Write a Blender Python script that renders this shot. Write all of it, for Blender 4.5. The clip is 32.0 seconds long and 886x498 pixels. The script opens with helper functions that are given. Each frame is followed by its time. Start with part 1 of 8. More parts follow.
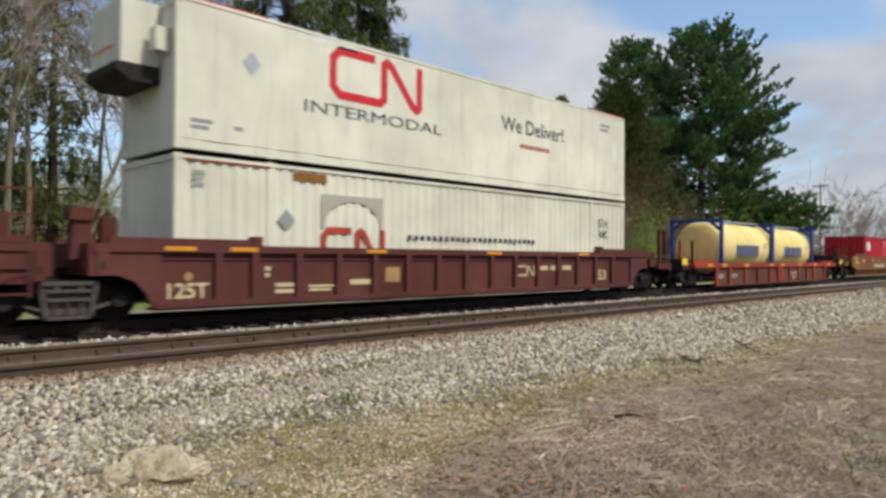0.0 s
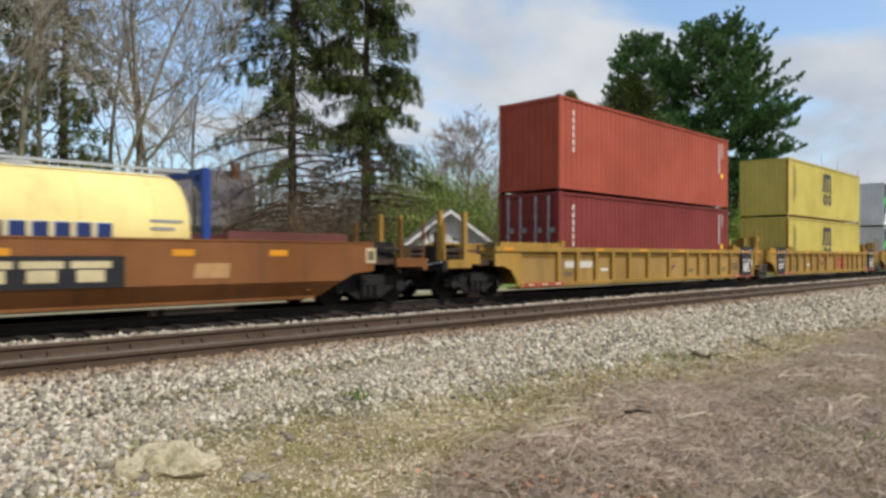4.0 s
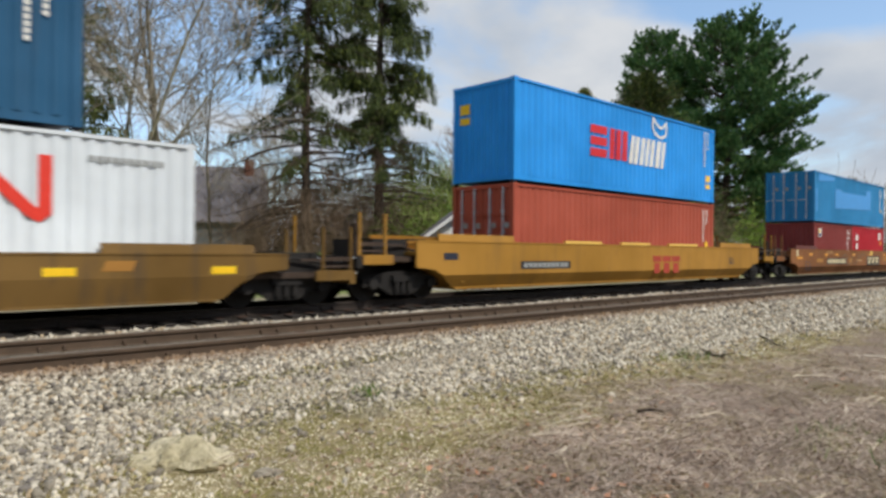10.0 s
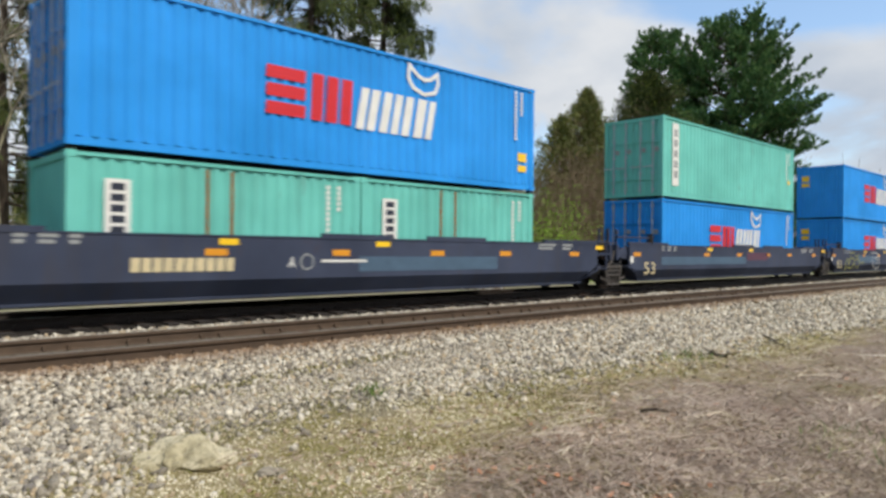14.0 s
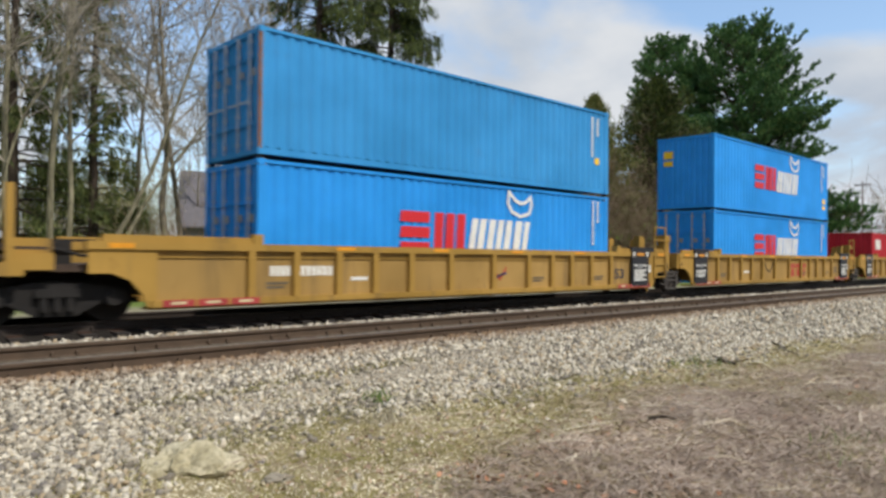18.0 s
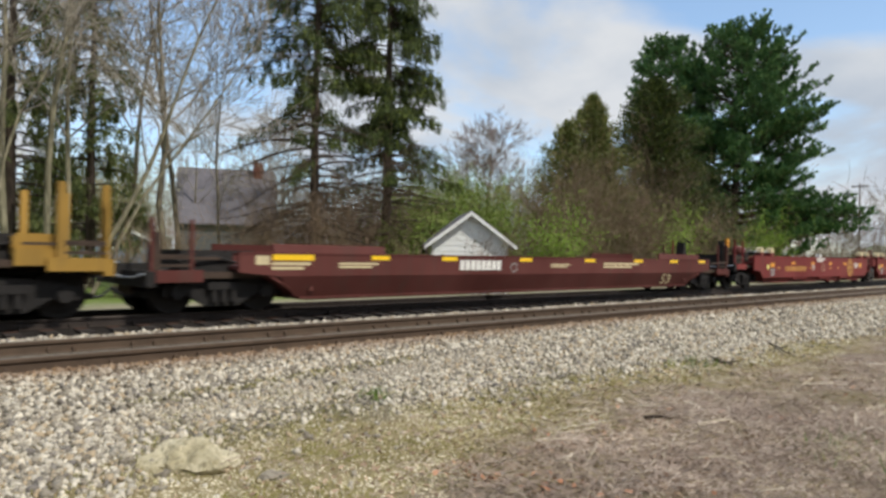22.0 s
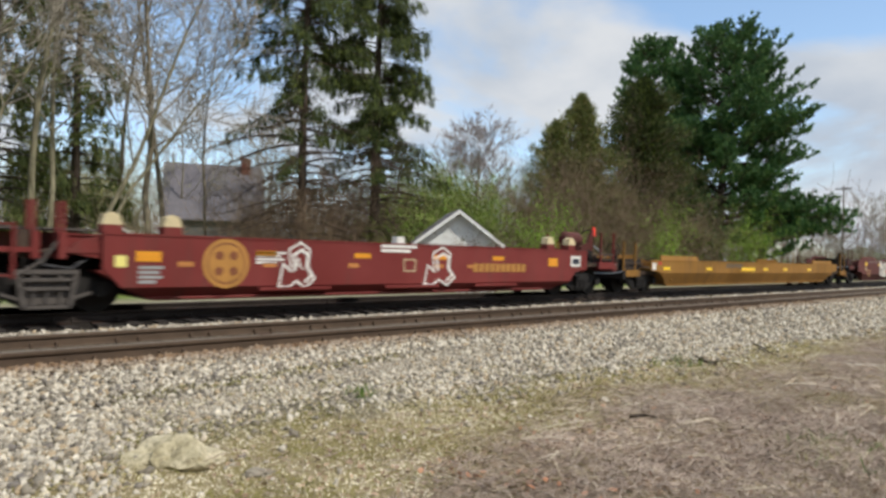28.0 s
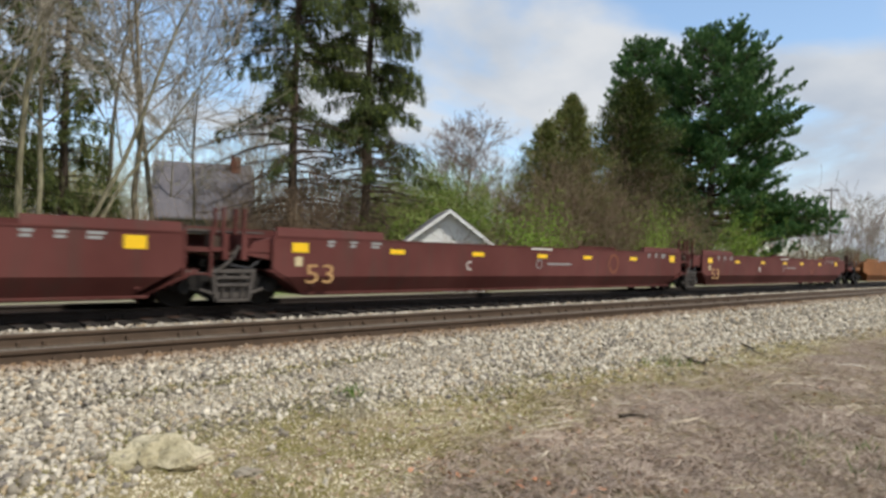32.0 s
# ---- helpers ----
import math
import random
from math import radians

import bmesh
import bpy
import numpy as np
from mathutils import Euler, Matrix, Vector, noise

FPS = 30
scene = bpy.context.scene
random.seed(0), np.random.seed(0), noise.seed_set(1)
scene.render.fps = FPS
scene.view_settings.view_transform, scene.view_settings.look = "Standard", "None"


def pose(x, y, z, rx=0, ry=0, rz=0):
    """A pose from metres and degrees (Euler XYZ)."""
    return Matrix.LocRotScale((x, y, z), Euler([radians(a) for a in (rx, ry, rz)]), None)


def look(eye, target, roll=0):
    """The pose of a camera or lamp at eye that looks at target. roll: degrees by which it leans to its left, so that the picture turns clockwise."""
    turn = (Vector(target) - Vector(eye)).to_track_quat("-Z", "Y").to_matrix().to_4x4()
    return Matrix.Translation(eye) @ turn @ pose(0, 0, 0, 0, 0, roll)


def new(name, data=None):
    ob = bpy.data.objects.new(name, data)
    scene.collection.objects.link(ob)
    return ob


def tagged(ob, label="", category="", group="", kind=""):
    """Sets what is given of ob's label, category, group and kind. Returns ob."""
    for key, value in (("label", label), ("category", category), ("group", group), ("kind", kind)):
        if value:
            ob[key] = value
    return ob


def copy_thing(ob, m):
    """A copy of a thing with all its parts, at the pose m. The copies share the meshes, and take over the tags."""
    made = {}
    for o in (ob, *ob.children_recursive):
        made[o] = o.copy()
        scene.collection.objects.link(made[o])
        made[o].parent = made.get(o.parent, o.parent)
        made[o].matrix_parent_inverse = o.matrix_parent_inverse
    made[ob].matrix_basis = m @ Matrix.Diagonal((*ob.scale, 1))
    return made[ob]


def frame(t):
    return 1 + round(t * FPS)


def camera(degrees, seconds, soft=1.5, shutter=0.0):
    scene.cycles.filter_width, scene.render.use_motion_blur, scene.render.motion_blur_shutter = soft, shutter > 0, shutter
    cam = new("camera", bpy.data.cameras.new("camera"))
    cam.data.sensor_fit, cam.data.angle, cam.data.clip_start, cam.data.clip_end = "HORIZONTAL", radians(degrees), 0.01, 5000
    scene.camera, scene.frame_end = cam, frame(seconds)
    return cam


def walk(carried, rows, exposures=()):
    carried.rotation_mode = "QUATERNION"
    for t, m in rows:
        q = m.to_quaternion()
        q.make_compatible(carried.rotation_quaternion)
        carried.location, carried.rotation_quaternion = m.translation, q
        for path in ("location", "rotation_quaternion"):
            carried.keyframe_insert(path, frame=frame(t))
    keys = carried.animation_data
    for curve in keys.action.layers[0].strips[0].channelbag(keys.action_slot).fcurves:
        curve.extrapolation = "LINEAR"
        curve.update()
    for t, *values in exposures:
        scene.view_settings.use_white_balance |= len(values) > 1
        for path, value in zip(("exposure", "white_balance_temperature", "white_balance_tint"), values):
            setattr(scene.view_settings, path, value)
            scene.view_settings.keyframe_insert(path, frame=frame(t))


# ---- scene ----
# World: x runs along the tracks, y away from the viewer across them, z up from the rail heads.
EYE_Z = 1.2


def aim(yaw, pitch, roll):
    """Hand-held view: yaw from square-on to the track towards +x, then pitch and lean."""
    return pose(0, 0, EYE_Z, 90 + pitch, 0, -yaw) @ pose(0, 0, 0, 0, 0, roll)


cam = camera(64.83, 32.0, soft=3.0, shutter=0.2)
walk(cam, [
    (0, aim(45.32, 0.72, 0.36)),    (0.5, aim(45.30, 0.67, 0.40)),    (1, aim(45.29, 0.64, 0.40)),
    (1.5, aim(45.25, 0.61, 0.35)),    (2, aim(45.18, 0.57, 0.35)),    (2.5, aim(45.08, 0.51, 0.42)),
    (3, aim(44.96, 0.45, 0.40)),    (3.5, aim(44.79, 0.40, 0.28)),    (5.5, aim(44.21, 0.37, 0.31)),
    (6, aim(44.21, 0.33, 0.28)),    (6.5, aim(44.19, 0.30, 0.29)),    (7, aim(44.11, 0.30, 0.37)),
    (7.5, aim(44.02, 0.29, 0.37)),    (8, aim(43.92, 0.27, 0.35)),    (8.5, aim(43.81, 0.23, 0.45)),
    (9, aim(43.70, 0.21, 0.56)),    (9.5, aim(43.61, 0.18, 0.53)),    (10, aim(43.56, 0.17, 0.52)),
    (10.5, aim(43.53, 0.16, 0.49)),    (11, aim(43.56, 0.10, 0.41)),    (11.5, aim(43.63, 0.03, 0.48)),
    (12, aim(43.64, 0.01, 0.59)),    (12.5, aim(43.62, 0.04, 0.60)),    (13, aim(43.57, 0.08, 0.55)),
    (13.5, aim(43.47, 0.11, 0.53)),    (14, aim(43.31, 0.12, 0.52)),    (14.5, aim(43.08, 0.12, 0.42)),
    (16.5, aim(42.76, 0.49, 0.54)),    (17, aim(42.75, 0.54, 0.64)),    (17.5, aim(42.73, 0.60, 0.62)),
    (18, aim(42.72, 0.63, 0.56)),    (18.5, aim(42.77, 0.62, 0.45)),    (19, aim(42.82, 0.57, 0.39)),
    (19.5, aim(42.82, 0.51, 0.49)),    (20, aim(42.79, 0.47, 0.60)),    (20.5, aim(42.78, 0.45, 0.68)),
    (21, aim(42.78, 0.46, 0.76)),    (21.5, aim(42.86, 0.48, 0.78)),    (22, aim(42.92, 0.50, 0.97)),
    (22.5, aim(43.00, 0.53, 1.11)),    (23, aim(43.08, 0.60, 1.14)),    (23.5, aim(43.09, 0.66, 1.13)),
    (24, aim(43.10, 0.68, 1.06)),    (24.5, aim(43.14, 0.63, 0.97)),    (25, aim(43.20, 0.55, 0.99)),
    (25.5, aim(43.26, 0.47, 1.08)),    (27.5, aim(43.83, 0.33, 1.33)),    (28, aim(43.94, 0.36, 1.49)),
    (28.5, aim(44.03, 0.43, 1.52)),    (29, aim(44.16, 0.51, 1.60)),    (29.5, aim(44.27, 0.61, 1.79)),
    (30, aim(44.34, 0.67, 1.82)),    (30.5, aim(44.43, 0.65, 1.72)),    (31, aim(44.56, 0.57, 1.65)),
    (31.5, aim(44.65, 0.48, 1.68)),    (32, aim(44.72, 0.35, 1.70)),
], exposures=((0, -0.34), (2, -0.26), (3, -0.20), (6, -0.22), (7, -0.30), (8, -0.40), (9, -0.34), (10, -0.24), (12, -0.17), (14, -0.12), (19, -0.16), (32, -0.16)))

# ---- daylight: broken cloud, sun behind the viewer's right shoulder ----
SUN_DIR = Vector((0.14, -0.62, 0.78)).normalized()
sun = new("sun", bpy.data.lights.new("sun", "SUN"))
sun.data.energy, sun.data.angle, sun.data.color = 4.1, radians(0.6), (1.0, 0.95, 0.86)
sun.matrix_world = look(tuple(SUN_DIR * 200), (0, 0, 0))

world = bpy.data.worlds.new("daylight")
scene.world = world
world.use_nodes = True
wn, wl = world.node_tree.nodes, world.node_tree.links
sky = wn.new("ShaderNodeTexSky")
sky.sky_type, sky.sun_disc = "NISHITA", False
sky.sun_elevation = math.asin(SUN_DIR.z)
sky.sun_rotation = math.atan2(SUN_DIR.x, SUN_DIR.y)
sky.air_density, sky.dust_density = 1.0, 0.6
coord = wn.new("ShaderNodeTexCoord")
sep = wn.new("ShaderNodeSeparateXYZ")
wl.new(coord.outputs["Generated"], sep.inputs[0])
lift = wn.new("ShaderNodeMath")
lift.operation = "ADD"
lift.inputs[1].default_value = 0.35
wl.new(sep.outputs["Z"], lift.inputs[0])
flat = wn.new("ShaderNodeVectorMath")
flat.operation = "DIVIDE"
comb = wn.new("ShaderNodeCombineXYZ")
for axis in range(3):
    wl.new(lift.outputs[0], comb.inputs[axis])
wl.new(coord.outputs["Generated"], flat.inputs[0])
drift = wn.new("ShaderNodeVectorMath")
drift.inputs[1].default_value = (5.2, 0.35, 0.0)
wl.new(flat.outputs[0], drift.inputs[0])
wl.new(comb.outputs[0], flat.inputs[1])
cloud = wn.new("ShaderNodeTexNoise")
cloud.inputs["Scale"].default_value, cloud.inputs["Detail"].default_value = 1.7, 7
cloud.inputs["Roughness"].default_value, cloud.inputs["Distortion"].default_value = 0.52, 0.3
wl.new(drift.outputs[0], cloud.inputs["Vector"])
cover = wn.new("ShaderNodeMapRange")
cover.inputs["From Min"].default_value, cover.inputs["From Max"].default_value = 0.40, 0.55
cover.interpolation_type = "SMOOTHSTEP"
wl.new(cloud.outputs["Fac"], cover.inputs["Value"])
grain = wn.new("ShaderNodeTexNoise")
grain.inputs["Scale"].default_value, grain.inputs["Detail"].default_value = 2.6, 6
wl.new(flat.outputs[0], grain.inputs["Vector"])
tone = wn.new("ShaderNodeMix")
tone.data_type = "RGBA"
tone.inputs[6].default_value, tone.inputs[7].default_value = (5.6, 6.3, 7.3, 1), (8.0, 8.3, 8.7, 1)
swell = wn.new("ShaderNodeMapRange")
swell.inputs["From Min"].default_value, swell.inputs["From Max"].default_value = 0.36, 0.62
wl.new(grain.outputs["Fac"], swell.inputs["Value"])
wl.new(swell.outputs[0], tone.inputs["Factor"])
mix = wn.new("ShaderNodeMix")
mix.data_type = "RGBA"
wl.new(cover.outputs[0], mix.inputs["Factor"])
clear = wn.new("ShaderNodeVectorMath")  # thin haze keeps the blue pale
clear.operation = "MULTIPLY_ADD"
clear.inputs[1].default_value, clear.inputs[2].default_value = (1.8, 1.8, 1.8), (0.8, 1.3, 1.9)
wl.new(sky.outputs[0], clear.inputs[0])
wl.new(clear.outputs[0], mix.inputs[6])
wl.new(tone.outputs[2], mix.inputs[7])
wl.new(mix.outputs[2], wn["Background"].inputs["Color"])
wn["Background"].inputs["Strength"].default_value = 0.1

# ---- materials ----
def lin(r, g, b):
    """Linear colour from 0-255 display values."""
    return tuple((c / 255 / 12.92 if c / 255 <= 0.04045 else ((c / 255 + 0.055) / 1.055) ** 2.4) for c in (r, g, b)) + (1.0,)


class Shader:
    """Small builder for procedural node materials in object or world space."""

    def __init__(self, name, rough=0.6, metal=0.0, spec=0.4):
        self.m = bpy.data.materials.new(name)
        self.m.use_nodes = True
        self.n, self.l = self.m.node_tree.nodes, self.m.node_tree.links
        self.b = self.n["Principled BSDF"]
        self.b.inputs["Roughness"].default_value, self.b.inputs["Metallic"].default_value = rough, metal
        self.b.inputs["Specular IOR Level"].default_value = spec
        self.co = self.n.new("ShaderNodeTexCoord")

    def noise(self, scale, detail=4, stretch=(1, 1, 1), rough=0.55, out="Fac", space="Object", kind="ShaderNodeTexNoise"):
        mp = self.n.new("ShaderNodeMapping")
        mp.inputs["Scale"].default_value = stretch
        self.l.new(self.co.outputs[space], mp.inputs["Vector"])
        t = self.n.new(kind)
        t.inputs["Scale"].default_value = scale
        if kind == "ShaderNodeTexNoise":
            t.inputs["Detail"].default_value, t.inputs["Roughness"].default_value = detail, rough
        self.l.new(mp.outputs[0], t.inputs["Vector"])
        return t.outputs[out]

    def ramp(self, value, lo, hi, a=0.0, b=1.0):
        r = self.n.new("ShaderNodeMapRange")
        r.inputs["From Min"].default_value, r.inputs["From Max"].default_value = lo, hi
        r.inputs["To Min"].default_value, r.inputs["To Max"].default_value = a, b
        self.l.new(value, r.inputs["Value"])
        return r.outputs[0]

    def math(self, op, a, b):
        m = self.n.new("ShaderNodeMath")
        m.operation = op
        for i, v in enumerate((a, b)):
            if isinstance(v, (int, float)):
                m.inputs[i].default_value = v
            else:
                self.l.new(v, m.inputs[i])
        return m.outputs[0]

    def mix(self, fac, a, b):
        m = self.n.new("ShaderNodeMix")
        m.data_type = "RGBA"
        for i, v in (("Factor", fac), (6, a), (7, b)):
            if isinstance(v, (int, float, tuple)):
                m.inputs[i].default_value = v
            else:
                self.l.new(v, m.inputs[i])
        return m.outputs[2]

    def random(self):
        return self.n.new("ShaderNodeObjectInfo").outputs["Random"]

    def island(self):
        return self.n.new("ShaderNodeNewGeometry").outputs["Random Per Island"]

    def position(self):
        s = self.n.new("ShaderNodeSeparateXYZ")
        self.l.new(self.co.outputs["Object"], s.inputs[0])
        return s.outputs

    def bump(self, height, strength=0.3, distance=0.01):
        bp = self.n.new("ShaderNodeBump")
        bp.inputs["Strength"].default_value, bp.inputs["Distance"].default_value = strength, distance
        self.l.new(height, bp.inputs["Height"])
        self.l.new(bp.outputs[0], self.b.inputs["Normal"])

    def color(self, c):
        if isinstance(c, tuple):
            self.b.inputs["Base Color"].default_value = c
        else:
            self.l.new(c, self.b.inputs["Base Color"])
        return self.m


def dark(c, k):
    return tuple(v * k for v in c[:3]) + (1.0,)


RUST = lin(92, 52, 30)
GRIME = lin(70, 62, 54)


def paint(name, rgb, wear=0.3, rust=0.2, rough=0.5, fade=0.12):
    """Weathered enamel on steel: faded patches, run-down streaks, rust spots."""
    s, base = Shader(name, rough + 0.1, 0, 0.25), lin(*rgb)
    big = s.ramp(s.noise(0.5, 3), 0.35, 0.7)
    c = s.mix(big, dark(base, 1 - fade), tuple(min(1, v * (1 + fade) + 0.01) for v in base[:3]) + (1.0,))
    streak = s.ramp(s.noise(3.2, 4, (1, 1, 0.12)), 0.52, 0.78, 0, wear)
    c = s.mix(streak, c, GRIME)
    spots = s.ramp(s.noise(2.3, 8, (1, 1, 0.5), 0.7), 0.62, 0.70, 0, rust)
    c = s.mix(spots, c, RUST)
    s.bump(s.noise(6, 5), 0.12, 0.01)
    return s.color(c)


def plain(name, rgb, rough=0.6, metal=0.0, vary=0.15, scale=3.0):
    s, base = Shader(name, rough, metal), lin(*rgb)
    n1, n2 = s.ramp(s.noise(scale, 5), 0.3, 0.7), s.ramp(s.noise(scale * 9, 3), 0.35, 0.65)
    c = s.mix(n1, dark(base, 1 - vary), dark(base, 1 + vary))
    c = s.mix(s.math("MULTIPLY", n2, 0.35), c, dark(base, 0.75))
    s.bump(n2, 0.15, 0.006)
    return s.color(c)


M = {}
M["white"] = paint("white_paint", (220, 226, 230), 0.12, 0.10)
M["old_white"] = paint("old_white_paint", (222, 221, 202), 0.2, 0.3)
M["bright_blue"] = paint("bright_blue_paint", (34, 144, 224), 0.08, 0.04)
M["navy"] = paint("dark_blue_paint", (28, 80, 114), 0.16, 0.16)
M["teal_blue"] = paint("faded_blue_paint", (38, 126, 178), 0.16, 0.14)
M["sea_green"] = paint("sea_green_paint", (108, 192, 178), 0.22, 0.22)
M["yellow_box"] = paint("pale_yellow_paint", (200, 184, 94), 0.16, 0.25)
M["brown_box"] = paint("red_brown_paint", (166, 78, 58), 0.14, 0.10)
M["brown_box_dark"] = paint("dark_red_brown_paint", (128, 52, 48), 0.14, 0.10)
M["red_box"] = paint("red_paint", (176, 30, 44), 0.12, 0.06)
M["tank_cream"] = paint("cream_paint", (236, 214, 140), 0.16, 0.04, 0.65)
M["blue_frame"] = paint("frame_blue_paint", (32, 66, 140), 0.15, 0.15)
M["car_yellow"] = paint("railcar_yellow_paint", (160, 125, 56), 0.5, 0.3, 0.6, 0.18)
M["car_gold"] = paint("railcar_gold_paint", (160, 116, 42), 0.32, 0.22, 0.6, 0.16)
M["car_brown"] = paint("railcar_brown_paint", (126, 80, 42), 0.40, 0.30, 0.65, 0.2)
M["car_maroon"] = paint("railcar_maroon_paint", (92, 48, 43), 0.5, 0.28, 0.65, 0.18)
M["car_red"] = paint("railcar_red_paint", (114, 44, 40), 0.4, 0.16, 0.6, 0.14)
M["car_navy"] = paint("railcar_dark_blue_paint", (54, 61, 80), 0.35, 0.16, 0.65, 0.18)
M["car_orange"] = paint("railcar_orange_red_paint", (152, 56, 38), 0.50, 0.40, 0.65, 0.2)
M["dull_brown"] = paint("dirty_side_sheet", (98, 62, 50), 0.5, 0.3, 0.75, 0.2)
M["black_paint"] = plain("black_paint", (34, 34, 38), 0.6)
M["truck_iron"] = plain("grimy_cast_iron", (34, 31, 29), 0.75, 0.1, 0.3)
M["wheel_steel"] = plain("wheel_steel", (40, 36, 33), 0.6, 0.5, 0.25)
M["rod_steel"] = plain("galvanised_steel", (176, 182, 188), 0.5, 0.1, 0.15)
M["mark_white"] = plain("white_lettering", (226, 224, 216), 0.6, 0, 0.08)
M["mark_cream"] = plain("cream_lettering", (206, 190, 150), 0.6, 0, 0.15)
M["mark_red"] = plain("red_lettering", (204, 40, 48), 0.55, 0, 0.06)
M["mark_orange_red"] = plain("vermilion_panel", (228, 60, 44), 0.5, 0, 0.05)
M["mark_faded_red"] = plain("faded_red_lettering", (168, 62, 44), 0.6, 0, 0.2)
M["mark_dark"] = plain("dark_lettering", (40, 46, 60), 0.55, 0, 0.08)
M["mark_navy"] = plain("navy_lettering", (32, 52, 104), 0.55, 0, 0.08)
M["mark_green"] = plain("green_stripe", (52, 196, 74), 0.5, 0, 0.05)
M["mark_charcoal"] = plain("charcoal_panel", (52, 62, 72), 0.5, 0, 0.06)
M["mark_blue_light"] = plain("light_blue_repaint", (62, 146, 212), 0.5, 0, 0.05)
M["reflect_yellow"] = plain("yellow_reflector", (246, 200, 40), 0.4, 0, 0.06)
M["mark_orange"] = plain("orange_reflector", (222, 150, 40), 0.45, 0, 0.1)
M["mark_grey"] = plain("grey_lettering", (150, 152, 150), 0.6, 0, 0.1)
M["mark_red_dirty"] = plain("dull_red_plate", (164, 58, 58), 0.65, 0, 0.2)
M["teal_blue_light"] = paint("sun_faded_blue_paint", (48, 140, 200), 0.12, 0.10)
M["rust_red"] = plain("red_oxide_rust", (146, 70, 48), 0.9, 0.1, 0.3, 4)
M["grey_iron"] = plain("grey_steelwork", (88, 82, 77), 0.7, 0.2, 0.2)
M["mark_tan"] = plain("faded_tan_stencil", (176, 138, 92), 0.7, 0, 0.2)
M["mark_grime"] = plain("dull_grey_stencil", (104, 92, 74), 0.8, 0, 0.2)
M["mark_slate"] = plain("slate_blue_patch", (74, 96, 116), 0.65, 0, 0.12)
M["mark_lime"] = plain("olive_spray_paint", (150, 148, 84), 0.7, 0, 0.15)
M["mark_gold"] = plain("dull_gold_paint", (176, 126, 62), 0.6, 0, 0.12)
M["mark_gold_dark"] = plain("dark_gold_paint", (124, 74, 46), 0.65, 0, 0.12)
M["mark_lemon"] = plain("pale_yellow_label", (232, 222, 130), 0.6, 0, 0.06)
M["mark_orange_dull"] = plain("dull_orange_reflector", (186, 124, 66), 0.6, 0, 0.1)
M["mark_tab"] = plain("pale_yellow_tab", (226, 186, 92), 0.6, 0, 0.1)
M["patch_gold"] = plain("ochre_touch_up_paint", (168, 118, 50), 0.65, 0, 0.15)
M["car_gold_old"] = paint("railcar_old_gold_paint", (112, 84, 38), 0.75, 0.55, 0.65, 0.22)
M["car_gold_dull"] = paint("railcar_dull_gold_paint", (140, 100, 42), 0.45, 0.2, 0.65, 0.18)
M["car_maroon_dark"] = paint("railcar_dark_maroon_paint", (88, 44, 38), 0.4, 0.2, 0.65, 0.18)
M["car_yellow_sheet"] = paint("dirty_yellow_side_sheet", (158, 126, 70), 0.6, 0.3, 0.7, 0.18)
M["mark_faint"] = plain("faded_grey_patch", (176, 174, 160), 0.7, 0, 0.08)
M["mark_smear"] = plain("dull_red_smear", (92, 58, 74), 0.7, 0, 0.2)
M["mark_pale"] = plain("chalky_spray_paint", (206, 202, 192), 0.7, 0, 0.15)


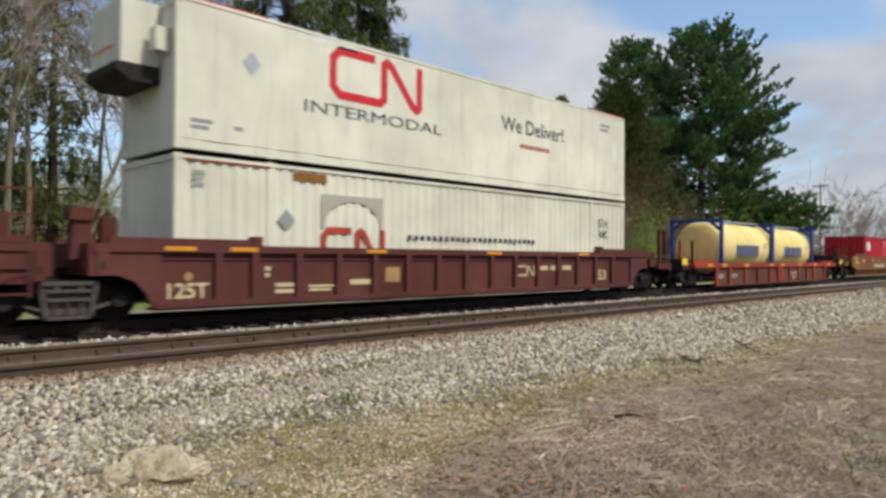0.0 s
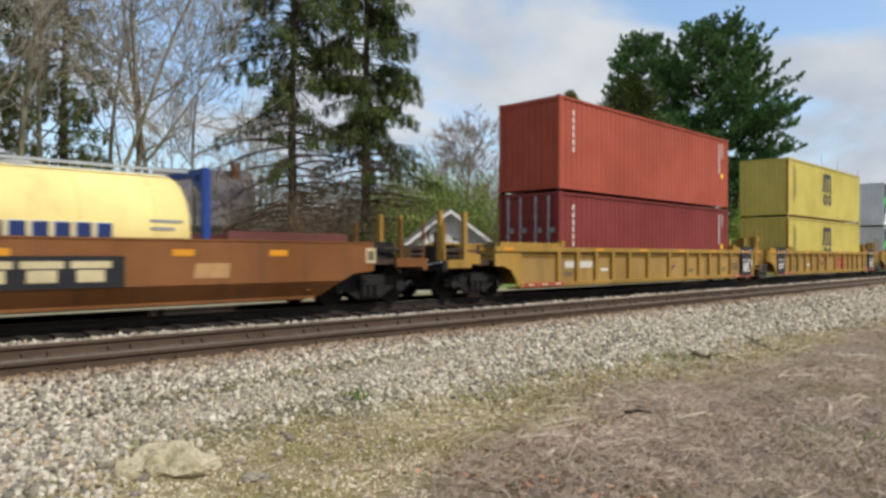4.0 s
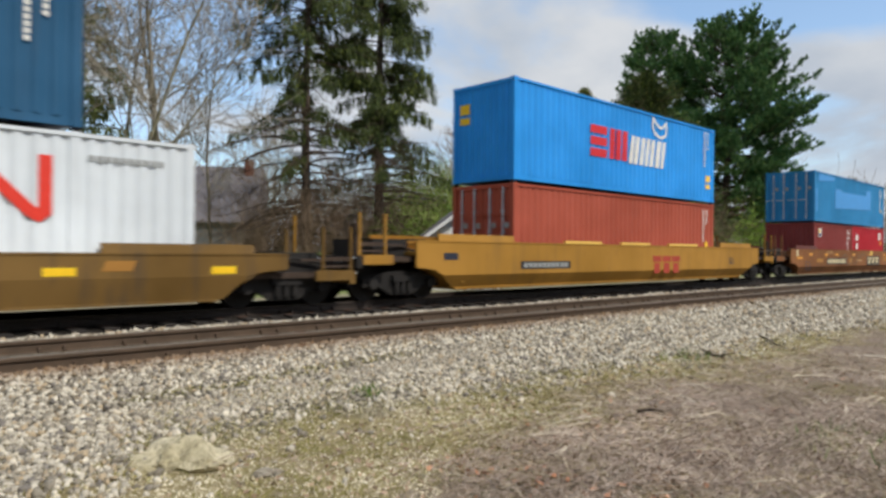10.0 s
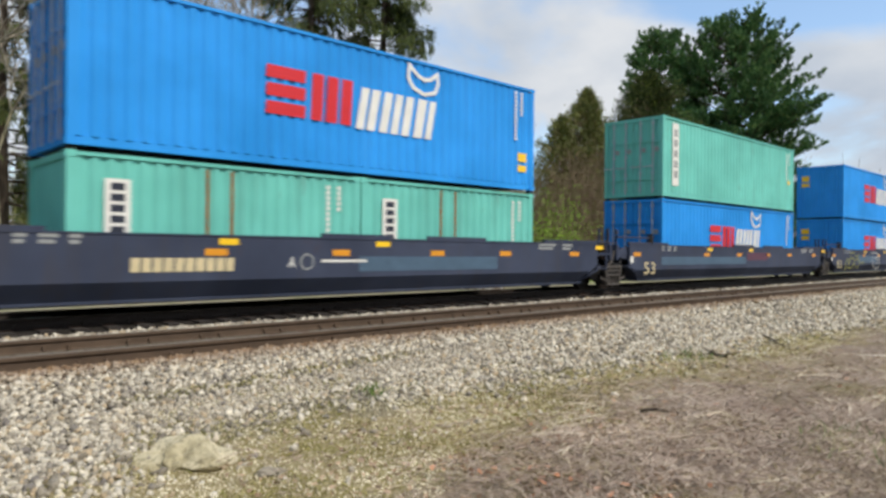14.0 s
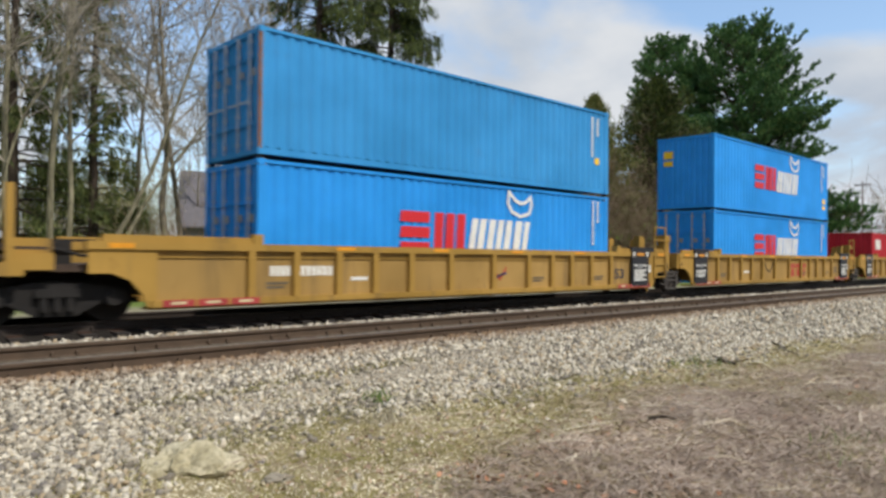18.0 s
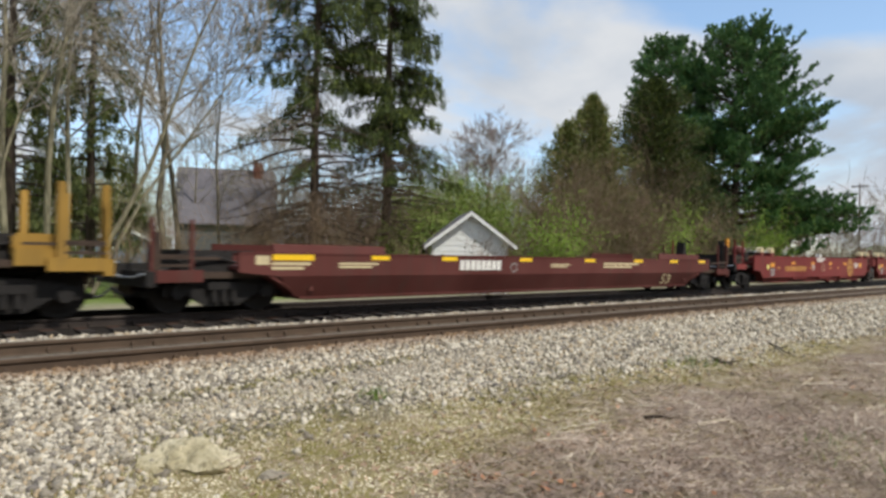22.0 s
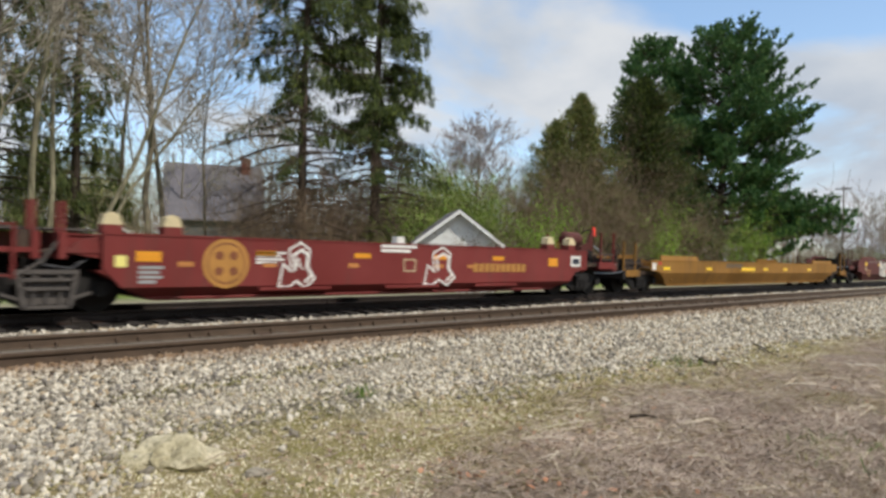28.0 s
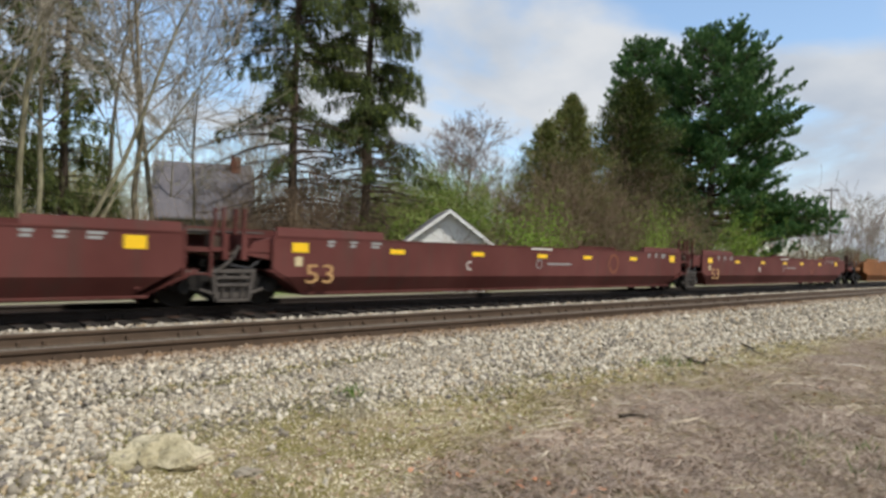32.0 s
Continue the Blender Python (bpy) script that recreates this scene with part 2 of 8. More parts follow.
# ---- mesh helpers ----
class Geo:
    """Gathers plain pieces into one mesh."""

    def __init__(self):
        self.v, self.f = [], []

    def add(self, verts, faces):
        k = len(self.v)
        self.v += [tuple(p) for p in verts]
        self.f += [tuple(i + k for i in q) for q in faces]
        return self

    def box(self, x0, x1, y0, y1, z0, z1):
        return self.add([(x, y, z) for x in (x0, x1) for y in (y0, y1) for z in (z0, z1)],
                        [(0, 1, 3, 2), (4, 6, 7, 5), (0, 4, 5, 1), (2, 3, 7, 6), (0, 2, 6, 4), (1, 5, 7, 3)])

    def prism(self, poly, axis, a, b):
        """A closed outline swept along an axis: (y, z) for x, (x, z) for y, (x, y) for z."""
        n = len(poly)

        def put(p, s):
            return {"x": (s, p[0], p[1]), "y": (p[0], s, p[1]), "z": (p[0], p[1], s)}[axis]
        verts = [put(p, a) for p in poly] + [put(p, b) for p in poly]
        faces = [tuple(range(n)), tuple(range(2 * n - 1, n - 1, -1))]
        faces += [(i, (i + 1) % n + n * 0, (i + 1) % n + n, i + n) for i in range(n)]
        return self.add(verts, faces)

    def cyl(self, p0, p1, r, n=12, r1=None):
        p0, p1 = Vector(p0), Vector(p1)
        d = (p1 - p0).normalized()
        u = d.orthogonal().normalized()
        w = d.cross(u)
        r1 = r if r1 is None else r1
        ring = [(math.cos(2 * math.pi * i / n), math.sin(2 * math.pi * i / n)) for i in range(n)]
        verts = [p0 + r * (c * u + s * w) for c, s in ring] + [p1 + r1 * (c * u + s * w) for c, s in ring]
        return self.add(verts, [tuple(range(n - 1, -1, -1)), tuple(range(n, 2 * n))] + [(i, (i + 1) % n, (i + 1) % n + n, i + n) for i in range(n)])

    def lathe(self, profile, p0, axis, n=24):
        """Rings of (along, radius) round an axis direction from p0."""
        p0, d = Vector(p0), Vector(axis).normalized()
        u = d.orthogonal().normalized()
        w = d.cross(u)
        verts = []
        for a, r in profile:
            verts += [p0 + d * a + r * (math.cos(2 * math.pi * i / n) * u + math.sin(2 * math.pi * i / n) * w) for i in range(n)]
        k = len(profile)
        faces = [(j * n + i, j * n + (i + 1) % n, (j + 1) * n + (i + 1) % n, (j + 1) * n + i) for j in range(k - 1) for i in range(n)]
        faces += [tuple(range(n - 1, -1, -1)), tuple(range((k - 1) * n, k * n))]
        return self.add(verts, faces)

    def tube(self, pts, radii, n=6):
        """A bent round bar through the points, one radius for each."""
        pts = [Vector(p) for p in pts]
        verts = []
        for i, (p, r) in enumerate(zip(pts, radii)):
            d = (pts[min(i + 1, len(pts) - 1)] - pts[max(i - 1, 0)]).normalized()
            u = d.cross(Vector((0.13, 0.09, 1.0))).normalized()
            w = d.cross(u)
            verts += [p + r * (math.cos(2 * math.pi * k / n) * u + math.sin(2 * math.pi * k / n) * w) for k in range(n)]
        m = len(pts)
        faces = [(j * n + i, j * n + (i + 1) % n, (j + 1) * n + (i + 1) % n, (j + 1) * n + i) for j in range(m - 1) for i in range(n)]
        return self.add(verts, faces + [tuple(range(n - 1, -1, -1)), tuple(range((m - 1) * n, m * n))])

    def mesh(self, name, material, smooth=False):
        me = bpy.data.meshes.new(name)
        me.from_pydata(self.v, [], self.f)
        bm = bmesh.new()
        bm.from_mesh(me)
        bmesh.ops.recalc_face_normals(bm, faces=bm.faces)
        bm.to_mesh(me)
        bm.free()
        if smooth:
            me.shade_smooth()
        me.materials.append(material)
        return me


def part(name, g, material, parent, label="", smooth=False):
    """One mesh object under a thing or a part."""
    ob = new(name, g.mesh(name, material, smooth))
    ob.parent = parent
    return tagged(ob, label)


def empty(name, label, category, group="", kind=""):
    return tagged(new(name), label, category, group, kind)


def solo(name, g, material, label, category, group="", kind="", smooth=False):
    return tagged(new(name, g.mesh(name, material, smooth)), label, category, group, kind)


def fast_mesh(name, verts, faces, material, smooth=False):
    """Large mesh from arrays: verts (n, 3) and faces (m, k)."""
    verts, faces = np.asarray(verts, np.float32), np.asarray(faces, np.int32)
    me = bpy.data.meshes.new(name)
    m, k = faces.shape
    me.vertices.add(len(verts))
    me.vertices.foreach_set("co", verts.ravel())
    me.loops.add(m * k)
    me.loops.foreach_set("vertex_index", faces.ravel())
    me.polygons.add(m)
    me.polygons.foreach_set("loop_start", np.arange(0, m * k, k, dtype=np.int32))
    me.update(calc_edges=True)
    me.validate()
    if smooth:
        me.shade_smooth()
    me.materials.append(material)
    return me


def lettering(text, height, depth=0.004, bold=0.0):
    """Flat letters as a mesh outline in the x-z plane, facing -y, from their lower left corner."""
    cu = bpy.data.curves.new("lettering", "FONT")
    cu.body, cu.size, cu.extrude, cu.offset, cu.resolution_u = text, height / 0.69, depth / 2, bold, 3
    ob = bpy.data.objects.new("lettering", cu)
    me = bpy.data.meshes.new_from_object(ob)
    bpy.data.objects.remove(ob)
    bpy.data.curves.remove(cu)
    me.transform(Matrix.Rotation(radians(90), 4, "X"))
    return me


def letters(name, text, height, x, y, z, material, parent, width=None, label="", bold=0.0):
    me = lettering(text, height, bold=bold)
    xs = [v.co.x for v in me.vertices]
    if width:
        me.transform(Matrix.Diagonal((width / (max(xs) - min(xs)), 1, 1, 1)))
        xs = [v.co.x for v in me.vertices]
    me.materials.clear()
    me.materials.append(material)
    ob = new(name, me)
    ob.location = (x - min(xs), y, z)
    ob.parent = parent
    return tagged(ob, label)

# ---- ground, ballast, tracks ----
NEAR_TRACK, TRAIN_TRACK = 9.43, 13.99
PROFILE_Y = (-2000, -30, 0, 3.0, 5.2, 6.4, 7.9, 8.30, 8.62, 8.9, 9.9, 10.5, 12.15, 12.6, 13.0, 15.3, 16.6, 18.5, 24, 60, 2500)
PROFILE_Z = (-0.5, -0.5, -0.5, -0.52, -0.56, -0.50, -0.25, -0.165, -0.165, -0.165, -0.165, -0.17, -0.20, -0.30, -0.178, -0.178, -0.36, -0.52, -0.55, -0.4, -0.4)
EDGE_X = (-4, 0, 1.8, 3.0, 4.5, 6.0, 8.5, 11.0, 15.0, 18.0, 30.0, 90.0)  # where the ballast ends in the soil
EDGE_Y = (4.4, 4.7, 5.6, 6.5, 6.6, 6.3, 6.2, 5.8, 5.9, 5.4, 5.2, 5.2)


def ground_z(x, y):
    z = np.interp(y, PROFILE_Y, PROFILE_Z)
    if -2 < y < 60 and -20 < x < 140:
        k = 0.05 if y < 6.6 or y > 17 else 0.012
        z += k * noise.noise((x * 0.45, y * 0.45, 0.3)) + 0.35 * k * noise.noise((x * 1.9, y * 1.9, 1.7))
    return float(z)


def graded(parts):
    out = []
    for a, b, step in parts:
        out += list(np.arange(a, b, step))
    return out + [parts[-1][1]]


gx = graded([(-2500, -200, 400), (-200, -20, 30), (-20, -2, 3), (-2, 22, 0.25), (22, 60, 1.0), (60, 200, 10), (200, 3200, 500)])
gy = graded([(-2000, -100, 400), (-100, -2, 14), (-2, 12, 0.25), (12, 20, 0.4), (20, 60, 3), (60, 300, 40), (300, 3000, 450)])
gv = [(x, y, ground_z(x, y)) for y in gy for x in gx]
nx = len(gx)
gf = [(j * nx + i, j * nx + i + 1, (j + 1) * nx + i + 1, (j + 1) * nx + i) for j in range(len(gy) - 1) for i in range(nx - 1)]

s = Shader("trackside_ground", 0.95, 0, 0.15)
px_, py_, pz_ = s.position()
wob = s.ramp(s.noise(0.7, 6), 0.2, 0.8, -1.0, 1.0)
wob2 = s.ramp(s.noise(3.1, 5), 0.2, 0.8, -0.5, 0.5)
yy = s.math("ADD", s.math("ADD", py_, wob), wob2)
fine = s.noise(46, 5, rough=0.75)
mid = s.noise(5.5, 6, rough=0.65)
straw = s.mix(s.ramp(fine, 0.30, 0.70), lin(100, 88, 76), lin(170, 152, 136))
olive = s.mix(s.ramp(fine, 0.3, 0.7), lin(92, 86, 56), lin(154, 142, 104))
straw = s.mix(s.ramp(s.noise(0.55, 4), 0.46, 0.60, 0, 0.8), straw, olive)
moss = s.mix(s.ramp(fine, 0.3, 0.7), lin(112, 102, 60), lin(168, 156, 108))
earth = s.mix(s.ramp(mid, 0.35, 0.7), lin(132, 118, 86), lin(172, 158, 120))
soil = s.mix(s.ramp(s.noise(1.6, 6, rough=0.65), 0.40, 0.62), moss, earth)
soil = s.mix(s.ramp(s.noise(30, 3, kind="ShaderNodeTexVoronoi", out="Distance"), 0.16, 0.06, 0, 0.8), soil, lin(206, 196, 170))
lawn = s.mix(s.ramp(s.noise(9, 6), 0.3, 0.7), lin(82, 106, 44), lin(130, 144, 78))
# grit under the ballast, darkened to suggest shaded gaps between stones
grit = s.mix(s.ramp(s.noise(26, 4, kind="ShaderNodeTexVoronoi", out="Color"), 0.1, 0.9), lin(70, 64, 55), lin(138, 130, 116))
# near-black ground colour that carries the train's shade
train_shade = s.mix(s.ramp(fine, 0.3, 0.7), lin(30, 27, 25), lin(58, 53, 48))
line = s.math("SUBTRACT", yy, s.math("MINIMUM", s.math("ADD", s.math("MULTIPLY", px_, 0.215), 2.8), 4.6))
near = s.mix(s.ramp(line, -0.25, 0.35), straw, soil)
c = s.mix(s.ramp(yy, 5.7, 6.7), near, grit)
strip = s.math("ABSOLUTE", s.math("SUBTRACT", s.math("SUBTRACT", py_, s.math("MULTIPLY", px_, 0.13)), 6.42), 0)
strip = s.math("MULTIPLY", s.ramp(strip, 0.34, 0.16, 0, 0.85), s.math("MULTIPLY", s.ramp(px_, 2.0, 2.8), s.ramp(px_, 9.5, 7.5)))
c = s.mix(strip, c, s.mix(s.ramp(fine, 0.3, 0.7), lin(150, 140, 126), lin(196, 186, 170)))  # worn line of fine stone along the ballast
# strip under the train painted dark for its shadow
c = s.mix(s.ramp(py_, 12.35, 12.6), c, train_shade)
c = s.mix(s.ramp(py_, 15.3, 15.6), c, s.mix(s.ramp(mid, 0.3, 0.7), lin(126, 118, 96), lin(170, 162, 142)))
c = s.mix(s.ramp(yy, 21.5, 24.5), c, lawn)
s.bump(s.math("ADD", fine, mid), 0.9, 0.03)
ground = tagged(new("ground", fast_mesh("ground", gv, gf, s.color(c), True)), "dry grass, gravel and soil beside a railway line", "ground", kind="structure")

# crushed stone ballast
s = Shader("ballast_stone", 0.9, 0, 0.2)
r = s.island()
c = s.mix(r, lin(108, 100, 87), lin(218, 209, 190))
c = s.mix(s.ramp(s.math("FRACT", s.math("MULTIPLY", r, 37.0), 0), 0.84, 0.90), c, lin(172, 154, 126))
c = s.mix(s.ramp(s.math("FRACT", s.math("MULTIPLY", r, 91.0), 0), 0.88, 0.94), c, lin(116, 110, 104))
c = s.mix(s.math("MULTIPLY", s.ramp(s.noise(60, 4), 0.45, 0.7), 0.4), c, lin(138, 128, 112))
yb = s.position()[1]
c = s.mix(s.math("MULTIPLY", s.ramp(yb, 8.0, 8.5, 0, 0.75), s.ramp(yb, 10.4, 10.8, 1, 0)), c, lin(116, 84, 54))  # brake dust and rust beside the rail
M["stone"] = s.color(c)


def edge_of(x):
    return float(np.interp(x, EDGE_X, EDGE_Y)) + 0.30 * noise.noise((x * 0.9, 3.1, 0)) + 0.16 * noise.noise((x * 3.1, 8.1, 0))


def scatter_stones(name, label, regions, seed, material, keep):
    """Angular stones thrown over the ground; keep(x, y, chance) says where they lie."""
    rng = np.random.default_rng(seed)
    cube = np.array([(x, y, z) for x in (-1, 1) for y in (-1, 1) for z in (-1, 1)], float)
    quads = np.array([(0, 1, 3, 2), (4, 6, 7, 5), (0, 4, 5, 1), (2, 3, 7, 6), (0, 2, 6, 4), (1, 5, 7, 3)])
    at, size = [], []
    for x0, x1, y0, y1, count, r in regions:
        for x, y, ch, k in zip(rng.uniform(x0, x1, count), rng.uniform(y0, y1, count), rng.random(count), rng.uniform(0.5, 1.2, count)):
            if keep(x, y, ch):
                at.append((x, y, ground_z(x, y)))
                size.append(r * k)
    n, size = len(at), np.array(size)[:, None, None]
    p = cube[None] * rng.uniform(0.3, 1.0, (n, 8, 3)) * size * rng.uniform((0.8, 0.7, 0.45), (1.4, 1.2, 0.9), (n, 1, 3))
    q, _ = np.linalg.qr(rng.normal(size=(n, 3, 3)))
    lift = size * rng.uniform(-0.15, 0.55, (n, 1, 1)) * np.array([0, 0, 1.0])
    vs = np.einsum("nij,nkj->nki", q, p) + np.array(at)[:, None] + lift
    fs = quads[None] + 8 * np.arange(n)[:, None, None]
    return tagged(new(name, fast_mesh(name, vs.reshape(-1, 3), fs.reshape(-1, 4), material)), label, "gravel", kind="stuff")


def on_ballast(x, y, ch):
    e = edge_of(x)
    if abs(y - 0.13 * x - 6.45) < 0.24 and 2.3 < x < 8.5 and ch > 0.16:
        return False
    if abs(y - 0.10 * x - 6.98) < 0.13 and 2.4 < x < 6.5 and ch > 0.35:
        return False
    return y > e or ch < 0.35 * math.exp((y - e) * 2.2)


scatter_stones("ballast", "pale grey crushed stone ballast beside the rails",
               [(-8, -1, 3.6, 8.6, 7000, 0.045), (-1, 7, 4.2, 8.6, 26000, 0.035), (7, 16, 4.6, 8.6, 17000, 0.039), (16, 32, 4.8, 8.6, 10000, 0.052), (32, 70, 5.0, 8.6, 7000, 0.08),
                (-1, 16, 11.0, 12.05, 4500, 0.040), (16, 60, 11.0, 12.05, 3600, 0.06)], 3, M["stone"], on_ballast)
s = Shader("cream_pebble", 0.85, 0, 0.2)
M["pebble"] = s.color(s.mix(s.island(), lin(166, 152, 122), lin(238, 228, 200)))
scatter_stones("pebbles", "tiny pale stones strewn over mossy soil",
               [(0.5, 8, 3.5, 7.0, 44000, 0.0105), (8, 18, 4.4, 6.8, 14000, 0.013)], 5, M["pebble"],
               lambda x, y, ch: y > min(2.9 + 0.215 * x, 4.6) + 0.5 * noise.noise((x * 0.8, y * 0.8, 2)) and ch < 0.5 + 0.6 * noise.noise((x * 1.3, y * 1.3, 5)))
scatter_stones("fine_gravel", "fine grey gravel along a worn line in the ballast", [(2.2, 9.0, 6.4, 7.9, 26000, 0.013)], 6, M["stone"],
               lambda x, y, ch: abs(y - 0.13 * x - 6.45) < 0.27)

M["rail_rust"] = plain("rusty_rail_steel", (88, 72, 58), 0.7, 0.25, 0.2, 4)
M["rail_top"] = plain("worn_rail_head", (116, 104, 92), 0.5, 0.4, 0.12, 6)
M["tie"] = plain("creosoted_timber", (86, 66, 50), 0.9, 0, 0.3, 5)
# train track's rails and ties: the train's shade is in their dark colours
M["rail_shade"] = plain("shade_dark_rail_steel", (58, 50, 45), 0.6, 0.3, 0.2, 4)
M["tie_shade"] = plain("shade_dark_timber", (48, 42, 38), 0.9, 0, 0.3, 5)
M["spike"] = plain("rusty_spike", (78, 54, 40), 0.8, 0.3, 0.2, 9)
RAIL = [(-0.070, -0.175), (0.070, -0.175), (0.070, -0.163), (0.012, -0.145), (0.009, -0.055), (0.034, -0.042), (0.036, -0.010), (0.030, 0.0),
        (-0.030, 0.0), (-0.036, -0.010), (-0.034, -0.042), (-0.009, -0.055), (-0.012, -0.145), (-0.070, -0.163)]


def build_track(yc, label, x0, x1, rail_m, tie_m):
    track = empty("railway_track", label, "track", kind="structure")
    for side in (-1, 1):
        y = yc + side * 0.753
        part("rail", Geo().prism([(y + a, b) for a, b in RAIL], "x", -150, 900), M[rail_m], track, "rusty steel rail")
        part("rail_head", Geo().box(-150, 900, y - 0.027, y + 0.027, 0.0005, 0.004), M["rail_top"], track, "worn bright top of the rail")
    tie = Geo().box(-0.115, 0.115, -1.3, 1.3, -0.36, -0.182).mesh("tie", M[tie_m])
    plate = Geo().box(-0.1, 0.1, -0.18, 0.18, -0.182, -0.172)
    plate = plate.mesh("tie_plate", M["spike"])
    anchor = Geo().box(-0.02, 0.02, -0.085, -0.05, -0.19, -0.14).box(-0.02, 0.02, -0.06, -0.012, -0.165, -0.10).mesh("rail_anchor", M[rail_m])
    i = 0
    x = x0
    while x < x1:
        o = new("tie", tie)
        o.location, o.parent = (x, yc, 0), track
        o.rotation_euler = (0, 0, 0.02 * math.sin(i * 3.7))
        for side in (-1, 1):
            p = new("tie_plate", plate)
            p.location, p.parent = (x, yc + side * 0.753, 0), track
            if x < 26 and i % 2 == 0:
                for k in (-0.15, 0.15):
                    q = new("rail_anchor", anchor)
                    q.location, q.parent = (x + k, yc + side * 0.753, 0), track
        x += 0.53
        i += 1
    return track


build_track(NEAR_TRACK, "empty railway track with rusty rails on timber ties", -8, 44, "rail_rust", "tie")
build_track(TRAIN_TRACK, "railway track in use under the passing train", -8, 44, "rail_shade", "tie_shade")

# ---- dead grass, litter, rock and sticks in the foreground ----
def blade_stuff(bld, a, b, odd):
    s = Shader(bld, 0.9, 0, 0.1)
    r = s.island()
    c = s.mix(r, lin(*a), lin(*b))
    c = s.mix(s.ramp(s.math("FRACT", s.math("MULTIPLY", r, 71.0), 0), 0.88, 0.92), c, lin(*odd))
    return s.color(s.mix(s.ramp(s.noise(0.9, 5), 0.4, 0.62, 0, 0.55), c, dark(lin(*a), 0.85)))


M["dead_grass"] = blade_stuff("dead_grass", (152, 134, 121), (210, 193, 177), (232, 218, 196))
M["weed_grass"] = blade_stuff("weed_grass", (112, 110, 54), (176, 166, 108), (204, 192, 146))
M["green_grass"] = blade_stuff("green_grass", (70, 98, 36), (116, 138, 62), (160, 160, 90))
M["litter"] = blade_stuff("leaf_litter", (138, 116, 96), (194, 168, 142), (218, 202, 178))


def strewn(name, label, regions, seed, material, length, width, rise, keep, heap=0.0):
    """Loose blades thrown over the ground; heap lets them pile up in tufts."""
    rng = np.random.default_rng(seed)
    cs, ds = [], []
    for x0, x1, y0, y1, count in regions:
        for x, y, ch, h, az, up in zip(rng.uniform(x0, x1, count), rng.uniform(y0, y1, count), rng.random(count), rng.random(count), rng.uniform(0, 6.283, count), rng.uniform(-0.15, rise, count)):
            if not keep(x, y, ch):
                continue
            pile = heap * max(0.0, 0.25 + 1.1 * noise.noise((x * 1.1, y * 1.6, 7.7)) + 0.5 * noise.noise((x * 3.3, y * 3.3, 1.7)))
            cs.append((x, y, ground_z(x, y) + 0.012 + 0.3 * length * max(up, 0) + h * pile))
            ds.append((math.cos(az) + 0.35, math.sin(az), up))
    cs, ds = np.array(cs), np.array(ds)
    n = len(cs)
    d = ds / np.linalg.norm(ds, axis=1, keepdims=True)
    u = np.cross(d, rng.normal(size=(n, 3)))
    u /= np.linalg.norm(u, axis=1, keepdims=True)
    bend = np.cross(d, u) * rng.normal(0, 0.12, (n, 1))
    ln, wd = length * rng.uniform(0.5, 1.5, (n, 1)) / 2, width * rng.uniform(0.6, 1.4, (n, 1)) / 2
    m = cs + bend * ln * 2
    vs = np.stack([cs - d * ln - u * wd, m - u * wd, m + u * wd, cs - d * ln + u * wd, cs + d * ln], 1)
    base = 5 * np.arange(n)[:, None]
    tris = np.concatenate([base + np.array([[0, 1, 2]]), base + np.array([[0, 2, 3]]), base + np.array([[1, 4, 2]])])
    me = fast_mesh(name, vs.reshape(-1, 3), tris, material)
    return tagged(new(name, me), label, "grass", kind="stuff")


def straw_line(x, y):
    return min(3.1 + 0.215 * x, 4.8) + 0.6 * noise.noise((x * 0.7, y * 0.7, 2)) + 0.25 * noise.noise((x * 2.5, y * 2.5, 4))


strewn("dead_grass", "matted mauve-brown dead grass on the bank", [(2.4, 9, 0.8, 5.6, 120000), (9, 24, 1.4, 6.0, 52000), (-7, 2.4, -5, 4.6, 16000), (2.4, 24, -5, 1.2, 16000)], 41, M["dead_grass"], 0.15, 0.0042, 0.6,
       lambda x, y, ch: ch < 0.85 * min(1.0, max(0.03, 0.2 + 0.55 * (straw_line(x, y) - y))) and ch < 0.68 + 0.7 * noise.noise((x * 1.1, y * 1.1, 9)), 0.17)
M["olive_straw"] = blade_stuff("olive_straw", (124, 114, 74), (182, 168, 124), (206, 192, 150))
M["pale_stem"] = blade_stuff("pale_stem", (186, 170, 144), (224, 212, 190), (236, 228, 208))
strewn("olive_straw", "dry olive-tan grass in patches on the bank", [(2.4, 9, 0.8, 5.8, 46000), (9, 24, 1.4, 6.4, 30000)], 45, M["olive_straw"], 0.13, 0.0045, 0.7,
       lambda x, y, ch: y < straw_line(x, y) + 0.5 and ch < 0.55 * max(0.0, 0.25 + 1.6 * noise.noise((x * 0.55, y * 0.9, 21)) + 0.5 * noise.noise((x * 2.1, y * 2.1, 3))), 0.15)
strewn("straw_stems", "long pale dead stems lying on the bank", [(3.0, 10, 1.6, 5.4, 420), (10, 22, 2.4, 6.0, 320)], 46, M["pale_stem"], 0.55, 0.010, 0.1, lambda x, y, ch: y < straw_line(x, y) + 0.2, 0.12)
M["pink_leaf"] = blade_stuff("pink_leaf", (176, 122, 92), (222, 174, 142), (234, 206, 180))
strewn("fallen_leaves", "curled pinkish-tan dead leaves on the bank", [(2.2, 4.4, 2.0, 4.6, 620), (4.4, 10.0, 1.8, 5.0, 200)], 47, M["pink_leaf"], 0.055, 0.026, 0.7,
       lambda x, y, ch: y < straw_line(x, y) + 0.1 and ch < 0.5 + 0.9 * noise.noise((x * 1.4, y * 1.4, 31)), 0.2)
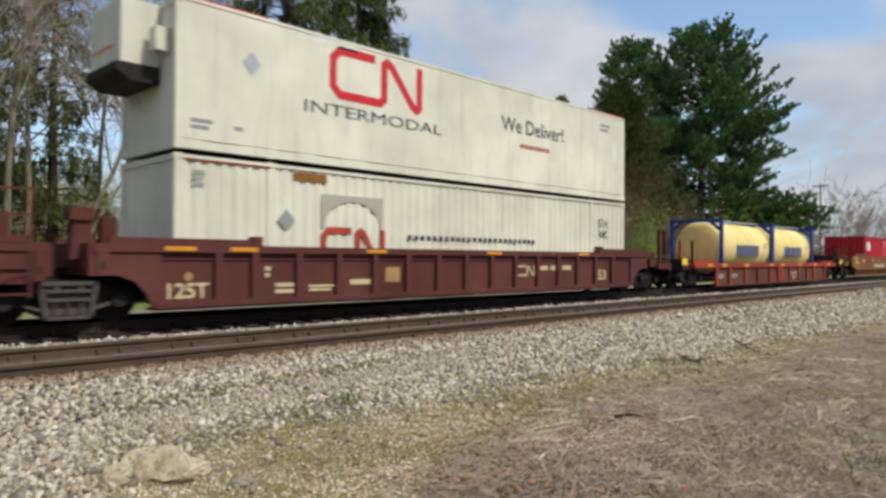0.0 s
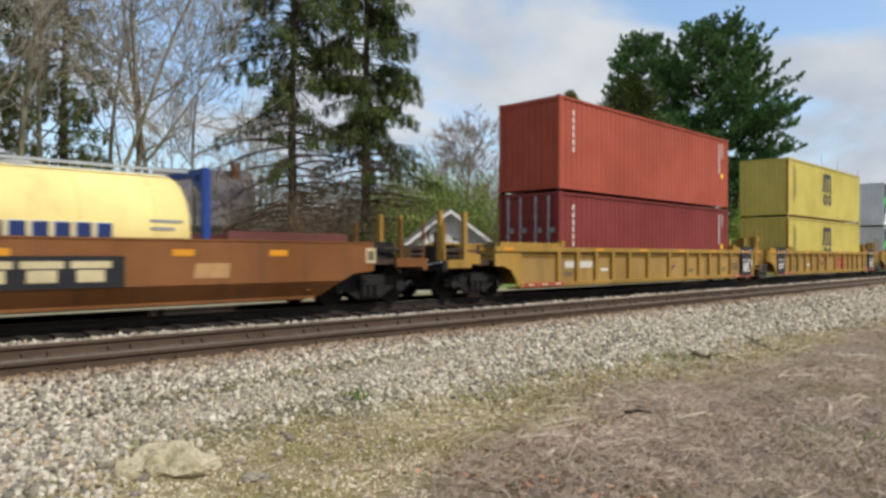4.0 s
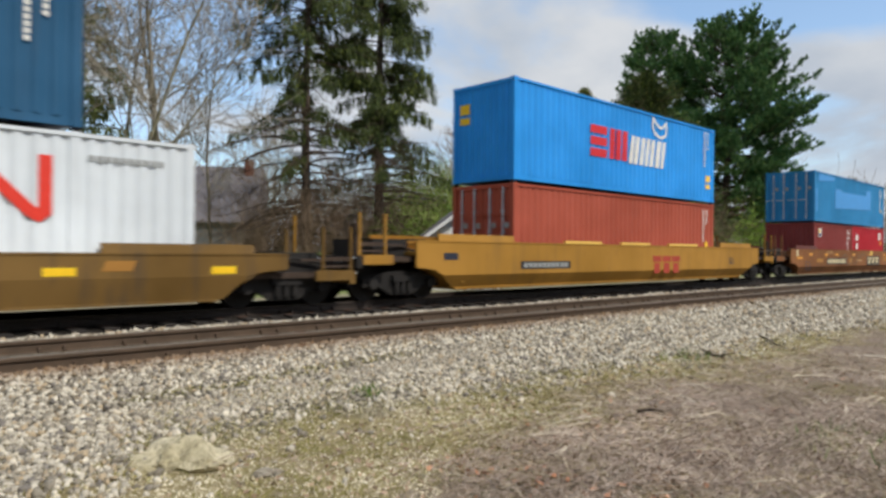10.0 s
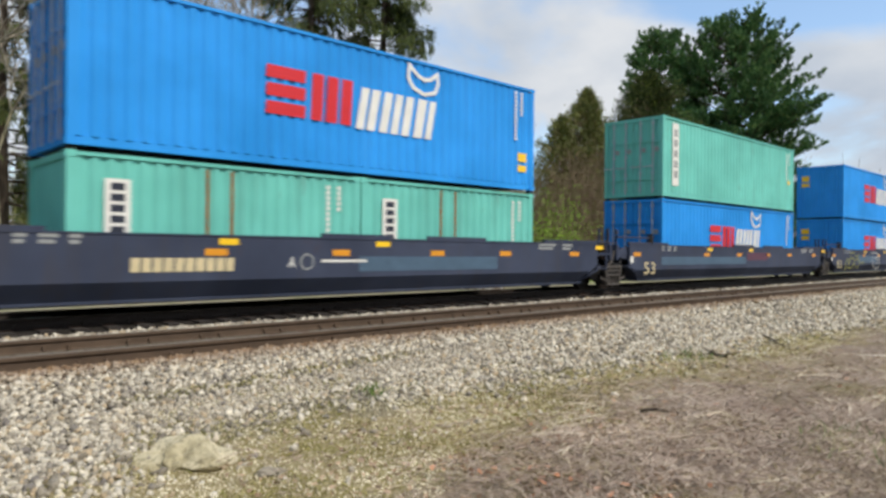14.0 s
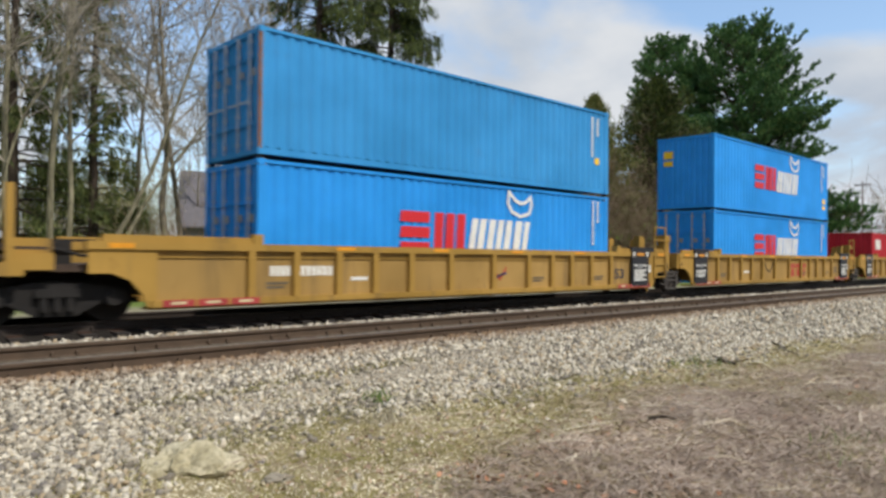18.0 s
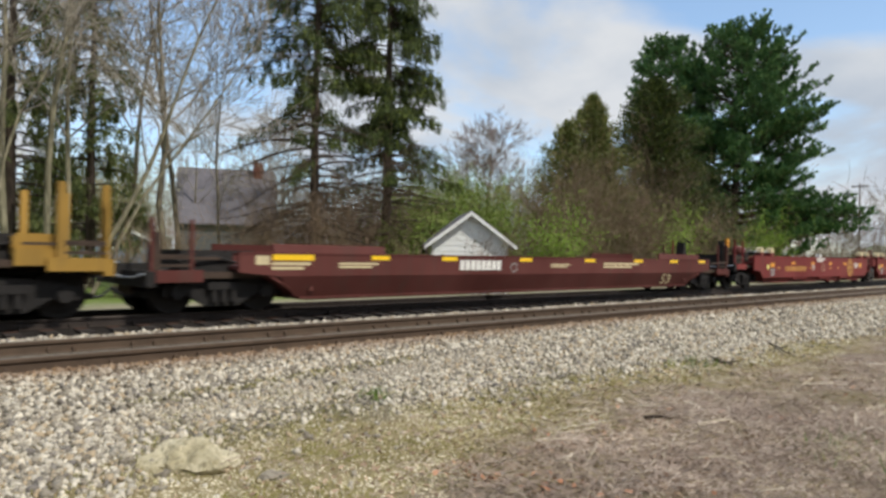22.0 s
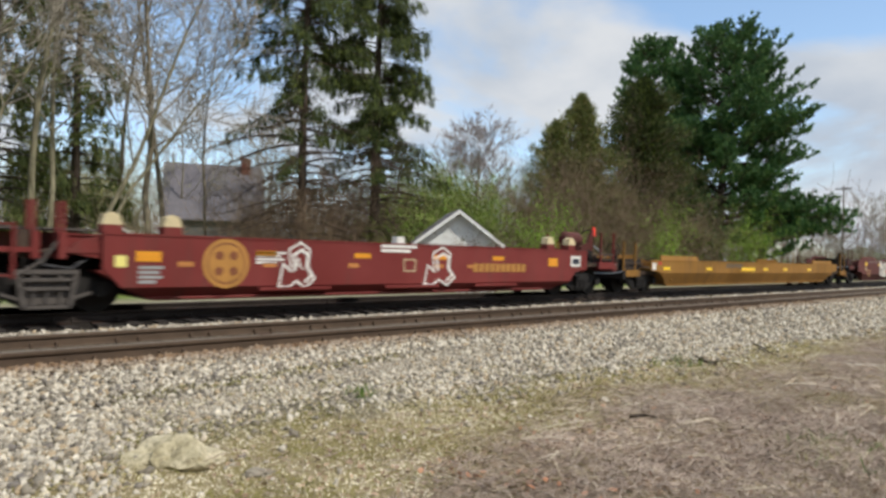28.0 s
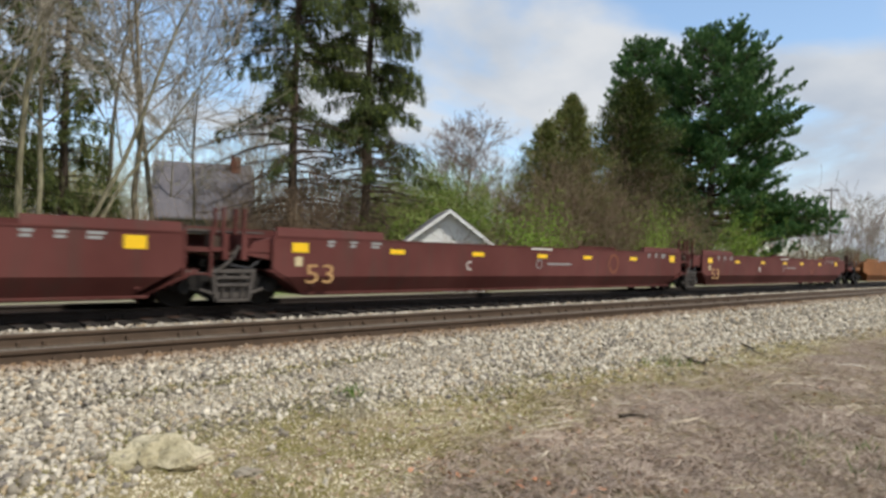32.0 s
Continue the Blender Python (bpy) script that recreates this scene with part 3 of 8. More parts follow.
strewn("weed_grass", "short olive weeds and moss among pebbles", [(0.6, 9, 3.6, 7.8, 34000), (9, 20, 4.6, 6.8, 14000)], 42, M["weed_grass"], 0.06, 0.006, 1.1,
       lambda x, y, ch: (abs(y - 0.10 * x - 6.98) < 0.12 and 2.4 < x < 6.8) or straw_line(x, y) - 0.3 < y < edge_of(x) + 0.5 and ch < 0.35 + 0.9 * noise.noise((x * 1.7, y * 1.7, 12)))
strewn("green_grass", "few green blades among dead grass", [(6.3, 7.6, 1.3, 2.5, 260), (4.8, 5.1, 6.3, 6.6, 90), (10.2, 11.2, 5.0, 5.8, 160)], 43, M["green_grass"], 0.14, 0.007, 2.2, lambda x, y, ch: True)
strewn("leaf_litter", "scraps of tan leaf litter", [(2.4, 14, 1.2, 5.6, 3500), (3.8, 7.0, 2.4, 4.2, 3000)], 44, M["litter"], 0.042, 0.024, 0.5, lambda x, y, ch: True, 0.06)

s = Shader("pale_rock", 0.9, 0, 0.2)
c = s.mix(s.ramp(s.noise(4, 6), 0.35, 0.65), lin(174, 162, 128), lin(216, 205, 174))
c = s.mix(s.ramp(s.noise(22, 5), 0.5, 0.72, 0, 0.7), c, lin(122, 112, 88))
s.bump(s.noise(12, 8, rough=0.7), 1.0, 0.05)
M["rock"] = s.color(c)


def rock(label, x, y, z, a, b, h, turn, seed, material):
    """A lumpy slab of stone."""
    bm = bmesh.new()
    bmesh.ops.create_icosphere(bm, subdivisions=4, radius=1.0)
    for v in bm.verts:
        p = v.co.copy()
        k = 1 + 0.40 * noise.noise(p * 1.9 + Vector((seed, 0, 0))) + 0.16 * noise.noise(p * 5 + Vector((0, seed, 0))) + 0.06 * noise.noise(p * 13)
        top = 0.55 + 0.45 * abs(p.z) if p.z > 0 else 1
        v.co = Vector((p.x * a * k, p.y * b * k, p.z * h * k * top))
    me = bpy.data.meshes.new("rock")
    bm.to_mesh(me)
    bm.free()
    me.materials.append(material)
    ob = tagged(new("rock", me), label, "rock")
    ob.matrix_basis = pose(x, y, z, 4, -3, turn)
    return ob


rock("flat pale sandstone slab half sunk in the gravel", 2.40, 5.55, -0.56, 0.33, 0.37, 0.19, 25, 3, M["rock"])
rock("small pale broken piece beside the sandstone slab", 2.05, 5.52, -0.555, 0.15, 0.09, 0.08, 120, 5, M["rock"])
rock("small flat grey stone on mossy soil", 2.75, 4.84, -0.535, 0.11, 0.06, 0.05, -30, 9, M["stone"])
M["stick"] = plain("weathered_stick", (150, 136, 120), 0.9, 0, 0.25, 12)
M["stick_dark"] = plain("dark_dead_stick", (70, 58, 48), 0.9, 0, 0.25, 12)


def stick(label, x0, y0, x1, y1, r, key, seed, fork=True):
    rng = np.random.default_rng(seed)
    g, n = Geo(), 7
    pts = [Vector((x0 + (x1 - x0) * i / n + rng.normal(0, 0.02), y0 + (y1 - y0) * i / n + rng.normal(0, 0.02), ground_z(x0 + (x1 - x0) * i / n, y0 + (y1 - y0) * i / n) + r * 0.8 + 0.01 + rng.uniform(0, 0.04))) for i in range(n + 1)]
    g.tube(pts, [r * (1 - 0.09 * i) for i in range(n + 1)])
    if fork:
        g.cyl(pts[3], pts[3] + Vector((rng.normal(0, 0.15), rng.normal(0, 0.15), 0.10)), r * 0.6, 5, r * 0.3)
        g.cyl(pts[5], pts[5] + Vector((rng.normal(0, 0.12), rng.normal(0, 0.12), 0.05)), r * 0.5, 5, r * 0.25)
    return solo("stick", g, M[key], label, "stick", "fallen sticks", "", True)


stick("dark crooked dead stick on the gravel's edge", 14.8, 5.95, 13.2, 4.85, 0.022, "stick_dark", 1)
stick("dark short dead stick in the weeds", 11.5, 5.5, 11.1, 5.05, 0.035, "stick_dark", 2)
stick("dark knotted stick in dead grass", 6.7, 4.05, 7.0, 3.8, 0.024, "stick_dark", 3, False)
stick("pale dry stick lying on weeds", 4.64, 4.99, 5.38, 4.85, 0.010, "stick", 4, False)
for i, (a, b, c_, d) in enumerate([(6.2, 4.75, 7.3, 4.95), (6.9, 5.15, 7.9, 5.2), (7.6, 5.3, 8.7, 5.05), (5.4, 3.6, 6.2, 3.4), (8.3, 3.0, 9.4, 2.6), (7.7, 3.9, 8.9, 3.5), (4.6, 2.9, 5.2, 2.6), (10.0, 4.2, 11.4, 3.7), (12.0, 3.9, 13.2, 3.2)]):
    stick("pale dry stalk lying in dead grass", a, b, c_, d, 0.009, "stick", 10 + i, i % 2 == 0)

# ---- containers ----
TRAIN = []  # (thing, place along the line at the start, height of its base)


def wave_panel(g, x0, x1, y, z0, z1, out, depth=0.034, period=0.28):
    """Trapezoid-corrugated steel sheet in the x-z plane; out is the sign of its outer side."""
    n = max(2, round((x1 - x0) / period))
    p = (x1 - x0) / n
    xs, ys = [], []
    for i in range(n):
        for a, d in ((0.0, 1), (0.25, 1), (0.5, 0), (0.75, 0)):
            xs.append(x0 + (i + a) * p)
            ys.append(y - out * depth * (1 - d))
    xs.append(x1)
    ys.append(y)
    k = len(xs)
    g.add([(a, b, z0) for a, b in zip(xs, ys)] + [(a, b, z1) for a, b in zip(xs, ys)], [(i, i + 1, k + i + 1, k + i) for i in range(k - 1)])
    return g


def wave_end(g, x, y0, y1, z0, z1, depth=0.04, period=0.25):
    """The same for an end wall that faces -x."""
    h = Geo()
    wave_panel(h, y0, y1, 0, z0, z1, -1, depth, period)
    g.add([(x + b, a, c) for a, b, c in h.v], h.f)
    return g


def container(name, label, L, H, paint_key, doors=False, W=2.438, frame_key=None, period=0.28, group="freight containers", inset=0.0, sill_in=0.03):
    """A steel freight container, its base centre at the origin; doors: its end towards -x has doors."""
    body, frame_m = M[paint_key], M[frame_key or paint_key]
    c = empty(name, label, "container", group)
    h, w, post = L / 2, W / 2, 0.15
    for sx in (-1, 1):
        for sy in (-1, 1):
            x, y = sx * (h - 0.075 - inset), sy * (w - 0.07)
            part("corner_post", Geo().box(x - 0.075, x + 0.075, y - 0.07, y + 0.07, 0.118, H - 0.118), frame_m, c)
            for z in (0, H - 0.118):
                part("corner_casting", Geo().box(x - 0.089, x + 0.089, y - 0.079, y + 0.079, z, z + 0.118), frame_m, c)
    for sy in (-1, 1):
        part("top_rail", Geo().box(-h + 0.15 + inset, h - 0.15 - inset, *sorted((sy * (w - 0.05), sy * (w + 0.014))), H - 0.085, H - 0.02), frame_m, c)
        part("bottom_rail", Geo().box(-h + 0.15 + inset, h - 0.15 - inset, *sorted((sy * (w - 0.10), sy * (w - sill_in))), 0.01, 0.17), frame_m, c)
        part("side_panel", wave_panel(Geo(), -h + 0.15 + inset, h - 0.15 - inset, sy * (w - 0.008), 0.16, H - 0.09, sy, period=period), body, c)
    part("roof", Geo().box(-h + 0.1, h - 0.1, -w + 0.06, w - 0.06, H - 0.06, H - 0.025), body, c)
    part("floor", Geo().box(-h + 0.1, h - 0.1, -w + 0.06, w - 0.06, 0.05, 0.16), M["black_paint"], c)
    part("rear_wall", Geo().box(h - 0.09, h - 0.05, -w + 0.1, w - 0.1, 0.12, H - 0.1), body, c)
    part("header", Geo().box(-h + 0.01, -h + 0.10, -w + 0.14, w - 0.14, H - 0.13, H - 0.01), frame_m, c)
    part("sill", Geo().box(-h + 0.01, -h + 0.10, -w + 0.14, w - 0.14, 0.01, 0.13), frame_m, c)
    if doors:
        for sy in (-1, 1):
            a, b = sorted((sy * 0.012, sy * (w - 0.15)))
            leaf = part("door", wave_end(Geo(), -h + 0.045, a, b, 0.13, H - 0.13, 0.03, 0.36), body, c)
            for k in (0.28, 0.76):
                y = a + (b - a) * (k if sy > 0 else 1 - k)
                rod = Geo().cyl((-h + 0.0, y, 0.10), (-h + 0.0, y, H - 0.10), 0.027, 8)
                for z in (0.25, 0.85, 1.5, 2.1, H - 0.25):
                    rod.box(-h - 0.015, -h + 0.03, y - 0.05, y + 0.05, z - 0.03, z + 0.03)
                part("locking_rod", rod, M["rod_steel"], leaf, "bare steel locking rod")
                part("door_mark", Geo().box(-h + 0.006, -h + 0.014, y - 0.22, y - 0.06, 1.62, 1.78), M["mark_grey"], leaf)
                part("hinge_bar", Geo().box(-h + 0.004, -h + 0.03, a + 0.02, b - 0.02, (0.62 if k < 0.5 else 1.98), (0.68 if k < 0.5 else 2.04)), body, leaf)
                part("handle", Geo().box(-h - 0.03, -h - 0.012, y, y + 0.42, 1.08, 1.12), M["rod_steel"], leaf)
    else:
        part("end_wall", wave_end(Geo(), -h + 0.03, -w + 0.14, w - 0.14, 0.12, H - 0.12), body, c)
    return c


def sign(name, parent, x0, x1, z0, z1, y, material, lean=0.0, label=""):
    """A flat painted patch on a side that faces -y; lean slants it forward."""
    return part(name, Geo().prism([(x0, z0), (x1, z0), (x1 + lean, z1), (x0 + lean, z1)], "y", y - 0.003, y), material, parent, label)


def code_column(parent, x, z1, y, material, n=9, h=0.085, gap=0.03):
    """A column of unreadable small white marks."""
    g = Geo()
    for i in range(n):
        z = z1 - i * (h + gap)
        g.box(x - 0.045, x + 0.045, y - 0.003, y, z - h, z)
    return tagged(part("code_mark", g, material, parent, "column of small white marks"), kind="stuff")


def place(thing, s, z):
    TRAIN.append((thing, s, z))
    return thing


def placed_copy(thing, s, z):
    return place(copy_thing(thing, pose(s, TRAIN_TRACK, z)), s, z)


# ---- painted marks ----
def blocks(parent, name, x0, x1, z0, z1, y, material, n, lean=0.0, gap=0.22, label=""):
    """A word or trade mark as a row of plain blocks in its colour."""
    step = (x1 - x0) / n
    for i in range(n):
        sign(name, parent, x0 + i * step, x0 + (i + 1 - gap) * step, z0, z1, y, material, lean, label)


def small_bars(parent, x0, x1, z0, z1, y, material, rows=3):
    """Unreadable small writing as thin bars."""
    g, h = Geo(), (z1 - z0) / rows
    for i in range(rows):
        cut = (0.0, 0.18, 0.05, 0.3)[i % 4] * (x1 - x0)
        g.box(x0, x1 - cut, y - 0.003, y, z1 - (i + 0.65) * h, z1 - i * h)
    return tagged(part("stencil_mark", g, material, parent, "small stencilled marks"), kind="stuff")


def disc(parent, name, x, z, rx, rz, y, material, n=28, inner=0.0, label=""):
    pts = [(x + rx * math.cos(2 * math.pi * i / n), z + rz * math.sin(2 * math.pi * i / n)) for i in range(n)]
    g = Geo()
    if inner:
        q = [(x + (a - x) * inner, z + (b - z) * inner) for a, b in pts]
        g.add([(a, yy_, b) for yy_ in (y - 0.003, y) for a, b in pts + q], [(i, (i + 1) % n, (i + 1) % n + n, i + n) for i in range(n)] + [(2 * n + i, 3 * n + i, 3 * n + (i + 1) % n, 2 * n + (i + 1) % n) for i in range(n)])
    else:
        g.prism(pts, "y", y - 0.003, y)
    return part(name, g, material, parent, label)


def ribbon(parent, name, pts, width, y, material, label=""):
    """A flat band of even width along a bent line, mitred at its bends."""
    p = [Vector(q) for q in pts]
    shut = (p[0] - p[-1]).length < 1e-6
    n, k = len(p), width / 2
    vs = []
    for i in range(n):
        a = p[i] - p[i - 1] if i else (p[-1] - p[-2] if shut else p[1] - p[0])
        b = p[i + 1] - p[i] if i < n - 1 else (p[1] - p[0] if shut else a)
        a, b = a.normalized(), b.normalized()
        m = (a + b).normalized() if (a + b).length > 1e-3 else a
        r = k / max(abs(m.dot(a)), 0.45)
        q = p[i] - m * (k * 0.6 if i == 0 and not shut else 0) + m * (k * 0.6 if i == n - 1 and not shut else 0)
        for sgn in (1, -1):
            for yy_ in (y - 0.003, y):
                vs.append((q.x - m.y * r * sgn, yy_, q.y + m.x * r * sgn))
    fs = []
    for i in range(n - 1):
        a, b = 4 * i, 4 * i + 4
        fs += [(a, a + 2, b + 2, b), (a + 1, b + 1, b + 3, a + 3), (a, b, b + 1, a + 1), (a + 2, a + 3, b + 3, b + 2)]
    return part(name, Geo().add(vs, fs), material, parent, label)


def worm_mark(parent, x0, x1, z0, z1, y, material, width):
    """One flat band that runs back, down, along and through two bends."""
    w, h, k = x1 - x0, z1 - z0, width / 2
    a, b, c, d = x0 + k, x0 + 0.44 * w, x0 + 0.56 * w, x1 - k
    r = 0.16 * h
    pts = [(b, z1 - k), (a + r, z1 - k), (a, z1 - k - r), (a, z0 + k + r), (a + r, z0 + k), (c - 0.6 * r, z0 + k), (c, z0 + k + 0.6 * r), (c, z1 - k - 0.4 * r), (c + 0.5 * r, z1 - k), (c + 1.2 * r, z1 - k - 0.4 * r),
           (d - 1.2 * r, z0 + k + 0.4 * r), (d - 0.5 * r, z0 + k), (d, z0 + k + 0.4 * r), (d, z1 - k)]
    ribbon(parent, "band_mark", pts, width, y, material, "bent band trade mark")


# ---- the loads ----
def plain_mark(c, x, y, z, k):
    """Trade mark as plain red and white shapes: stacked bars, slanted uprights and an emblem above."""
    for p, q in ((0.78, 1.04), (0.41, 0.67), (0.04, 0.30)):
        sign("red_mark", c, x + 3.68 * k, x + 4.60 * k, z + p * k, z + q * k, y, M["mark_red"], 0.02 * k)
    for a in (4.74, 5.12, 5.50):
        sign("red_mark", c, x + a * k, x + (a + 0.29) * k, z + 0.04 * k, z + 1.04 * k, y, M["mark_red"], 0.05 * k)
    for a, b in ((5.92, 6.14), (6.22, 6.46), (6.58, 6.82), (6.92, 7.14), (7.24, 7.48), (7.62, 7.90), (8.00, 8.20)):
        sign("white_mark", c, x + a * k, x + b * k, z, z + 0.95 * k, y, M["mark_white"], 0.18 * k)
    em = [(7.50, 1.72), (7.46, 1.42), (7.62, 1.20), (7.98, 1.08), (8.34, 1.18), (8.44, 1.42), (8.40, 1.64), (8.18, 1.48), (7.98, 1.44), (7.76, 1.52), (7.50, 1.72)]
    ribbon(c, "white_emblem", [(x + a * k, z + b * k) for a, b in em], 0.09 * k, y, M["mark_white"])


def blue_box(doors, std=False):
    """Bright blue container with a red and white trade mark."""
    L, H = 12.192, 2.896
    c = container("freight_container", "bright blue steel container with a red and white mark", L, H, "bright_blue", doors)
    y, x = -1.219, -L / 2
    plain_mark(c, x, y, 1.0, 1.0)
    for k in (11.40, 11.64):
        code_column(c, x + k, 2.72, y, M["mark_white"], 12 if k < 11.5 else 6)
    sign("warning_label", c, x + 11.50, x + 11.86, 0.78, 1.02, y, M["reflect_yellow"])
    sign("warning_label", c, x + 11.50, x + 11.86, 0.50, 0.68, y, M["reflect_yellow"])
    if not doors:
        for z0, z1 in ((2.05, 2.35), (1.75, 1.95)):
            part("warning_label", Geo().box(x + 0.022, x + 0.026, 0.55, 0.95, z0, z1), M["reflect_yellow"], c)
    for sx in (-1, 1):
        part("casting_cap", Geo().box(sx * (L / 2 - 0.09) - 0.092, sx * (L / 2 - 0.09) + 0.092, -1.222, -1.06, H - 0.122, H + 0.002), M["mark_orange"], c, "orange-painted top casting")
    return c


def plain_box(label, paint_key, doors, L=12.192, H=2.896, codes=True, mark=None):
    c = container("freight_container", label, L, H, paint_key, doors)
    y, x = -1.219, -L / 2
    if codes:
        for k in (0.86, 0.58):
            code_column(c, L / 2 - k, H - 0.25, y, M["mark_white"], 11 if k > 0.7 else 5)
        sign("warning_label", c, L / 2 - 0.72, L / 2 - 0.5, H - 1.7, H - 1.5, y, M["reflect_yellow"])
    return c


def ship_line_box():
    """Yellow container with a dark emblem of three upright bars, a wave and two blocks."""
    L = 12.192
    c = container("freight_container", "pale yellow rust-edged container with a dark emblem", L, 2.896, "yellow_box", False, frame_key="yellow_box")
    y, x = -1.219, -L / 2
    for a in (5.42, 5.90, 6.40):
        sign("dark_mark", c, x + a, x + a + 0.26, 1.62, 2.36, y, M["mark_dark"])
    sign("dark_mark", c, x + 5.42, x + 6.62, 2.28, 2.50, y - 0.004, M["mark_dark"])
    ribbon(c, "dark_mark", [(x + 5.15 + 0.17 * i, 1.55 + 0.05 * math.sin(i * 1.25)) for i in range(11)], 0.08, y, M["mark_dark"])
    disc(c, "dark_mark", x + 5.72, 1.08, 0.30, 0.32, y, M["mark_dark"], inner=0.5)
    disc(c, "dark_mark", x + 6.42, 1.08, 0.30, 0.32, y, M["mark_dark"], inner=0.5)
    code_column(c, x + 0.76, 2.5, y, M["mark_dark"], 16)
    code_column(c, x + 1.02, 2.3, y, M["mark_dark"], 12)
    for z in (2.88, 0.02):
        part("rust_edge", Geo().box(x + 0.02, -x - 0.02, y - 0.004, y + 0.03, z - 0.03, z + 0.012), M["rust"], c, "rusty rail edge")
    part("rust_edge", Geo().box(x - 0.003, x + 0.02, y - 0.003, y + 0.10, 0.1, 2.8), M["rust"], c, "rusty corner post edge")
    return c


M["rust"] = plain("flaking_rust", (136, 92, 44), 0.9, 0.1, 0.3, 4)
M["soot"] = plain("sooty_machinery", (40, 37, 35), 0.8, 0.2, 0.25, 5)


def domestic_box(label, paint_key, smooth=False):
    """53-foot container with lifting posts set in at the 40-foot points."""
    L, W = 16.154, 2.60
    c = container("freight_container", label, L, 2.896, paint_key, False, W, period=0.28 if not smooth else 1.3, sill_in=-0.004)
    if smooth:
        part("side_skin", Geo().box(-L / 2 + 0.14, L / 2 - 0.14, -W / 2 - 0.002, -W / 2 + 0.03, 0.20, 2.80), M[paint_key], c, "smooth plated side")
    for sx in (-1, 1):
        x = sx * 6.02
        part("lifting_post", Geo().box(x - 0.085, x + 0.085, -W / 2 - 0.0015, -W / 2 + 0.08, 0.0, 2.896), M[paint_key], c)
    return c


def diamond(c, x, z, r, y, material):
    part("placard", Geo().prism([(x - r, z), (x, z - r * 1.2), (x + r, z), (x, z + r * 1.2)], "y", y - 0.012, y), material, c, "diamond-shaped placard")


# wagon 1: two old white 53-foot boxes, the upper one with a heater unit on its nose
c = domestic_box("old grey-white 53-foot container with a red mark and heater unit", "old_white", True)
y, x = -1.303, -8.077
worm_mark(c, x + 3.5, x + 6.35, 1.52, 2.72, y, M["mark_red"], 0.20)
letters("lettering", "INTERMODAL", 0.26, x + 2.85, y - 0.002, 1.12, M["mark_dark"], c, 4.2)
letters("lettering", "We Deliver!", 0.42, x + 9.45, y - 0.002, 1.60, M["mark_dark"], c, 3.0, bold=0.006)
blocks(c, "web_line", x + 10.3, x + 11.75, 1.18, 1.30, y, M["mark_faded_red"], 7)
sign("white_patch", c, x + 3.05, x + 4.3, 2.66, 2.86, y, M["mark_white"])
diamond(c, x + 1.58, 1.88, 0.2, y, M["rod_steel"])
small_bars(c, x + 0.3, x + 0.75, 0.35, 0.6, y, M["mark_grey"], 2)
small_bars(c, x + 1.2, x + 1.4, 0.42, 0.55, y, M["mark_grey"], 1)
sign("white_patch", c, x + 15.35, x + 15.62, 1.3, 1.95, y, M["mark_white"])
small_bars(c, x + 14.6, x + 15.2, 2.2, 2.5, y, M["mark_grey"], 2)
for a, b in ((0.02, 2.0), (14.0, 16.13)):
    part("red_rail", Geo().box(x + a, x + b, y - 0.006, y + 0.04, 2.80, 2.90), M["mark_red"], c, "red-painted top rail end")
unit = part("heater_unit", Geo().box(x - 0.72, x + 0.02, -0.55, 0.95, 1.62, 2.84), M["old_white"], c, "cream heater housing")
part("tray", Geo().prism([(x - 0.82, 1.60), (x + 0.0, 1.60), (x + 0.0, 1.28), (x - 0.55, 1.28), (x - 0.82, 1.45)], "y", -0.6, 1.0), M["soot"], unit, "black drip tray")
part("control_box", Geo().box(x - 0.25, x + 0.02, -1.0, -0.7, 1.85, 2.3), M["old_white"], unit)
part("stripe", Geo().box(x - 0.724, x - 0.72, -0.2, 0.9, 1.95, 2.02), M["mark_orange"], unit)
place(c, 13.78, 3.235)
c = domestic_box("rust-streaked white 53-foot container with a faded red mark", "old_white")
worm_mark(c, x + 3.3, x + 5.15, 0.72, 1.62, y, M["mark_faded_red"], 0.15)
arch = [(x + 4.2 + 0.80 * math.cos(k * math.pi / 12), 1.60 + 0.62 * math.sin(k * math.pi / 12)) for k in range(13)]
part("faded_patch", Geo().prism([(x + 5.08, 1.60), (x + 5.08, 2.34), (x + 3.32, 2.34), (x + 3.32, 1.60)] + arch[::-1], "y", y - 0.003, y), M["mark_faint"], c, "faded grey arch")
blocks(c, "slogan", x + 5.9, x + 11.1, 1.38, 1.50, y, M["mark_dark"], 24, 0, 0.45)
diamond(c, x + 2.42, 1.72, 0.2, y, M["mark_grey"])
part("rust_band", Geo().box(x + 0.2, x + 2.05, y - 0.004, y + 0.03, 2.77, 2.87), M["rust_red"], c, "rusted top rail")
part("rust_band", Geo().box(x + 2.6, x + 3.45, y - 0.004, y, 2.58, 2.76), M["rust"], c, "rust scar")
letters("lettering", "53 ft", 0.28, x + 14.5, y - 0.002, 2.0, M["mark_dark"], c, 0.58)
letters("lettering", "XHC", 0.28, x + 14.52, y - 0.002, 1.64, M["mark_dark"], c, 0.56)
small_bars(c, x + 0.35, x + 0.6, 2.25, 2.6, y, M["mark_grey"], 3)
place(c, 13.78, 0.25)


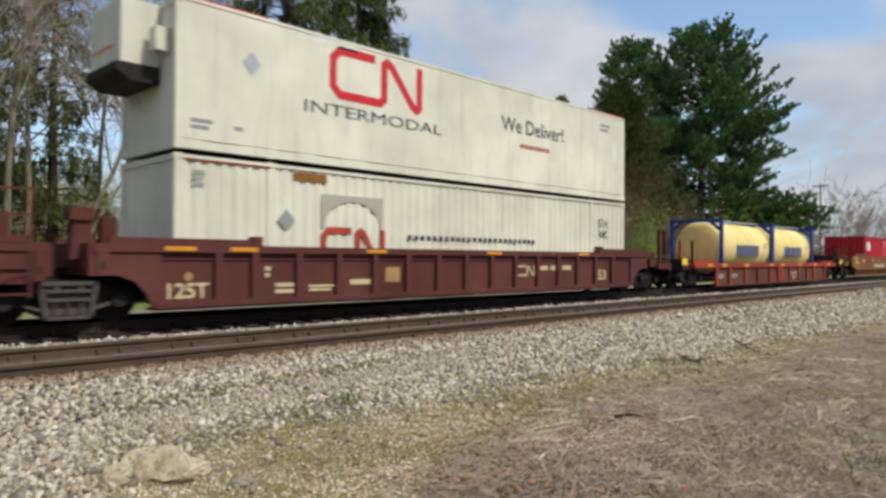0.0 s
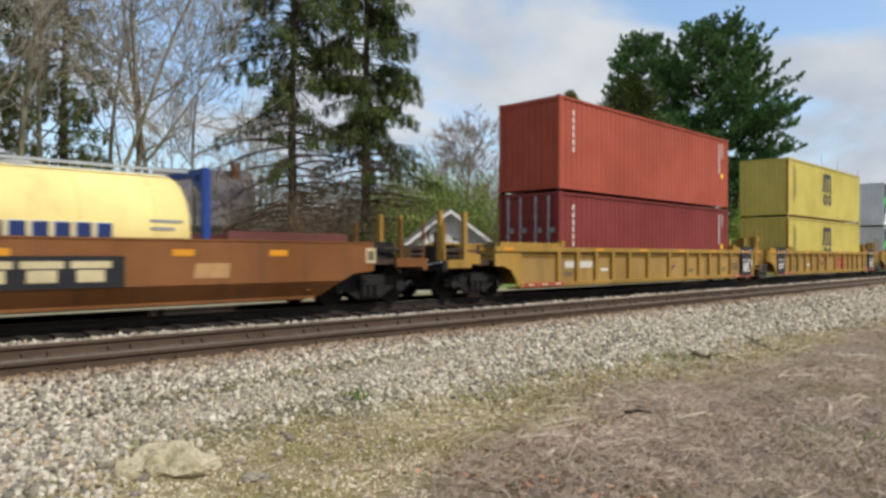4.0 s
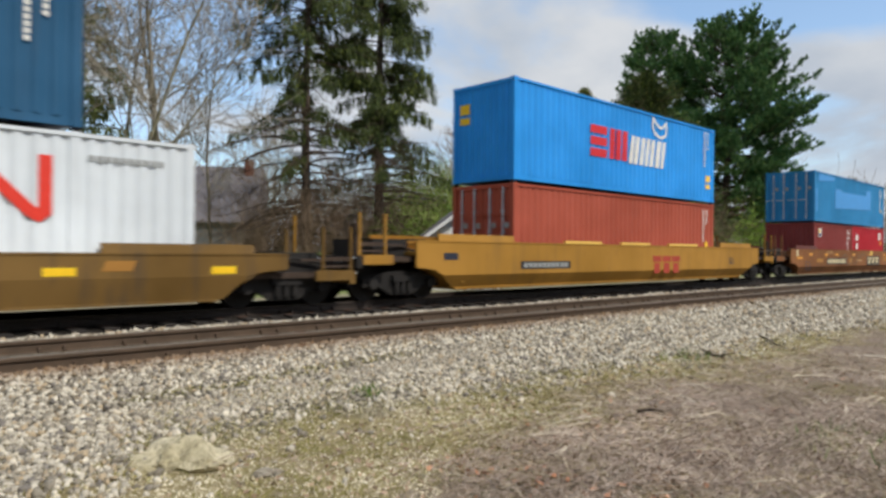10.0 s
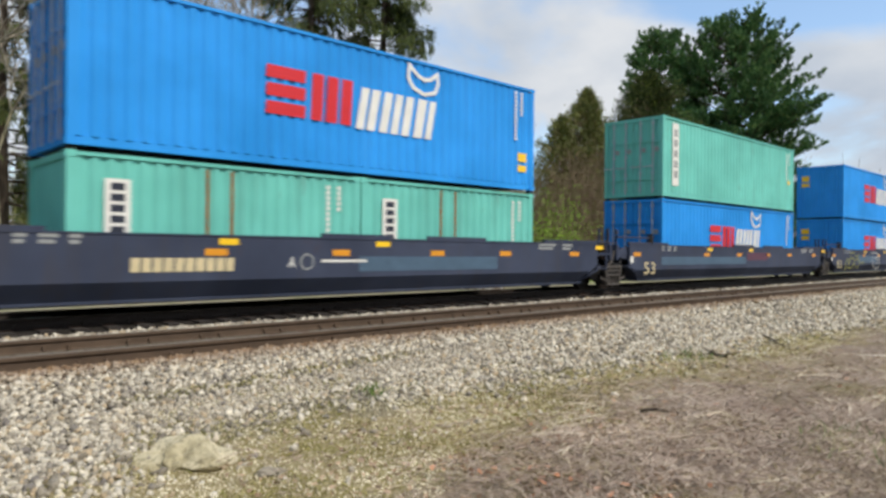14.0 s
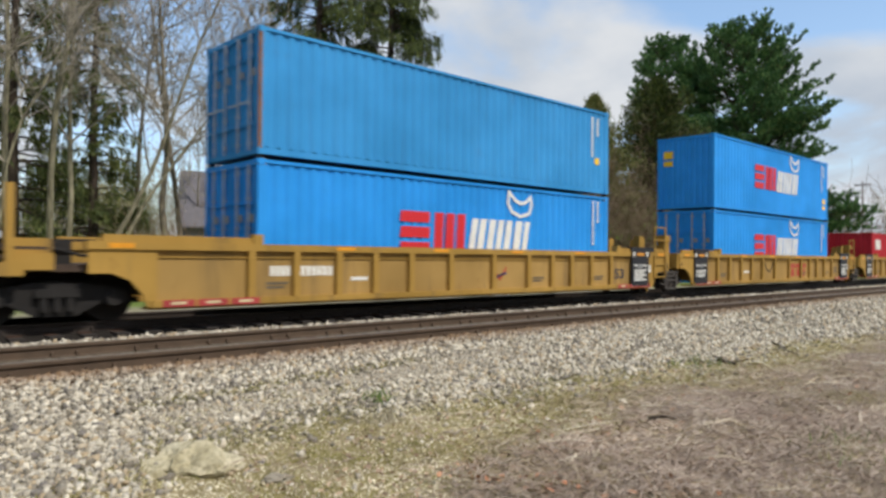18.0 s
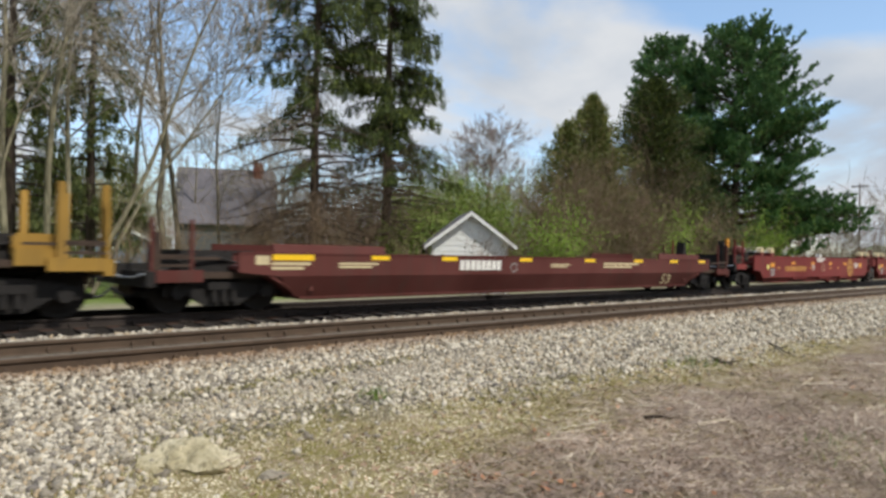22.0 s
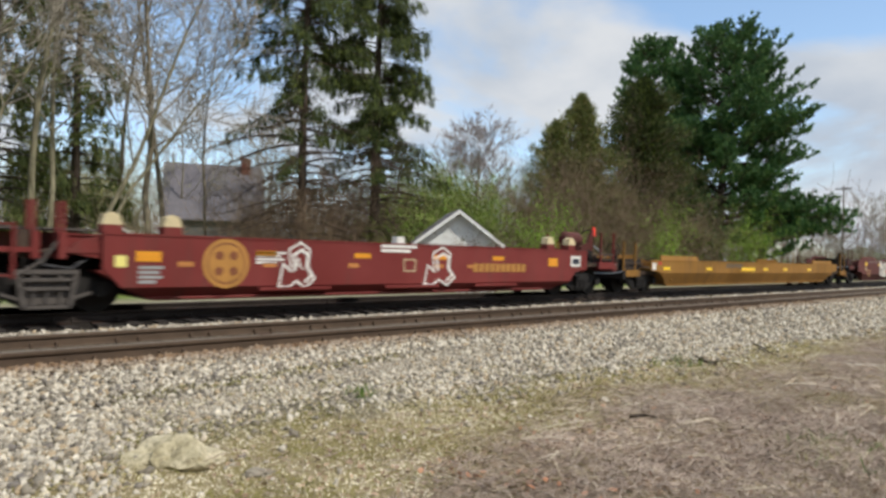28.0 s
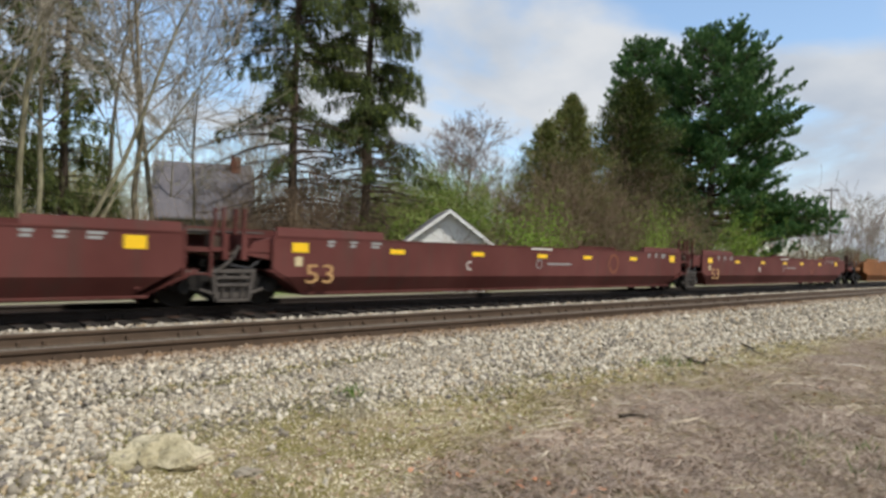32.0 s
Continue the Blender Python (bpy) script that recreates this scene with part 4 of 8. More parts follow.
def tank_box():
    """20-foot frame that holds a cream tank."""
    L, H, w = 6.058, 2.591, 1.219
    c = empty("tank_container", "cream tank container in a blue steel frame", "container", "tank containers")
    for sx in (-1, 1):
        x = sx * (L / 2 - 0.07)
        for sy in (-1, 1):
            part("corner_post", Geo().box(x - 0.07, x + 0.07, sy * w - sy * 0.14, sy * w, 0, H), M["blue_frame"], c)
            part("brace", Geo().prism([(sy * 1.08, H - 0.55), (sy * 0.55, H - 0.12), (sy * 0.75, H - 0.12), (sy * 1.08, H - 0.35)], "x", x - 0.05, x + 0.05), M["blue_frame"], c)
            part("brace", Geo().prism([(sy * 1.08, 0.55), (sy * 0.55, 0.12), (sy * 0.75, 0.12), (sy * 1.08, 0.35)], "x", x - 0.05, x + 0.05), M["blue_frame"], c)
        part("end_beam", Geo().box(x - 0.06, x + 0.06, -1.08, 1.08, H - 0.14, H - 0.01), M["blue_frame"], c)
        part("end_beam", Geo().box(x - 0.06, x + 0.06, -1.08, 1.08, 0.01, 0.16), M["blue_frame"], c)
    for sy in (-1, 1):
        part("walkway_rail", Geo().box(-L / 2 + 0.14, L / 2 - 0.14, sy * 0.5 - 0.03, sy * 0.5 + 0.03, H - 0.06, H - 0.01), M["rod_steel"], c, "grey walkway rail")
        part("bottom_rail", Geo().box(-L / 2 + 0.14, L / 2 - 0.14, sy * 1.1 - 0.04, sy * 1.1 + 0.04, 0.02, 0.14), M["blue_frame"], c)
    R = 1.17
    prof = [(0, 0.25)] + [(0.25 * (1 - math.cos(k)), R * (0.25 + 0.75 * math.sin(k))) for k in (0.3, 0.6, 0.9, 1.2, 1.57)] + [(L - 0.62, R)] + [(L - 0.62 + 0.25 * math.sin(k), R * (0.25 + 0.75 * math.cos(k))) for k in (0.35, 0.7, 1.0, 1.3, 1.57)]
    part("tank_shell", Geo().lathe(prof, (-L / 2 + 0.18, 0, 1.32), (1, 0, 0), 40), M["tank_cream"], c, "weathered cream tank shell", True)
    for k in (-2.0, -0.7, 0.7, 2.0):
        part("band", Geo().lathe([(0, R + 0.008), (0.06, R + 0.008)], (k, 0, 1.32), (1, 0, 0), 40), M["tank_cream"], c, "", True)
    part("manlid", Geo().cyl((0, 0, 1.32 + R - 0.1), (0, 0, 1.32 + R + 0.06), 0.28, 16), M["rod_steel"], c)
    for i in range(8):
        x = -1.37 + i * 0.335
        part("mark_shadow", Geo().box(x - 0.03, x + 0.23, -R - 0.010, -R + 0.06, 0.98, 1.48), M["mark_white"], c, "pale block shadow")
        part("navy_mark", Geo().box(x, x + 0.25, -R - 0.016, -R + 0.06, 0.95, 1.46), M["mark_navy"], c, "navy block mark")
    tagged(part("stencil_mark", Geo().box(1.9, 2.5, -R * 0.97 - 0.03, -R * 0.97, 1.5, 1.56).box(1.9, 2.35, -R * 0.99 - 0.02, -R * 0.99, 1.36, 1.42), M["mark_grey"], c), kind="stuff")
    return c


tank = place(tank_box(), 33.33, 0.41)
placed_copy(tank, 39.42, 0.41)

# wagon 3: a red 20-foot box and another tank
def red_twenty():
    c = plain_box("bright red 20-foot steel container with white block marks", "red_box", False, 6.058, 2.591)
    blocks(c, "white_mark", -3.03 + 0.6, -3.03 + 1.55, 1.62, 2.2, -1.219, M["mark_white"], 3, 0, 0.16)
    return c


red20 = place(red_twenty(), 56.05, 0.25)
placed_copy(tank, 62.16, 0.25)

# wagon 4: two red-brown boxes
brown_top = plain_box("faded red-brown steel container with small white codes", "brown_box", False)
code_column(brown_top, -6.096 + 0.75, 2.5, -1.219, M["mark_white"], 6, 0.16, 0.07)
place(brown_top, 82.62, 3.235)
brown_low = plain_box("dark red-brown steel container with small white codes", "brown_box_dark", True)
code_column(brown_low, -6.096 + 0.75, 2.5, -1.219, M["mark_white"], 6, 0.16, 0.07)
place(brown_low, 82.62, 0.25)

# wagon 5: two yellow boxes
yellow = place(ship_line_box(), 101.97, 3.235)
placed_copy(yellow, 101.97, 0.25)


# wagon 6: two white 53-foot boxes with a green arc
def arc_box():
    c = domestic_box("white 53-foot container with a green arc and charcoal corner", "white")
    x, y = -8.077, -1.303
    arc = [(0.03, 0.19), (0.15, 0.24), (0.29, 0.52), (0.55, 0.89), (0.99, 1.33), (1.55, 1.72), (2.14, 2.03), (2.97, 2.38), (3.85, 2.63), (4.7, 2.80)]
    part("charcoal_corner", Geo().prism([(x + a, b) for a, b in arc] + [(x + 0.03, 2.80)], "y", y - 0.003, y), M["mark_charcoal"], c, "charcoal painted corner")
    mid = [(0.03, 1.50), (0.5, 1.74), (0.92, 1.89), (1.4, 2.03), (1.96, 2.14), (2.6, 2.20), (3.28, 2.20), (4.0, 2.15), (4.77, 2.05), (5.6, 1.87), (6.47, 1.61), (7.4, 1.30), (8.4, 0.98), (9.6, 0.70), (11.02, 0.52)]
    wide = [0.50, 0.43, 0.38, 0.31, 0.25, 0.20, 0.16, 0.13, 0.11, 0.10, 0.09, 0.09, 0.09, 0.09, 0.09]
    up = [(x + p, q + a / 2) for (p, q), a in zip(mid, wide)]
    down = [(x + p, q - a / 2) for (p, q), a in zip(mid, wide)]
    g = Geo().prism(up + down[::-1], "y", y - 0.008, y - 0.004)
    part("green_arc", g, M["mark_green"], c, "green painted arc")
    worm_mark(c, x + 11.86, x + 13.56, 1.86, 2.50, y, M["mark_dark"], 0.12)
    letters("lettering", "We Deliver", 0.36, x + 11.3, y - 0.002, 0.56, M["mark_grey"], c, 2.1)
    blocks(c, "web_line", x + 2.36, x + 3.69, 0.46, 0.58, y, M["mark_grey"], 9)
    diamond(c, x + 3.2, 1.70, 0.20, y - 0.006, M["rod_steel"])
    blocks(c, "code_mark", x + 14.0, x + 15.3, 2.42, 2.52, y, M["mark_grey"], 10)
    return c


arc_white = place(arc_box(), 121.46, 3.265)
placed_copy(arc_white, 121.46, 0.25)

# wagon 7: white and vermilion 53-foot box under a navy box
c = domestic_box("white 53-foot container with a vermilion wave and round emblems", "white")
x, y = -8.077, -1.303
wave = [(0.03, 1.84), (0.5, 2.07), (1.32, 2.21), (2.46, 2.24), (3.89, 2.04), (5.39, 1.71), (6.74, 1.30), (7.87, 0.88), (9.2, 0.45), (9.2, 0.18), (0.03, 0.18)]
part("vermilion_wave", Geo().prism([(x + a, b) for a, b in wave], "y", y - 0.003, y), M["mark_orange_red"], c, "vermilion painted wave")
for cx, rr in ((3.04, 0.70), (4.53, 0.70), (6.06, 0.68)):
    disc(c, "round_emblem", x + cx, 1.72, rr, rr + 0.03, y - 0.004, M["mark_orange_red"], label="round vermilion emblem")
    disc(c, "emblem_ring", x + cx, 1.72, rr, rr + 0.03, y - 0.008, M["mark_white"], inner=0.93)
for a, b, p, q in ((2.70, 3.38, 1.94, 2.12), (2.78, 3.30, 1.52, 1.95), (2.72, 3.36, 1.38, 1.54), (2.74, 2.90, 1.26, 1.38), (3.18, 3.34, 1.26, 1.38),
                   (4.40, 4.68, 2.02, 2.14), (4.34, 4.74, 1.30, 1.42), (5.86, 6.28, 2.05, 2.15), (5.78, 6.36, 1.92, 2.02), (5.74, 6.40, 1.79, 1.89), (5.70, 6.44, 1.66, 1.76)):
    sign("emblem_shape", c, x + a, x + b, p, q, y - 0.010, M["mark_white"])
part("emblem_shape", Geo().prism([(x + a, b) for a, b in ((4.26, 1.46), (4.82, 1.46), (4.82, 1.78), (4.70, 2.0), (4.38, 2.0), (4.26, 1.78))], "y", y - 0.013, y - 0.010), M["mark_white"], c)
part("emblem_shape", Geo().prism([(x + a, b) for a, b in ((5.62, 1.62), (6.50, 1.62), (6.36, 1.32), (5.76, 1.32))], "y", y - 0.013, y - 0.010), M["mark_white"], c)
for a, b, p, q in ((2.86, 3.22, 1.68, 1.86), (4.36, 4.50, 1.82, 1.94), (4.58, 4.72, 1.82, 1.94), (4.46, 4.62, 1.58, 1.68), (2.86, 2.96, 1.43, 1.49), (3.12, 3.22, 1.43, 1.49)):
    sign("emblem_shape", c, x + a, x + b, p, q, y - 0.015, M["mark_orange_red"])
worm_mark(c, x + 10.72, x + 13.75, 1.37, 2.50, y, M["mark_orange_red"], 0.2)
diamond(c, x + 8.0, 1.68, 0.2, y, M["mark_grey"])
blocks(c, "code_mark", x + 14.3, x + 15.6, 2.42, 2.52, y, M["mark_grey"], 10)
place(c, 144.85, 0.25)
c = container("freight_container", "dark blue steel container with a white name board", 12.192, 2.896, "navy", True)
x, y = -6.096, -1.219
part("name_board", Geo().prism([(x + 3.45, 0.82), (x + 8.5, 0.82), (x + 8.5, 2.3), (x + 3.45, 2.3)], "y", y - 0.003, y), M["mark_white"], c, "white rectangular board")
blocks(c, "red_mark", x + 3.72, x + 5.92, 1.12, 2.0, y - 0.004, M["mark_red"], 3, 0, 0.14)
blocks(c, "dark_mark", x + 6.12, x + 8.32, 1.12, 2.0, y - 0.004, M["mark_dark"], 3, 0, 0.14)
for k in (11.35, 11.62):
    code_column(c, x + k, 2.65, y, M["mark_white"], 12 if k < 11.5 else 8)
part("rust_edge", Geo().box(x - 0.003, x + 0.12, y - 0.004, y + 0.02, 0.12, 2.78), M["rust"], c, "rust-brown corner post")
place(c, 144.9, 3.235)

# wagon 8
blue_plain = place(blue_box(False), 168.25, 3.235)
place(plain_box("faded red-brown container with a door end and white codes", "brown_box", True), 168.25, 0.25)

# wagon 9
c = plain_box("weathered teal-blue container with brighter repainted patches", "teal_blue", True, H=2.591)
x, y = -6.096, -1.219
part("repainted_patch", Geo().prism([(x + 3.11, 0.77), (x + 9.46, 0.95), (x + 9.46, 2.1), (x + 8.55, 2.08), (x + 8.5, 1.76), (x + 4.3, 1.74), (x + 3.9, 1.86), (x + 3.11, 1.81)], "y", y - 0.003, y), M["mark_blue_light"], c, "brighter repainted patch")
part("repainted_patch", Geo().prism([(x + 0.6, 2.07), (x + 3.01, 2.24), (x + 3.01, 2.47), (x + 0.6, 2.47)], "y", y - 0.003, y), M["mark_blue_light"], c, "brighter repainted patch")
sign("repainted_patch", c, x + 0.18, x + 0.40, 0.5, 1.67, y, M["mark_blue_light"])
place(c, 191.75, 2.93)
c = plain_box("dull brown-red 20-foot container with a small square logo plate", "brown_box_dark", False, 6.058, 2.591)
sign("logo_plate", c, -2.42, -2.0, 1.88, 2.3, -1.219, M["mark_white"])
sign("logo_plate", c, -2.36, -2.06, 1.92, 2.06, -1.223, M["mark_navy"])
sign("logo_plate", c, -2.36, -2.2, 2.08, 2.24, -1.223, M["reflect_yellow"])
place(c, 188.68, 0.25)
c = plain_box("bright red 20-foot container with white block marks", "red_box", False, 6.058, 2.591, False)
sign("white_mark", c, -2.45, -2.05, 1.78, 2.12, -1.219, M["mark_white"])
sign("white_mark", c, -2.40, -2.08, 1.3, 1.62, -1.219, M["mark_white"])
small_bars(c, 1.9, 2.5, 1.85, 2.3, -1.219, M["mark_white"], 3)
sign("warning_label", c, 2.3, 2.5, 1.6, 1.74, -1.219, M["reflect_yellow"])
place(c, 194.78, 0.25)

# wagons 10 to 12
blue_doors = place(blue_box(True), 215.7, 2.93)


def green_twenty():
    c = plain_box("rust-stained sea-green 20-foot container with a white plate", "sea_green", False, 6.058, 2.591)
    sign("white_plate", c, -2.42, -1.98, 0.9, 2.15, -1.219, M["mark_white"])
    for i in range(6):
        sign("plate_mark", c, -2.32, -2.08, 1.0 + i * 0.19, 1.13 + i * 0.19, -1.223, M["mark_dark"])
    for z in (0.4, 0.9):
        sign("rust_streak", c, -1.0 + z, -0.93 + z, 0.3, 2.45, -1.219, M["rust"])
    return c


green20 = place(green_twenty(), 212.64, 0.25)
placed_copy(green20, 218.74, 0.25)
c = plain_box("sea-green container with a white upright band and door end", "sea_green", True)
sign("white_plate", c, -5.42, -4.95, 0.42, 2.7, -1.219, M["mark_white"])
for i in range(5):
    sign("plate_mark", c, -5.3, -5.06, 0.7 + i * 0.38, 0.95 + i * 0.38, -1.223, M["mark_grey"])
place(c, 235.12, 3.235)
placed_copy(blue_doors, 235.12, 0.25)
placed_copy(blue_plain, 254.47, 3.235)
placed_copy(blue_plain, 254.47, 0.25)

# wagons 13 to 15
place(plain_box("weathered plain blue container with a door end", "teal_blue_light", True, H=2.591), 277.97, 3.235)
part("rust_edge", Geo().box(-6.099, -6.03, -1.223, -1.20, 0.12, 2.47), M["rust"], TRAIN[-1][0], "rust-brown corner post")
placed_copy(blue_doors, 277.97, 0.25)
placed_copy(blue_plain, 297.35, 3.235)
placed_copy(blue_doors, 297.35, 0.25)
placed_copy(red20, 313.70, 0.25)
c = container("freight_container", "bright blue 20-foot container with a red and white mark", 6.058, 2.591, "bright_blue", False)
plain_mark(c, -3.14, -1.219, 1.0, 0.52)
code_column(c, 2.3, 2.3, -1.219, M["mark_white"], 9)
code_column(c, 2.55, 2.3, -1.219, M["mark_white"], 5)
place(c, 319.80, 0.25)

# locking pieces between stacked boxes
for thing, _, z in TRAIN:
    if z > 2:
        drop = z - (3.146 if z > 3.1 else 2.841)
        long = 8.077 if len([o for o in thing.children if o.name.startswith("lifting_post")]) else 6.096
        for sx in (-1, 1):
            for sy in (-1, 1):
                x = sx * (6.02 if long > 7 else long - 0.09)
                part("interbox_connector", Geo().box(x - 0.07, x + 0.07, sy * 1.13 - 0.05, sy * 1.13 + 0.05, -drop, 0.0), M["soot"], thing, "dark steel locking piece")

# ---- wagons ----
M["end_grime"] = plain("grimy_brown_steelwork", (70, 56, 46), 0.8, 0.1, 0.3, 4)

def slab(g, pts, off):
    """A flat outline thickened by an offset."""
    n = len(pts)
    ox, oy, oz = off
    return g.add(list(pts) + [(a + ox, b + oy, c + oz) for a, b, c in pts],
                 [tuple(range(n)), tuple(range(2 * n - 1, n - 1, -1))] + [(i, (i + 1) % n, (i + 1) % n + n, i + n) for i in range(n)])


def truck_frame_geo():
    g = Geo()
    for sy in (-1, 1):
        y0, y1 = sorted((sy * 0.94, sy * 1.08))
        g.prism([(-1.15, 0.34), (-0.72, 0.36), (-0.32, 0.14), (0.32, 0.14), (0.72, 0.36), (1.15, 0.34), (1.15, 0.54), (0.82, 0.62), (0.36, 0.70), (-0.36, 0.70), (-0.82, 0.62), (-1.15, 0.54)], "y", y0, y1)
        for sx in (-1, 1):
            g.cyl((sx * 0.90, sy * 0.86, 0.42), (sx * 0.90, sy * 1.17, 0.42), 0.13, 14)
        for k in (-0.2, 0.0, 0.2):
            g.cyl((k, sy * 1.12, 0.22), (k, sy * 1.12, 0.46), 0.075, 10)
        g.box(-0.34, 0.34, *sorted((sy * 1.05, sy * 1.2)), 0.46, 0.60)
    g.box(-0.2, 0.2, -1.0, 1.0, 0.45, 0.72)
    g.box(-1.25, 1.25, -0.62, 0.62, 0.30, 0.80)
    for sx in (-1, 1):
        g.box(sx * 1.38 - 0.05, sx * 1.38 + 0.05, -0.85, 0.85, 0.32, 0.42)
        g.cyl((sx * 0.90, -0.9, 0.42), (sx * 0.90, 0.9, 0.42), 0.085, 10)
    return g


TRUCK_MESH = truck_frame_geo().mesh("truck", M["truck_iron"])
WHEEL_MESH = Geo().lathe([(-0.07, 0.10), (-0.07, 0.30), (-0.065, 0.34), (-0.07, 0.42), (0.05, 0.425), (0.065, 0.45), (0.075, 0.445), (0.075, 0.34), (0.05, 0.30), (0.05, 0.10)], (0, 0, 0), (0, 1, 0), 28).mesh("wheel", M["wheel_steel"])


def step_geo():
    """Hung step frame of a shared truck: wide head, two slots, barred lower panel that narrows downward."""
    g = Geo()
    g.box(-0.60, 0.60, -1.38, -1.28, 0.74, 0.82)
    for sx in (-1, 1):
        g.prism([(sx * 0.60, 0.76), (sx * 0.50, 0.76), (sx * 0.38, 0.10), (sx * 0.48, 0.10)], "y", -1.37, -1.29)
        g.prism([(sx * 0.86, 0.40), (sx * 0.52, 0.30), (sx * 0.52, 0.24), (sx * 0.86, 0.34)], "y", -1.34, -1.30)
    for z, k in ((0.60, 0.52), (0.43, 0.49), (0.08, 0.45)):
        g.box(-k, k, -1.37, -1.28, z, z + 0.06)
    for x in (-0.26, 0.0, 0.26):
        g.box(x - 0.022, x + 0.022, -1.345, -1.30, 0.12, 0.45)
    for x in (-0.08, 0.08):
        g.box(x * 3 - 0.05, x * 3 + 0.05, -1.36, -1.29, 0.66, 0.74)
    g.box(-0.40, 0.40, -1.27, -1.0, 0.16, 0.76)
    g.v = [(a * 0.78, b, 0.13 + (c - 0.08) * 0.86) for a, b, c in g.v]
    return g


STEP_MESH = step_geo().mesh("truck_step", M["grey_iron"])


def shared(name, me, parent, loc, label=""):
    ob = new(name, me)
    ob.location, ob.parent = loc, parent
    return tagged(ob, label)


def add_truck(car, x, step=False):
    t = shared("truck", TRUCK_MESH, car, (x, 0, 0), "grimy cast two-axle truck")
    for sx in (-1, 1):
        for sy in (-1, 1):
            w = shared("wheel", WHEEL_MESH, t, (sx * 0.90, sy * 0.745, 0.425), "worn steel wheel")
            if sy > 0:
                w.rotation_euler = (0, 0, math.pi)
    if step:
        shared("truck_step", STEP_MESH, t, (0, 0, 0), "grey steel step frame")
    return t


def coupler(car, x, side):
    """Drawbar and knuckle beyond a free end, with its air hose."""
    a, b = sorted((x + side * 0.9, x + side * 1.78))
    g = Geo().box(a, b, -0.12, 0.12, 0.72, 0.95).box(x + side * 1.78 - 0.14, x + side * 1.78 + 0.14, -0.2, 0.2, 0.66, 1.0)
    part("coupler", g, M["truck_iron"], car, "dark cast coupler")
    hose = [(x + side * (1.1 + 0.75 * u / 8), -0.45, 0.75 - 0.42 * math.sin(math.pi * u * 0.1)) for u in range(9)]
    part("air_hose", Geo().tube(hose, [0.028] * 9), M["black_paint"], car)


def ladder(car, x0, x1, z0, z1, material, y=-1.47):
    g = Geo()
    for x in (x0, x1):
        g.box(x - 0.025, x + 0.025, y - 0.02, y + 0.02, z0, z1)
    n = max(2, int((z1 - z0) / 0.32))
    for i in range(n):
        z = z0 + 0.06 + i * (z1 - z0 - 0.1) / (n - 1)
        g.box(x0, x1, y - 0.02, y + 0.01, z - 0.018, z + 0.018)
    return part("ladder", g, material, car)


def yellow_strips(car, xs, z, w, material, y, h=0.12):
    for x in xs:
        sign("reflector", car, x - w / 2, x + w / 2, z - h / 2, z + h / 2, y, material)


